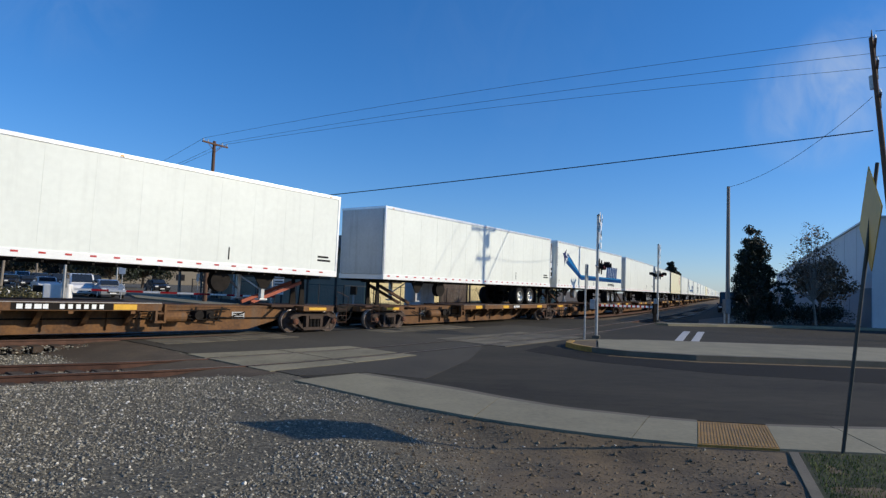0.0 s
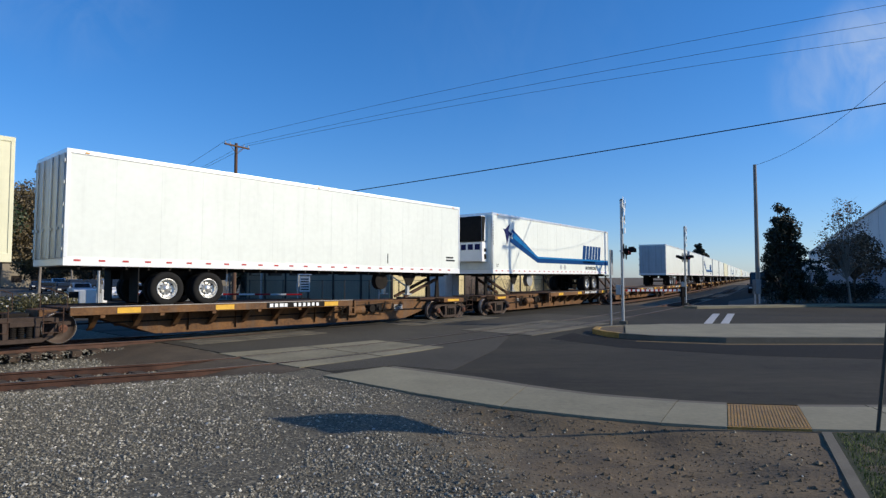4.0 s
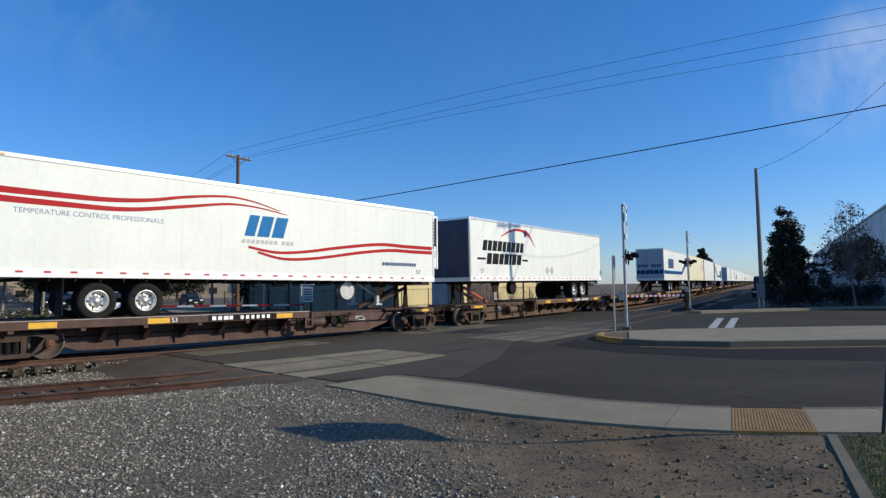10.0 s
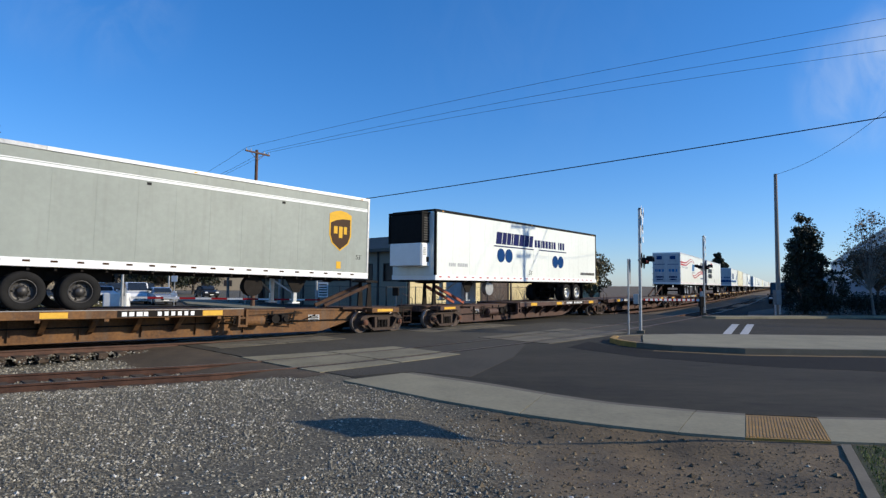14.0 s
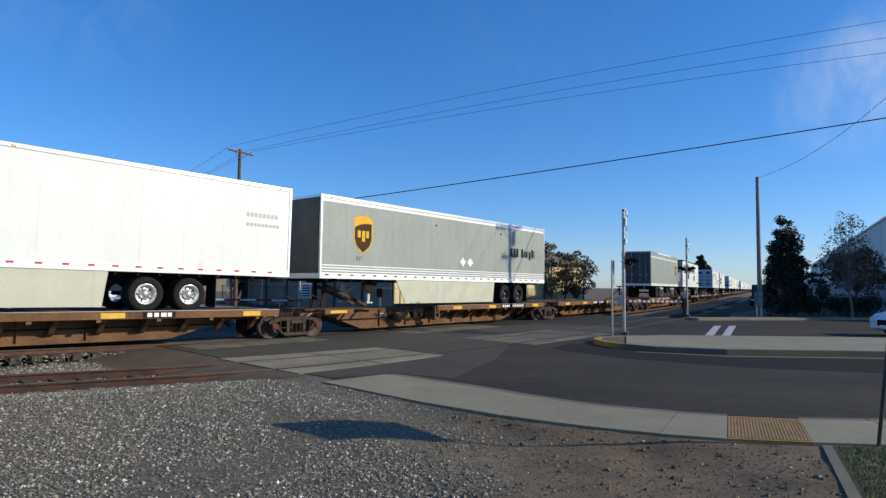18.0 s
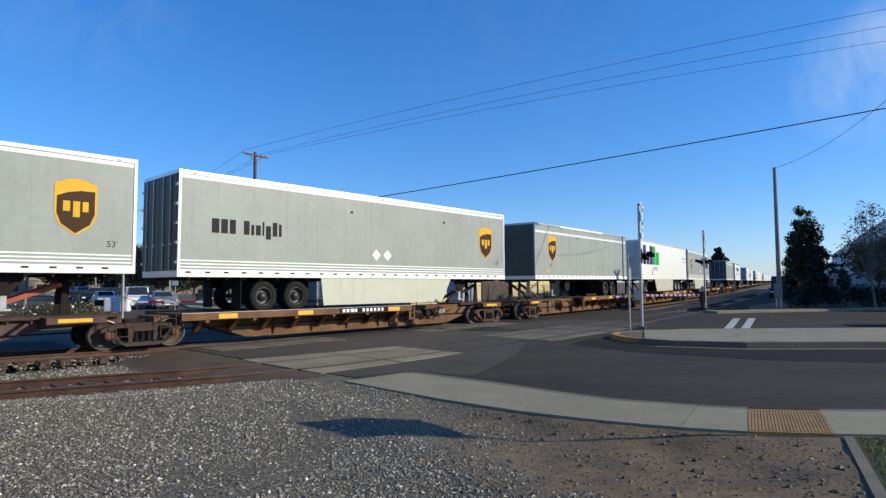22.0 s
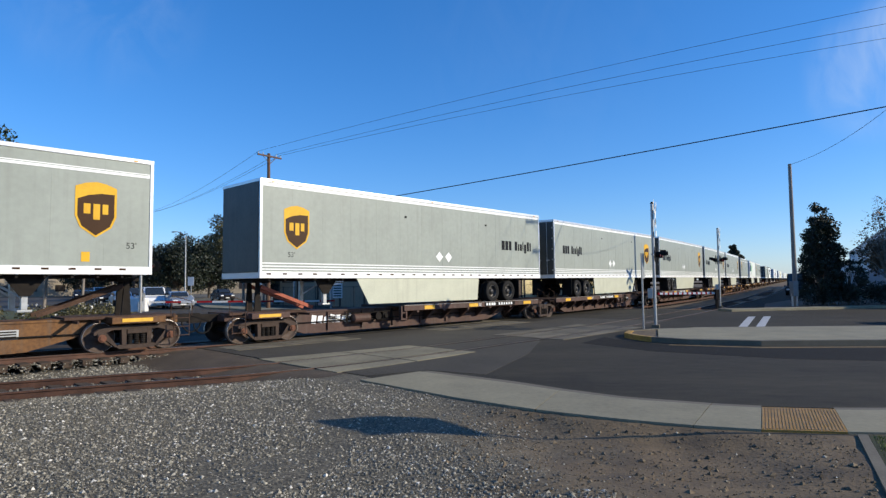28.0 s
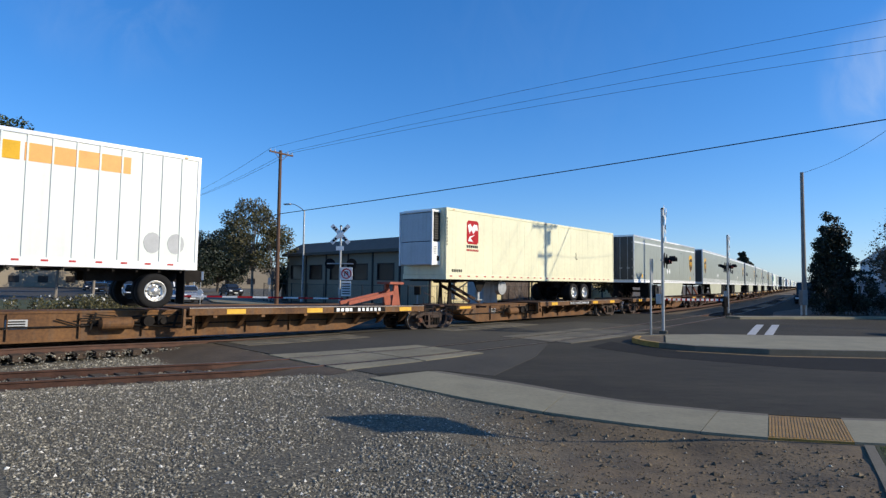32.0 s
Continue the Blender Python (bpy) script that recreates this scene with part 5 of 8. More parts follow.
    for y in (-0.75, 0.75):
        bm = B()
        box(bm, flip(xl) - 0.07, flip(xl) + 0.07, y - 0.07, y + 0.07, DECK + 0.22, BOT, 0.01)
        box(bm, flip(xl) - 0.16, flip(xl) + 0.16, y - 0.14, y + 0.14, DECK + 0.16, DECK + 0.22, 0.01)
        beam(bm, (flip(xl), y, DECK + 0.5), (flip(xl - 0.9), y * 0.5, BOT), 0.05, 0.05)
        part("landing_leg", bm, GALV, tr, "grey landing leg")
    bm = B()
    prism(bm, [(flip(xl) - 0.5, BOT), (flip(xl) + 0.5, BOT), (flip(xl) + 0.12, BOT - 0.55), (flip(xl) - 0.12, BOT - 0.55)], "y", -0.87, -0.83)
    part("gusset_plate", bm, DARK, tr, "dark gusset plate of the landing leg")
    bm = B()
    disc(bm, flip(length - 0.95), -0.2, 0.2, BOT - 0.06, 0.1, 10)
    box(bm, *X(length - 1.6, length - 0.3), -0.6, 0.6, BOT - 0.06, BOT, 0.01)
    part("kingpin_plate", bm, DARK, tr)
    if skirt:
        a, b = axle_in + 1.65, length - 4.0
        bm = B()
        prism(bm, [(flip(a), BOT), (flip(b), BOT), (flip(b - 0.6), DECK + 0.14), (flip(a + 0.12), DECK + 0.14)], "y", -1.27, -1.24)
        part("side_skirt", bm, SKIRT, tr, "pale side skirt under the floor")
    else:
        bm = B()
        disc(bm, flip(length - 4.6), -0.95, -0.7, BOT - 0.36, 0.34, 20)
        part("tank" if reefer is None else "fuel_tank", bm, GALV if reefer else DARK, tr)
    if livery:
        livery(tr, body, length, flip)
    return tr


def decal(name, bm, mat, parent, label=""):
    return part(name, bm, mat, parent, label)


SIDE0, SIDE1 = -1.289, -1.279


def bars(parent, x, z, h, widths, mat, lean=0.0, gap=0.08, label="plain bars in place of lettering", step=0.0, tops=(), feet=()):
    """A row of leaning blocks, one for each letter."""
    for i, w in enumerate(widths):
        if w > 0:
            zz = z + step * i + (feet[i] * h if feet else 0)
            hh = h * (tops[i] if tops else 1.0) - (zz - z)
            decal("lettering_bar", prism(B(), [(x, zz), (x + w, zz), (x + w + lean * hh / h, zz + hh), (x + lean * hh / h, zz + hh)], "y", SIDE0, SIDE1), mat, parent)
        x += abs(w) + gap


def number53(parent, x, z, size=0.30, mat=None):
    words("53'", size, mat or BLACKV, Matrix.Translation((x, SIDE1, z)) @ pose(0, 0, 0, 90, 0, 0), parent, "length_number")


def curve_band(parent, pts, w0, w1, mat, label="curved stripe"):
    bm = B()
    n = len(pts)
    for i in range(n - 1):
        (x0, z0), (x1, z1) = pts[i], pts[i + 1]
        wa, wb = w0 + (w1 - w0) * i / (n - 1), w0 + (w1 - w0) * (i + 1) / (n - 1)
        prism(bm, [(x0, z0 - wa), (x1, z1 - wb), (x1, z1 + wb), (x0, z0 + wa)], "y", SIDE0, SIDE1)
    return decal("stripe", bm, mat, parent, label)


def arc(x0, z0, x1, z1, rise, n=12):
    return [(x0 + (x1 - x0) * i / n, z0 + (z1 - z0) * i / n + rise * math.sin(math.pi * i / n)) for i in range(n + 1)]


def shield(parent, x, z, w=1.05, h=1.48):
    out = [(-0.5, 0.40), (-0.25, 0.47), (0, 0.5), (0.25, 0.47), (0.5, 0.40), (0.5, -0.12), (0.38, -0.32), (0, -0.5), (-0.38, -0.32), (-0.5, -0.12)]
    bm = B()
    prism(bm, [(x + a * w, z + b * h) for a, b in out], "y", SIDE0, SIDE1)
    sh = decal("shield", bm, GOLD, parent, "gold shield emblem")
    bm = B()
    prism(bm, [(x + a * w * 0.88, z + b * h * 0.9 - 0.02) for a, b in out if b < 0.3] + [(x - 0.44 * w, z + 0.18 * h), (x - 0.2 * w, z + 0.25 * h), (x + 0.1 * w, z + 0.29 * h), (x + 0.44 * w, z + 0.29 * h)], "y", SIDE0 - 0.006, SIDE1 - 0.004)
    decal("shield_field", bm, UMBER, sh, "dark brown field of the emblem")
    for o, wd, lo, hi in ((-0.30, 0.16, -0.08, 0.10), (-0.07, 0.16, -0.18, 0.10), (0.15, 0.14, -0.08, 0.10)):
        decal("shield_bar", box(B(), x + o * w, x + (o + wd) * w, SIDE0 - 0.010, SIDE1 - 0.008, z + lo * h, z + hi * h, 0.001), GOLD, sh, "gold bar on the emblem")


def diamonds(parent, x, z, mat=STRIPEWHITE, r=0.22):
    for k in (0, 0.58):
        decal("placard", prism(B(), [(x + k - r, z), (x + k, z - r), (x + k + r, z), (x + k, z + r)], "y", SIDE0, SIDE1), mat, parent, "blank diamond placard")


def grey_livery(shield_x, text_x, kind=0):
    def put(tr, body, L, flip):
        shield(body, shield_x, BOT + 1.74, 1.0, 1.5)
        if text_x is not None:
            bars(body, text_x, BOT + 1.38, 0.46, (0.235, 0.215, 0.20, -0.15, 0.19, 0.10, 0.17, 0.06, 0.18, 0.17, 0.10), BLACKV, 0.0, 0.068, tops=(0.97, 0.97, 0.97, 1, 0.97, 0.72, 0.72, 1.0, 0.72, 1.0, 0.9), feet=(0, 0, 0, 0, 0, 0, 0, 0, -0.25, 0, 0))
        if L > 15:
            diamonds(body, 7.75 if shield_x > L / 2 else 8.5, BOT + 0.92)
        number53(body, shield_x + (0.75 if shield_x > L / 2 else -0.35), BOT + 0.72, 0.24)
        bm = B()
        for k in (0.4, 0.72):
            box(bm, L * k, L * k + 0.12, SIDE0, SIDE1, TOP - 0.62, TOP - 0.54)
        decal("marker_vents", bm, BLACKV, body)
    return put


def arrow_livery(mirror):
    """A blue band that bends up to a flying emblem; mirror puts the emblem at the tail end."""
    def put(tr, body, L, flip):
        f = (lambda x: L - x) if mirror else (lambda x: x)
        z0 = BOT + 0.80
        for w, mat, dz in ((0.17, BLUE, 0.0), (0.05, SKYBLUE, 0.13)):
            bm = B()
            prism(bm, [(f(0.1), z0 + dz - w), (f(11.2), z0 + dz - w), (f(11.2), z0 + dz + w), (f(0.1), z0 + dz + w)], "y", SIDE0 - dz * 0.02, SIDE1 - dz * 0.02)
            prism(bm, [(f(11.2), z0 + dz - w), (f(14.4), z0 + dz * 1.3 + 1.15 - w * 1.6), (f(14.15), z0 + dz * 1.3 + 1.15 + w * 2.6), (f(11.2), z0 + dz + w)], "y", SIDE0 - dz * 0.02, SIDE1 - dz * 0.02)
            decal("stripe", bm, mat, body, "blue band that bends upward")
        bm = B()
        cx, cz = 14.55, z0 + 1.32
        bird = ((0.55, 0.22), (0.30, 0.20), (-0.16, 0.50), (0.0, 0.12), (-0.46, 0.0), (-0.28, -0.10), (-0.42, -0.28), (-0.06, -0.10), (0.14, -0.60), (0.30, -0.06), (0.42, 0.10))
        prism(bm, [(f(cx + a), cz + b) for a, b in bird], "y", SIDE0 - 0.008, SIDE1 - 0.004)
        decal("flying_emblem", bm, NAVY, body, "dark blue flying emblem")
        bm = B()
        for a, b in zip(bird[3:8], bird[4:9]):
            (xa, za), (xb, zb) = a, b
            beam(bm, (f(cx + xa - 0.03), SIDE0 - 0.006, cz + za), (f(cx + xb - 0.03), SIDE0 - 0.006, cz + zb), 0.004, 0.05)
        decal("emblem_edge", bm, STRIPEWHITE, body, "white outline of the emblem's tail")
        tx = 2.55 if not mirror else L - 4.75
        bars(body, tx, z0 + (0.14 if mirror else 0.42), 0.95, (0.5, 0.44, 0.42, 0.4, 0.4, 0.44), BLUE, 0.16, 0.10)
        if mirror:
            words("INTERMODAL", 0.30, BLACKV, Matrix.Translation((tx + 0.5, SIDE0 - 0.004, z0 - 0.50)) @ pose(0, 0, 0, 90, 0, 0), body, "service_word")
        bars(body, tx + (0.7 if not mirror else 0.1), z0 + (-0.09 if mirror else 0.02), 0.15, (0.1, 0.16, 0.16, 0.16, 0.16, 0.2, 0.2, 0.16, 0.18, 0.16), STRIPEWHITE if not mirror else BLUE, 0.03, 0.05)
        number53(body, 0.35 if mirror else L - 0.75, BOT + 0.34, 0.22)
        diamonds(body, L * 0.5, BOT + 0.42, GREYV, 0.18)
    return put


def swoosh_livery(tr, body, L, flip):
    """Dark block lettering in two rows under a red swoosh with a star."""
    x0, z0 = 1.1, BOT + 0.80
    bars(body, x0, z0 + 0.72, 0.52, (0.38, 0.36, 0.4, 0.4, 0.34, 0.36, 0.42, 0.36, 0.34), BLACKV, 0.12, 0.085)
    bars(body, x0 + 0.35, z0 + 0.05, 0.55, (0.44, 0.56, 0.4, 0.42, 0.2, 0.42, 0.44), BLACKV, 0.12, 0.09)
    bars(body, x0 - 0.47, z0 + 0.26, 0.1, (0.75,), BLACKV, 0.02)
    bars(body, x0 + 3.95, z0 + 0.26, 0.1, (0.62,), BLACKV, 0.02)
    curve_band(body, arc(x0 + 1.8, z0 + 1.5, x0 + 4.5, z0 + 1.85, 0.24), 0.03, 0.08, REDV)
    curve_band(body, arc(x0 + 4.3, z0 + 1.88, x0 + 5.4, z0 + 1.12, 0.16), 0.14, 0.03, REDV)
    bm = B()
    cx, cz = x0 + 4.35, z0 + 1.78
    prism(bm, [(cx + math.sin(k * math.pi / 5) * (0.27 if k % 2 == 0 else 0.11), cz + math.cos(k * math.pi / 5) * (0.27 if k % 2 == 0 else 0.11)) for k in range(10)], "y", SIDE0 - 0.006, SIDE1 - 0.004)
    decal("star", bm, NAVY, body, "dark blue star")
    number53(body, 0.9, BOT + 0.42, 0.28)
    diamonds(body, 8.0, BOT + 0.58, GREYV, 0.24)


def glide(pts, n=5):
    """A smooth line through a few points."""
    out = []
    for i in range(len(pts) - 1):
        p = [pts[max(i - 1, 0)], pts[i], pts[i + 1], pts[min(i + 2, len(pts) - 1)]]
        for k in range(n):
            t = k / n
            out.append(tuple(0.5 * (2 * p[1][j] + (p[2][j] - p[0][j]) * t + (2 * p[0][j] - 5 * p[1][j] + 4 * p[2][j] - p[3][j]) * t * t + (3 * p[1][j] - p[0][j] - 3 * p[2][j] + p[3][j]) * t ** 3) for j in (0, 1)))
    return out + [pts[-1]]


def wave_livery(tr, body, L, flip):
    """Two pairs of red waves along the side, with blue block lettering."""
    waves = (([(0.15, 2.16), (1.7, 2.15), (2.9, 2.16), (4.0, 2.27), (5.1, 2.49), (6.4, 2.65), (7.4, 2.57), (8.3, 2.36)], 0.085, 0.012),
             ([(0.15, 1.94), (1.8, 1.92), (3.4, 1.94), (5.1, 2.2), (6.4, 2.41), (7.4, 2.41), (8.6, 2.26)], 0.085, 0.012),
             ([(7.15, 1.08), (8.2, 0.94), (9.4, 1.02), (10.9, 1.24), (12.9, 1.47), (14.4, 1.46), (L - 0.15, 1.46)], 0.04, 0.075),
             ([(7.5, 0.92), (8.5, 0.73), (9.9, 0.81), (12.0, 1.11), (13.5, 1.26), (14.8, 1.26), (L - 0.15, 1.27)], 0.04, 0.075))
    for pts, w0, w1 in waves:
        curve_band(body, [(x, BOT + z) for x, z in glide(pts)], w0, w1, REDV)
    bars(body, 7.0, BOT + 1.44, 0.70, (0.36, 0.44, 0.46), SKYBLUE, 0.2, 0.1)
    bars(body, 6.9, BOT + 1.20, 0.13, (0.12,) * 8 + (-0.08,) + (0.12,) * 3, GREYV, 0.03, 0.05)
    words("TEMPERATURE CONTROL PROFESSIONALS", 0.19, GREYBLUE, Matrix.Translation((0.75, SIDE1, BOT + 1.62)) @ pose(0, 0, 0, 90, 0, 0), body, "slogan")
    bars(body, L - 3.1, BOT + 0.64, 0.13, (0.1,) * 14, BLUE, 0.02, 0.04)
    number53(body, L - 1.15, BOT + 0.32, 0.26)


def dots_livery(tr, body, L, flip):
    """Navy lettering over a line with two pairs of blue discs."""
    z = BOT + 1.84
    bars(body, 4.65, z, 0.6, (0.5, 0.36, 0.36, 0.14, 0.5, 0.46, 0.42, 0.36), NAVY, 0.1, 0.06)
    bars(body, 8.42, z + 0.02, 0.4, (0.22, 0.26, 0.1, 0.26, 0.26, 0.26, 0.16, 0.22, -0.16, 0.1, 0.24, 0.22), NAVY, 0.0, 0.085)
    bm = B()
    box(bm, 4.5, 8.3, SIDE0, SIDE1, z - 0.14, z - 0.08)
    box(bm, 8.9, 12.05, SIDE0, SIDE1, z - 0.14, z - 0.08)
    decal("underline", bm, NAVY, body, "navy underline")
    for x, dz in ((5.12, -0.56), (5.84, -0.56), (10.72, -0.7), (11.38, -0.7)):
        bm = B()
        prism(bm, [(x + 0.345 * math.cos(k * math.pi / 14), z + dz + 0.345 * math.sin(k * math.pi / 14)) for k in range(28)], "y", SIDE0, SIDE1)
        decal("disc", bm, BLUE, body, "plain blue disc")
    number53(body, 7.8, BOT + 0.36, 0.32)
    bars(body, 0.95, BOT + 0.62, 0.16, (0.09,) * 4 + (-0.08,) + (0.09,) * 6, GREYV, 0, 0.04)
    bars(body, L - 2.2, BOT + 0.45, 0.15, (0.1,) * 14, BLACKV, 0, 0.04)
    bm = B()
    box(bm, 8.3, 8.75, SIDE0 + 0.004, SIDE1, BOT + 1.0, BOT + 1.75)
    decal("hatch", bm, WHITE, body)


def block_livery(tr, body, L, flip):
    """A large row of plain purple and green blocks."""
    z, x = BOT + 1.2, 0.56
    for x0, x1, z0, z1 in ((0.0, 0.85, 0, 1.5), (1.0, 1.82, 0, 1.02), (1.95, 2.78, 0, 1.5)):
        decal("emblem_block", box(B(), x + x0, x + x1, SIDE0, SIDE1, z + z0, z + z1), PURPLE, body, "plain purple block")
    for x0, x1, z0, z1 in ((2.84, 3.7, 0, 1.5), (3.82, 4.86, 0, 1.05)):
        decal("emblem_block", box(B(), x + x0, x + x1, SIDE0, SIDE1, z + z0, z + z1), GREEN, body, "plain green block")
    bars(body, 3.4, BOT + 0.74, 0.28, (0.26, 0.12, 0.18, 0.18, 0.18, 0.18), GREYV, 0, 0.07)
    bars(body, L - 1.7, BOT + 1.95, 0.14, (0.1,) * 8, GREYV, 0, 0.05)
    bars(body, L - 1.7, BOT + 1.65, 0.1, (0.1,) * 9, GREYV, 0, 0.04)
    decal("small_label", box(B(), 3.72, 3.86, SIDE0, SIDE1, BOT + 0.3, BOT + 0.45), ORANGEV, body, "small orange label")
    decal("small_label", box(B(), 3.1, 3.26, SIDE0, SIDE1, BOT + 0.35, BOT + 0.72), REDV, body, "small red label")


def badge_livery(left):
    def put(tr, body, L, flip):
        x = 1.82 if left else L - 1.85
        bm = B()
        prism(bm, [(x + sx * 0.42 - sx * k * 0.1, BOT + 2.12 + sz * 0.53 - sz * (0.1 - k * 0.1)) for sx, sz, ks in ((1, 1, (0, 1)), (-1, 1, (1, 0)), (-1, -1, (0, 1)), (1, -1, (1, 0))) for k in ks], "y", SIDE0, SIDE1)
        decal("badge", bm, REDV, body, "red square badge")
        bm = B()
        prism(bm, [(x - 0.36, BOT + 2.42), (x - 0.24, BOT + 2.06), (x - 0.10, BOT + 2.24), (x + 0.04, BOT + 2.05), (x + 0.20, BOT + 2.24), (x + 0.36, BOT + 2.22), (x + 0.32, BOT + 2.46), (x + 0.10, BOT + 2.50), (x - 0.04, BOT + 2.34), (x - 0.18, BOT + 2.50)], "y", SIDE0 - 0.006, SIDE1 - 0.004)
        decal("badge_shape", bm, STRIPEWHITE, body, "white shape on the badge")
        bm = B()
        prism(bm, [(x - 0.34, BOT + 1.72), (x - 0.22, BOT + 1.92), (x + 0.16, BOT + 2.02), (x - 0.16, BOT + 1.86), (x + 0.02, BOT + 1.70)], "y", SIDE0 - 0.006, SIDE1 - 0.004)
        decal("badge_tail", bm, STRIPEWHITE, body, "white wedge on the badge")
        bars(body, x - 0.42, BOT + 1.42, 0.12, (0.1,) * 6, BLACKV, 0, 0.04)
        bars(body, x - 0.42, BOT + 1.27, 0.09, (0.08,) * 8, REDV, 0, 0.03)
        bm = B()
        box(bm, L * 0.70, L * 0.70 + 0.05, SIDE0, SIDE1, BOT + 1.25, BOT + 1.62)
        box(bm, L * 0.70 + 0.05, L * 0.70 + 0.2, SIDE0, SIDE1, BOT + 1.25, BOT + 1.29)
        decal("handle_mark", bm, BLACKV, body)
        bars(body, 0.4 if left else L - 1.2, BOT + 0.32, 0.12, (0.08,) * 6, BLACKV, 0, 0.04)
    return put


def plain_livery(tr, body, L, flip):
    for x0, x1, z0, z1 in ((0.95, 0.35, 0.55, 0.62), (0.95, 0.45, 0.68, 0.75), (4.6, 4.56, 0.35, 0.75)):
        decal("small_label", box(B(), L - x0, L - x1, SIDE0, SIDE1, BOT + z0, BOT + z1), BLACKV, body)


def small_band_livery(tr, body, L, flip):
    bm = B()
    box(bm, L - 5.75, L - 4.5, SIDE0 - 0.002, SIDE1, BOT + 2.62, BOT + 3.08)
    decal("yellow_label", bm, GOLD, body, "yellow label panel")
    bars(body, L - 5.68, BOT + 2.68, 0.32, (0.22, 0.24, 0.24, 0.28), BLACKV, 0.0, 0.04)
    bm = B()
    box(bm, L - 4.4, L - 1.95, SIDE0, SIDE1, BOT + 2.62, BOT + 3.08)
    decal("orange_band", bm, ORANGEV, body, "faded orange band")
    bm = B()
    for x in (L - 1.3, L - 0.65):
        prism(bm, [(x + 0.24 * math.cos(k * math.pi / 6), BOT + 0.75 + 0.3 * math.sin(k * math.pi / 6)) for k in range(12)], "y", SIDE0, SIDE1)
    decal("round_mark", bm, GREYV, body, "grey round marks")


G = "grey highway trailer with white bands and a gold shield"
SPEC = [
    # rear end at 0 s, arguments
    (27.6, dict(label="white trailer with a blue arrow band on a flat car", paint=WHITE, wheels_left=False, reefer="tail", livery=arrow_livery(True))),
    (10.29, dict(label="plain white highway trailer riding on a flat car", paint=WHITE, wheels_left=False, rear=DOOR, livery=plain_livery)),
    (-8.29, dict(label="plain white highway trailer riding on a flat car", paint=WHITE, wheels_left=True, livery=plain_livery)),
    (-43.44, dict(label="white refrigerated trailer with a rising blue band", paint=WHITE, wheels_left=False, reefer="tail", livery=arrow_livery(True))),
    (-62.3, dict(label="plain white highway trailer riding on a flat car", paint=WHITE, wheels_left=True, livery=plain_livery)),
    (-79.45, dict(label="aged cream ribbed trailer with a red badge", paint=CREAM, wheels_left=True, ribs=9, rail=CREAM, rear=DARKDOOR, livery=badge_livery(False))),
    (-96.74, dict(label="white trailer with a rising blue band and emblem", paint=WHITE, wheels_left=True, livery=arrow_livery(False), marks=((BLUE, 0.0, 1.0, 0.62, 0.98), (SKYBLUE, 0.0, 1.0, 0.98, 1.04), (BLUE, 0.14, 0.26, 1.28, 1.55), (BLUE, 0.33, 0.47, 1.28, 1.55), (BLUE, 0.55, 0.68, 1.28, 1.55), (BLUE, 0.75, 0.88, 1.28, 1.55)))),
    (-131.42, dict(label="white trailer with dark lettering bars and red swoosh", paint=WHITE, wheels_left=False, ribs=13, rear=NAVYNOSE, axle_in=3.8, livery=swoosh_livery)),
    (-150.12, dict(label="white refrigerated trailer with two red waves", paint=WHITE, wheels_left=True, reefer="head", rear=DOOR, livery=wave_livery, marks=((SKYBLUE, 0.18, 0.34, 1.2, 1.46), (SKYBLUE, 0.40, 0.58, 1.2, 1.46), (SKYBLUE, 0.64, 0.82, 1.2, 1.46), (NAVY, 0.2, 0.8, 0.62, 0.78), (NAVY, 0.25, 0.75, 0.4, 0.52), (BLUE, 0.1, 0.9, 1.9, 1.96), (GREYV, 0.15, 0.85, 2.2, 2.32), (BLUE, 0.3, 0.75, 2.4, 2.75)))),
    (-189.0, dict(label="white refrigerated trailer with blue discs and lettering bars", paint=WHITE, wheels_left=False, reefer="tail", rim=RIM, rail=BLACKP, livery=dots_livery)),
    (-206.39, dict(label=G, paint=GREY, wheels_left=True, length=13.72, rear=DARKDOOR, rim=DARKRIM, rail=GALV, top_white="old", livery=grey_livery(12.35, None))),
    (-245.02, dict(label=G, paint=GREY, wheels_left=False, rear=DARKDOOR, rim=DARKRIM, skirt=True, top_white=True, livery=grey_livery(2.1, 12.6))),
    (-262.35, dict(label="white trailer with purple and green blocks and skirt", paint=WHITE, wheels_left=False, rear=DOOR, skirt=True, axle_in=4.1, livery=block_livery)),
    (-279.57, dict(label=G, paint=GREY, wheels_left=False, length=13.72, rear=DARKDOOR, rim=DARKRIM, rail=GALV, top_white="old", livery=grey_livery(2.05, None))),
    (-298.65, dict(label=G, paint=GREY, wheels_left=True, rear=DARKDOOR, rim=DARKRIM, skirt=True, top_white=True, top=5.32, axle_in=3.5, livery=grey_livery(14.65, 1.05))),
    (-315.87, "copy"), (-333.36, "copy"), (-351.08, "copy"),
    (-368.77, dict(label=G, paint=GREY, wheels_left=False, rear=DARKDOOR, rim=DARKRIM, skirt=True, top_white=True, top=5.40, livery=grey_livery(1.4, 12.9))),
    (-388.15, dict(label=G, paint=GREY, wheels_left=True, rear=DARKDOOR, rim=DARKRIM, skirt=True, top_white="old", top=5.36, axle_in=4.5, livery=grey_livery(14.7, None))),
    (-407.85, dict(label="cream refrigerated trailer with a red square badge", paint=CREAM, wheels_left=False, ribs=24, rail=CREAM, reefer="tail", axle_in=4.4, livery=badge_livery(True))),
    (-434.45 + 1.5, dict(label="white ribbed trailer with orange band and yellow label", paint=WHITE, wheels_left=False, length=14.65, ribs=27, single=True, axle_in=1.15, top=5.50, livery=small_band_livery)),
]
made = []
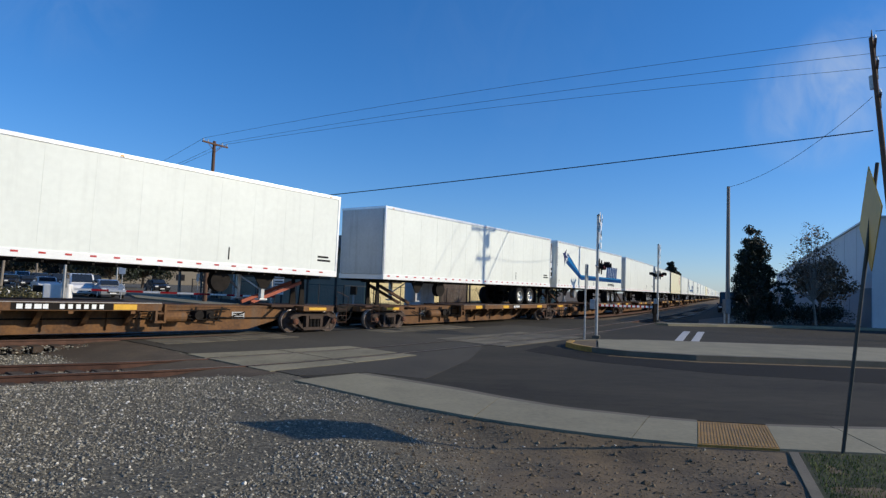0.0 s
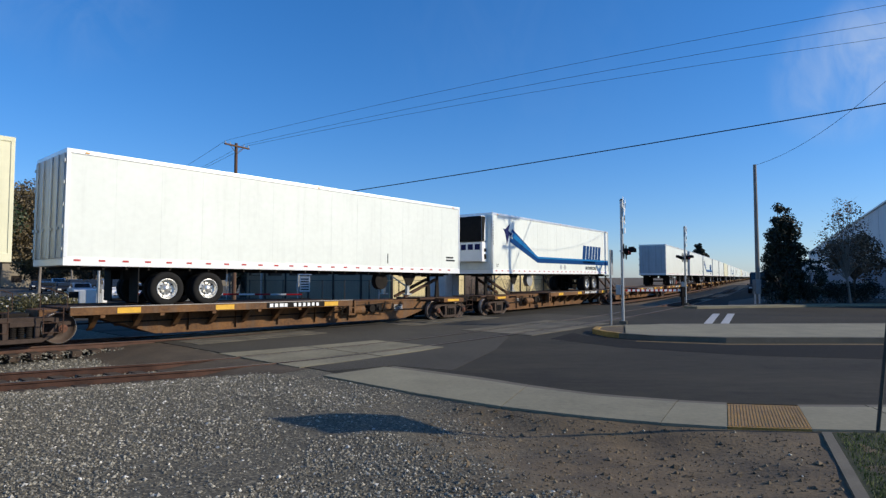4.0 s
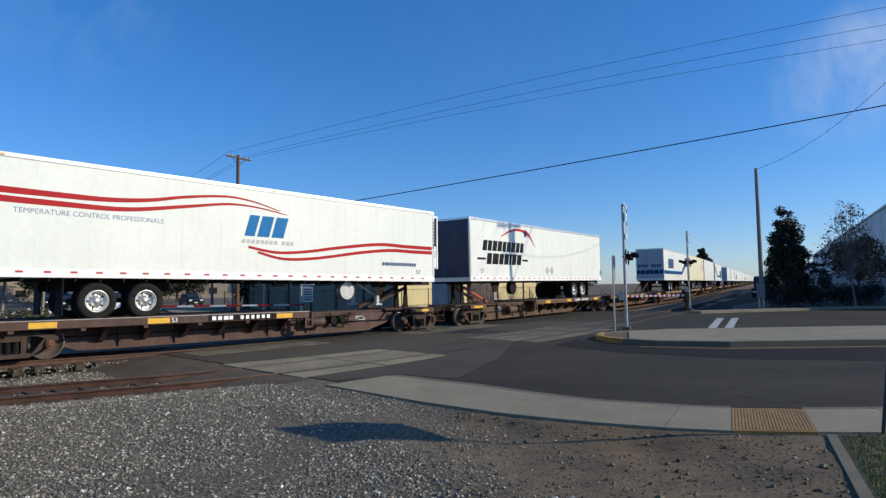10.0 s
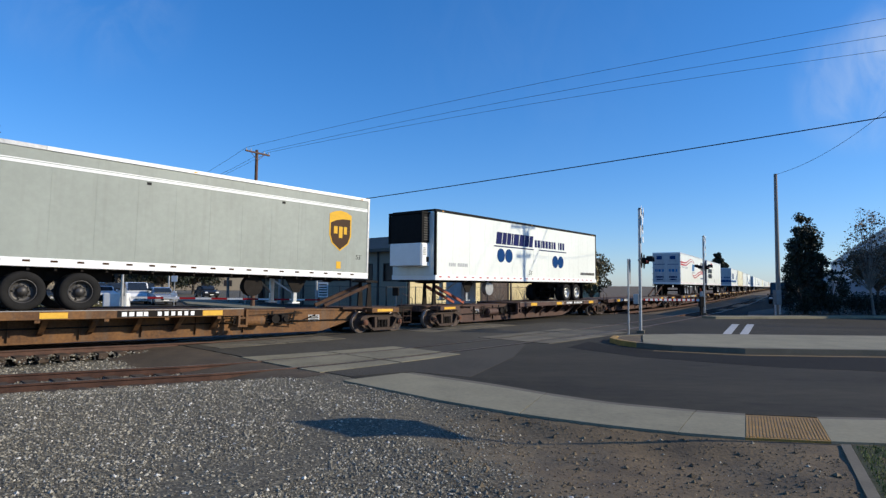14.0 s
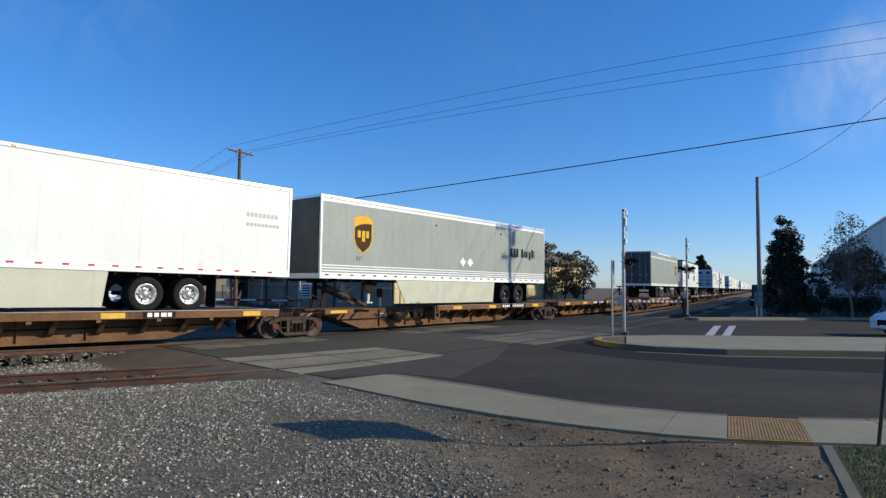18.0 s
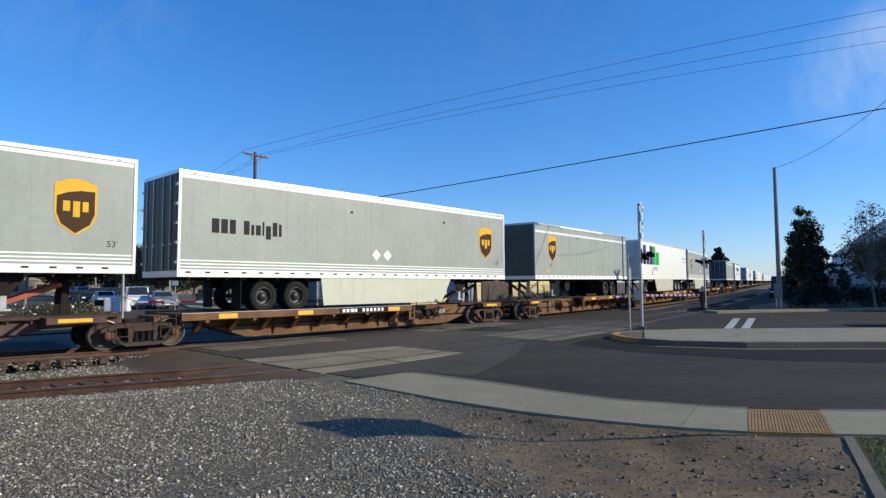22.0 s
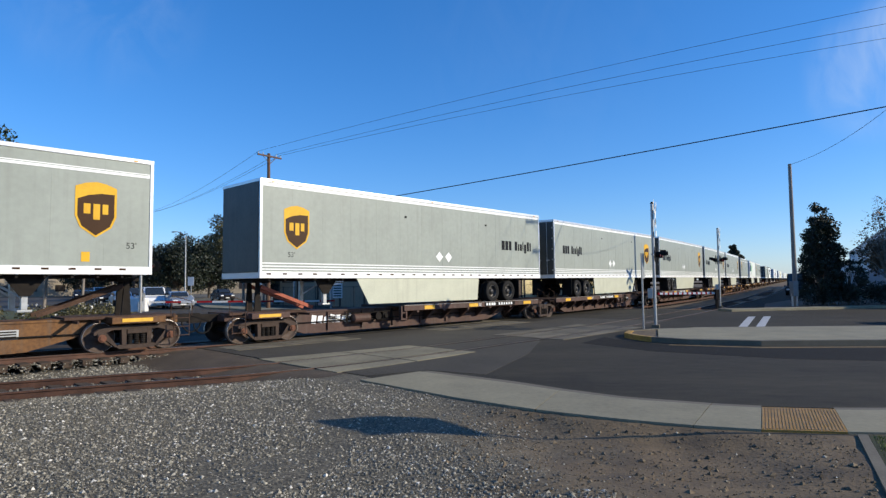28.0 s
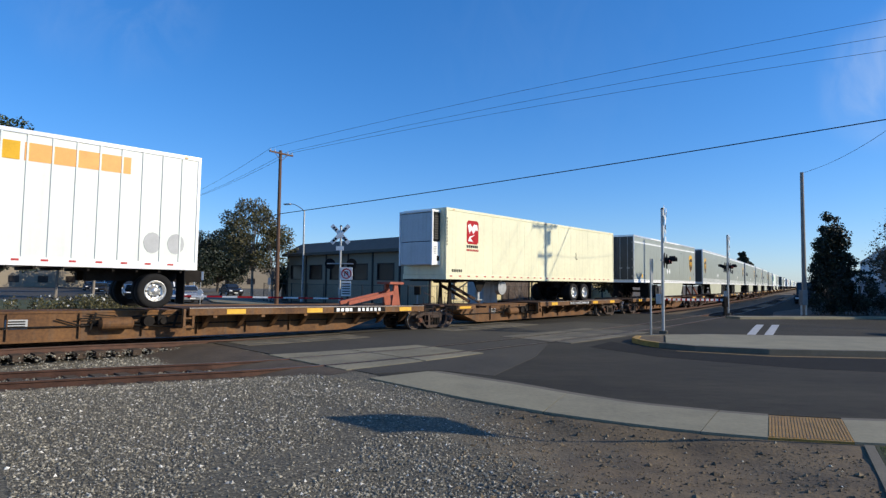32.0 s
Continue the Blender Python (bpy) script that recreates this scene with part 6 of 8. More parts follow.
for s0, kw in SPEC:
    if kw == "copy":
        src = made[-1][0]
        t = copy_thing(src, Matrix())
        L = made[-1][2]
    else:
        t = trailer(**kw)
        L = kw.get("length", 16.15)
    made.append((t, s0, L))
    MOVERS.append((t, s0, L))
# trailers that are already far down the line
order = [1, 4, 5, 1, 3, 4, 7, 1, 4, 5, 8, 1, 4, 3, 1, 4, 1, 5, 4, 1, 4, 1, 3, 4]
for i, k in enumerate(order):
    t = copy_thing(made[k][0], Matrix())
    MOVERS.append((t, 45.3 + i * 17.9, made[k][2]))

# platforms: (tail end, head end, paint, wheel deck at the tail end, truck offsets at both ends or None, extras)
def platform(s0, s1, paint, wl, lt, rt, label, **kw):
    c = flat_car(s1 - s0, paint, wl, lt, rt, label, **kw)
    MOVERS.append((c, s0, s1 - s0))
    return c


OC, BR = "ochre-brown spine flat car with yellow patches", "dark brown spine flat car with yellow patches"
platform(-445.0, -427.2, OCHRE, False, 1.7, 0, OC)
platform(-427.2, -408.15, OCHRE, False, None, 0, OC, raised=True)
platform(-408.15, -390.0, OCHRE, False, None, -1.7, OC, sign="28'-ALL PURPOSE SPINE CAR")
platform(-389.4, -370.6, OCHRE, True, 1.7, -1.7, OC)
platform(-370.0, -352.0, BROWN, False, 1.7, 0, BR, graffiti=True, hitch=ORANGE)
platform(-352.0, -334.2, BROWN, True, None, 0, BR)
platform(-334.2, -316.6, BROWN, True, None, 0, BR)
platform(-316.6, -299.4, BROWN, True, None, 0, BR, hitch=ORANGE)
platform(-299.4, -281.8, OCHRE, True, None, -1.7, OC)
platform(-281.2, -263.0, OCHRE, False, 1.7, 0, OC)
platform(-263.0, -245.7, OCHRE, False, None, 0, OC)
platform(-245.7, -228.0, OCHRE, False, None, 0, OC)
platform(-228.0, -208.8, OCHRE, True, None, -1.7, OC)
platform(-208.2, -190.0, OCHRE, True, 1.7, -1.7, OC)
platform(-189.6, -171.8, BROWN, False, 1.7, 0, BR, hitch=ORANGE)
platform(-171.8, -151.6, BROWN, True, None, -1.7, "dark brown spine flat car with a long empty deck", reach=16.2)
platform(-151.0, -133.0, BROWN, True, 1.7, -1.7, BR)
platform(-132.4, -114.6, OCHRE2, False, 1.7, 0, OC, hitch=ORANGE)
platform(-114.6, -97.4, OCHRE2, True, None, 0, OC)
platform(-97.4, -80.1, OCHRE2, True, None, 0, OC, hitch=ORANGE)
platform(-80.1, -63.0, OCHRE2, True, None, 0, OC)
platform(-63.0, -44.8, OCHRE, True, None, -1.7, OC)
platform(-44.2, -26.6, OCHRE, False, 1.7, 0, OC)
platform(-26.6, -9.2, OCHRE, False, None, 0, OC, sign=True)
platform(-9.2, 8.8, OCHRE, True, None, -1.7, OC, hitch=ORANGE)
platform(9.4, 26.8, OCHRE, False, 1.7, 0, OC)
last = platform(26.8, 44.6, OCHRE, False, None, 0, OC, far=True)
for i in range(24):
    c = copy_thing(last, Matrix())
    MOVERS.append((c, 44.6 + i * 17.9, 17.8))
bpy.data.batch_remove([TRUCK, *TRUCK_PARTS])


# ---- trees and plants ----
def leaf_cloud(centres, radii, per, size, seed, flat=0.8, hollow=0.45):
    r = np.random.default_rng(seed)
    verts, faces = [], []
    for c, rad in zip(centres, radii):
        n = int(per * rad * rad)
        d = r.normal(size=(n, 3))
        d /= np.linalg.norm(d, axis=1)[:, None]
        rr = rad * (hollow + (1 - hollow) * r.random(n) ** 0.5) * (0.8 + 0.35 * r.random(n))
        p = np.array(c) + d * rr[:, None] * np.array([1, 1, flat])
        for q in p:
            u = r.normal(size=3)
            u /= np.linalg.norm(u)
            w = np.cross(u, r.normal(size=3))
            w /= np.linalg.norm(w)
            k = len(verts)
            sz = size * (0.6 + 0.8 * r.random())
            verts += [tuple(q - u * sz), tuple(q + w * sz * 0.55), tuple(q + u * sz), tuple(q - w * sz * 0.55)]
            faces.append((k, k + 1, k + 2, k + 3))
    return verts, [], faces


def tree(x, y, height, spread, leaf, label, seed, trunk_h=0.35, trunk_r=0.16, per=110, size=0.16, clumps=26, tall=1.0, bark=None, hollow=0.45, bare=False):
    """A trunk that divides into limbs, with leaf clumps at their ends."""
    r = random.Random(seed)
    t = thing("tree", label, "tree")
    t.matrix_basis = pose(x, y, -0.05)
    th = height * trunk_h
    bm = B()
    lean = (r.uniform(-0.3, 0.3), r.uniform(-0.3, 0.3))
    rod(bm, (0, 0, 0), (lean[0] * 0.5, lean[1] * 0.5, th * 0.6), trunk_r, trunk_r * 0.8, 9)
    rod(bm, (lean[0] * 0.5, lean[1] * 0.5, th * 0.58), (lean[0], lean[1], th * 1.15), trunk_r * 0.8, trunk_r * 0.65, 9)
    trunk = part("trunk", bm, bark or BARK, t)
    centres, radii = [], []
    bm = B()
    for i in range(clumps):
        a = i * 2.4 + r.uniform(-0.4, 0.4)
        k = (i + 0.5) / clumps
        z = th + (height - th) * (0.12 + 0.83 * k)
        width = spread * (math.sin(math.pi * (0.16 + 0.78 * k)) ** 0.7) * r.uniform(0.55, 1.0) if tall < 1.5 else spread * (1.05 - 0.8 * k) * r.uniform(0.6, 1.05)
        c = (lean[0] + math.cos(a) * width, lean[1] + math.sin(a) * width, z + r.uniform(-0.06, 0.06) * height)
        rad = spread * r.uniform(0.26, 0.46) * (1.0 if k < 0.8 else 0.75)
        centres.append(c)
        radii.append(rad)
        mid = (lean[0] + (c[0] - lean[0]) * 0.45, lean[1] + (c[1] - lean[1]) * 0.45, th + (c[2] - th) * 0.55)
        rod(bm, (lean[0], lean[1], th * (0.8 + 0.3 * k)), mid, trunk_r * 0.4, trunk_r * 0.24, 6)
        rod(bm, mid, c, trunk_r * 0.24, trunk_r * 0.08, 5)
        if bare:
            for _ in range(6):
                e = (c[0] + r.uniform(-1, 1) * rad, c[1] + r.uniform(-1, 1) * rad, c[2] + r.uniform(-0.2, 1.2) * rad)
                rod(bm, c, e, trunk_r * 0.07, trunk_r * 0.02, 4)
    tagged(part("branch", bm, bark or BARK, trunk), kind="stuff")
    crown = part("crown", leaf_cloud(centres, radii, per, size, seed, 0.85, hollow), leaf, t)
    crown["kind"] = "stuff"
    return t


def polar(az, d):
    return d * math.sin(radians(az)), d * math.cos(radians(az))


tree(*polar(-44.2, 46), 11.8, 3.9, LEAF_GREEN, "tall full green street tree", 3, 0.2, 0.22, 330, 0.11, 44)
tree(*polar(-36.9, 66), 10.3, 4.0, LEAF_AUTUMN, "street tree with rusty autumn leaves", 5, 0.42, 0.15, 260, 0.115, 34, bark=GREYPOLE, bare=True)
tree(*polar(-39.5, 70), 10.5, 4.2, LEAF_AUTUMN, "street tree with rusty autumn leaves", 6, 0.42, 0.15, 240, 0.115, 30, bark=GREYPOLE, bare=True)
tree(*polar(-34.6, 92), 10.8, 3.6, LEAF_AUTUMN, "distant street tree turning brown", 7, 0.4, 0.15, 200, 0.14, 22, bark=GREYPOLE, bare=True)
tree(*polar(-24.1, 60), 9.5, 2.9, LEAF_OLIVE, "street tree with olive and yellowing leaves", 8, 0.36, 0.15, 300, 0.11, 34, bark=GREYPOLE, bare=True)
tree(*polar(-22.3, 58), 7.0, 2.0, LEAF_OLIVE, "small street tree with olive leaves", 9, 0.32, 0.1, 300, 0.11, 18, bark=GREYPOLE)
tree(*polar(-29.5, 95), 8.8, 5.0, LEAF_DARK, "broad dark green tree", 10, 0.2, 0.25, 170, 0.17, 28)
tree(*polar(-27.0, 100), 9.0, 5.5, LEAF_DARK, "broad dark green tree", 11, 0.2, 0.25, 170, 0.17, 28)
tree(*polar(-31.4, 120), 8.5, 4.5, LEAF_DARK, "broad dark green tree", 12, 0.2, 0.25, 140, 0.18, 22)
tree(*polar(-43.4, 60), 9.5, 4.0, LEAF_GREEN, "full green street tree", 13, 0.3, 0.2, 220, 0.12, 28)
tree(*polar(-33.6, 130), 8.0, 5.0, LEAF_DARK, "broad dark green tree", 22, 0.2, 0.25, 120, 0.2, 22)
tree(*polar(-36.8, 140), 8.5, 5.5, LEAF_DARK, "broad dark green tree", 23, 0.2, 0.25, 120, 0.2, 22)
tree(*polar(8.1, 60), 6.6, 1.9, LEAF_OLIVE, "airy olive tree before the building", 14, 0.16, 0.10, 150, 0.15, 26, bare=True, hollow=0.2)
tree(*polar(9.9, 61), 5.3, 1.9, LEAF_OLIVE, "airy olive tree before the building", 15, 0.14, 0.10, 170, 0.14, 24, bare=True, hollow=0.2)
for k, (az, d, hh) in enumerate(((1.6, 50, 3.1), (3.9, 53, 2.7), (5.6, 56, 2.4))):
    tree(*polar(az, d), hh, 1.1, LEAF_DRY, "leafless grey shrub before the building", 60 + k, 0.1, 0.05, 14, 0.06, 26, bark=GREYPOLE, bare=True)
tree(*polar(27.75, 48.5), 6.9, 1.55, LEAF_DARK, "dense dark evergreen tree beside a pole", 16, 0.05, 0.2, 950, 0.085, 60, tall=2.0, hollow=0.05)
tree(*polar(29.5, 49), 3.9, 1.1, LEAF_DARK, "dark evergreen bush beside the lane", 17, 0.06, 0.1, 800, 0.085, 26, hollow=0.1)
tree(*polar(32.3, 50.5), 7.4, 1.9, LEAF_DRY, "thin tree with sparse dry brown leaves", 18, 0.3, 0.10, 70, 0.09, 40, tall=2.0, bark=GREYPOLE, bare=True, hollow=0.2)
tree(*polar(32.6, 52), 4.9, 2.0, LEAF_DRY, "low spreading tree with dense dry brown leaves", 19, 0.42, 0.09, 330, 0.10, 30, bare=True, hollow=0.1)
tree(*polar(21.0, 190), 12.4, 2.3, LEAF_DARK, "distant dark conifer beyond the tracks", 20, 0.08, 0.3, 330, 0.26, 44, tall=2.0, hollow=0.1)
tree(*polar(21.75, 196), 9.2, 2.2, LEAF_DARK, "distant dark conifer beyond the tracks", 21, 0.08, 0.3, 330, 0.26, 34, tall=2.0, hollow=0.1)


def bush(x, y, w, h, leaf, label, seed, flowers=0):
    b = thing("bush", label, "bush")
    b.matrix_basis = pose(x, y, -0.05)
    r = random.Random(seed)
    cs = [(r.uniform(-w, w), r.uniform(-w, w) * 0.6, h * r.uniform(0.3, 0.7)) for _ in range(14)]
    f = part("foliage", leaf_cloud(cs, [h * 0.4 * r.uniform(0.8, 1.2) for _ in cs], 420, 0.06, seed, 0.9, 0.2), leaf, b)
    f["kind"] = "stuff"
    bm = B()
    for c in cs:
        rod(bm, (c[0] * 0.3, c[1] * 0.3, 0), c, 0.02, 0.008, 5)
    tagged(part("stem", bm, BARK, b), kind="stuff")
    if flowers:
        pts = [(c[0] + r.uniform(-0.4, 0.4), c[1] + r.uniform(-0.4, 0.4), c[2] + h * 0.3 * r.uniform(0.3, 1.2)) for c in cs for _ in range(flowers)]
        fl = part("blossom", leaf_cloud(pts, [0.07] * len(pts), 1200, 0.045, seed + 1, 1, 0.2), FLOWER, b, "white blossoms")
        fl["kind"] = "stuff"
    return b


for k, (az, d, w, h) in enumerate(((-35.6, 36, 1.1, 1.2), (-38.0, 34, 1.4, 1.3), (-40.5, 36, 1.5, 1.2), (-33.9, 40, 0.8, 0.9))):
    bush(*polar(az, d), w, h, LEAF_OLIVE, "low verge bush with white flowers", 40 + k, 1)
for k, (x, y, w, h) in enumerate(((23.2, 42.4, 1.2, 1.5), (25.2, 43.2, 1.4, 1.7), (27.6, 44.2, 1.5, 1.8), (29.6, 45.2, 1.1, 1.7), (21.7, 42.0, 0.7, 1.1))):
    bush(x, y, w, h, LEAF_DARK, "dark untrimmed hedge bush beside the lane", 50 + k)
slab("verge_far", [polar(-34.6, 31), polar(-34.9, 40), polar(-36.6, 60), polar(-60, 90), polar(-60, 30)], material("verge_turf", (0.06, 0.075, 0.03), 0.95, vary=0.4, scale=0.8, bump=0.4), -0.2, 0.0, "dull green verge beside the far street", "grass")


def palm(x, y, h):
    t = thing("palm_tree", "distant fan palm above the roofs", "palm tree")
    t.matrix_basis = pose(x, y, -0.05)
    part("trunk", rod(B(), (0, 0, 0), (0, 0, h), 0.32, 0.22, 9), BARK, t)
    r = np.random.default_rng(5)
    verts, faces = [], []
    for i in range(70):
        a, e = r.random() * 6.28, -0.9 + r.random() * 2.2
        d = Vector((math.cos(a) * math.cos(e), math.sin(a) * math.cos(e), math.sin(e)))
        side = d.cross(Vector((0, 0, 1))).normalized() * 0.16
        o = Vector((0, 0, h))
        tip = o + d * (1.5 + r.random() * 0.6) - Vector((0, 0, 0.35))
        k = len(verts)
        verts += [tuple(o), tuple(o + d * 0.9 + side), tuple(tip), tuple(o + d * 0.9 - side)]
        faces.append((k, k + 1, k + 2, k + 3))
    c = part("fronds", (verts, [], faces), LEAF_DARK, t)
    c["kind"] = "stuff"


palm(*polar(4.65, 105), 11.0)
palm(*polar(-21.2, 62), 2.2)

# ---- poles, wires and lamps ----
def utility_pole(x, y, h, arms, mat, label, r=0.17, turn=0.0, caps=True):
    p = thing("utility_pole", label, "utility pole")
    p.matrix_basis = pose(x, y, -0.05, 0, 0, turn)
    part("shaft", rod(B(), (0, 0, 0), (0, 0, h), r, r * 0.68, 14), mat, p)
    for z, half in arms:
        a = part("crossarm", box(B(), -half, half, -0.17, -0.06, z - 0.06, z + 0.06, 0.01), mat, p)
        for k in (-1, -0.6, 0.6, 1):
            part("insulator", rod(B(), (k * (half - 0.08), -0.115, z + 0.06), (k * (half - 0.08), -0.115, z + 0.24), 0.045, 0.03, 8), GALV, a)
        bm = B()
        for k in (-0.55, 0.55):
            beam(bm, (0, -0.12, z - 0.6), (k * half, -0.12, z - 0.05), 0.02, 0.04)
        part("brace", bm, mat, a)
    return p


POLE_L = (*polar(-21.95, 48), 12.3)
POLE_P = (21.45, 29.3, 15.2)
POLE_R = (20.1, 41.6, 9.75)
wire_az = math.degrees(math.atan2(POLE_P[1] - POLE_L[1], POLE_P[0] - POLE_L[0]))
utility_pole(POLE_L[0], POLE_L[1], 12.4, ((12.15, 1.15),), POLE, "brown timber utility pole with one crossarm", 0.17, 60)
pp = utility_pole(POLE_P[0], POLE_P[1], 15.5, ((15.0, 1.25), (13.9, 1.2), (12.4, 0.7)), POLE, "tall dark timber utility pole with stacked crossarms", 0.15, 55)
pp.matrix_basis = pose(22.85, 29.3, -0.05, 0, -5.4, 0) @ pose(0, 0, 0, 0, 0, 55)
bm = B()
rod(bm, (0.28, 0.1, 12.9), (0.28, 0.1, 13.6), 0.16, None, 12)
part("transformer", bm, GALV, pp, "grey transformer can")
bm = B()
for k in (-1.15, 1.15, -0.8, 0.8):
    rod(bm, (k, 0.0, 15.05), (k, 0.0, 15.5), 0.02, None, 6)
rod(bm, (-1.15, 0, 15.5), (1.15, 0, 15.5), 0.02, None, 6)
part("jumper_bar", bm, WIREM, pp, "raised conductor frame over the crossarm")
utility_pole(POLE_R[0], POLE_R[1], 9.8, (), GREYPOLE, "slim weathered grey utility pole beside the lane", 0.16)
utility_pole(*polar(-33.05, 105), 13.5, ((13.1, 1.1),), POLE, "distant utility pole behind the crossing signal", 0.17, 40)
utility_pole(*polar(28.2, 160), 9.0, (), GREYPOLE, "distant slim pole beside the tracks", 0.14)
utility_pole(*polar(26.9, 240), 9.0, (), GREYPOLE, "distant slim pole beside the tracks", 0.14)


def wire(a, b, sag, r, label, n=28):
    a, b = Vector(a), Vector(b)
    cu = bpy.data.curves.new("cable", "CURVE")
    cu.dimensions, cu.bevel_depth, cu.bevel_resolution = "3D", r, 1
    sp = cu.splines.new("POLY")
    sp.points.add(n)
    for i in range(n + 1):
        k = i / n
        q = a.lerp(b, k) - Vector((0, 0, sag * 4 * k * (1 - k)))
        sp.points[i].co = (*q, 1)
    tmp = new("cable", cu)
    bpy.context.view_layer.update()
    me = bpy.data.meshes.new_from_object(tmp)
    bpy.data.objects.remove(tmp)
    me.materials.append(WIREM)
    return tagged(new("overhead_wire", me), label, "wire")


def arm_end(pole, z, k, turn):
    return (pole[0] + k * math.cos(radians(turn)) + 0.115 * math.sin(radians(turn)), pole[1] + k * math.sin(radians(turn)) - 0.115 * math.cos(radians(turn)), z)


for (ka, kb, zb) in ((-1.05, -1.15, 15.0), (0.62, -1.1, 14.16), (1.05, 0.68, 14.0)):
    wire(arm_end(POLE_L, 12.35, ka, 60), arm_end(POLE_P, zb, kb, 55), -0.35, 0.010, "thin bare power line between two poles")
for k in (-1.05, 0.62, 1.05):
    wire(arm_end(POLE_L, 12.35, k, 60), (*polar(-33.05, 105), 13.2), 0.9, 0.012, "thin power line to a distant pole")
for k in (-1.15, -0.7, 1.15):
    wire(arm_end(POLE_P, 15.25 if k < -1 else 14.12, k, 55), (70 + k, 2, 15), 0.8, 0.012, "thin power line to the next pole")
wire((POLE_L[0], POLE_L[1], 7.25), (POLE_P[0], POLE_P[1], 10.55), 0.15, 0.030, "thick black cable hung across the street")
wire((POLE_L[0], POLE_L[1], 7.25), (*polar(-33.05, 105), 8.0), 1.0, 0.030, "thick black cable hung along the street")
wire((POLE_P[0], POLE_P[1], 12.3), (POLE_R[0], POLE_R[1], 9.7), 0.7, 0.012, "thin drop cable to the grey pole")


def street_light(x, y, h, arm, turn, label):
    p = thing("street_light", label, "street light")
    p.matrix_basis = pose(x, y, -0.05, 0, 0, turn)
    part("base", rod(B(), (0, 0, 0), (0, 0, 0.5), 0.22, 0.16, 12), GALV, p)
    sh = part("column", rod(B(), (0, 0, 0.4), (0, 0, h), 0.11, 0.07, 12), GALV, p)
    bm = B()
    n = 8
    for i in range(n):
        k0, k1 = i / n, (i + 1) / n
        rod(bm, (arm * k0, 0, h - 0.05 + 0.75 * math.sin(k0 * 1.57)), (arm * k1, 0, h - 0.05 + 0.75 * math.sin(k1 * 1.57)), 0.04, None, 7)
    part("arm", bm, GALV, p)
    bm = box(B(), arm - 0.05, arm + 0.75, -0.14, 0.14, h + 0.62, h + 0.76, 0.04)
    part("lamp_head", bm, GALV, p)


street_light(*polar(-19.55, 56), 8.6, 1.7, 160, "grey steel street light with a curved arm")
street_light(*polar(-29.0, 88), 8.8, 1.9, 160, "grey steel street light with a curved arm")


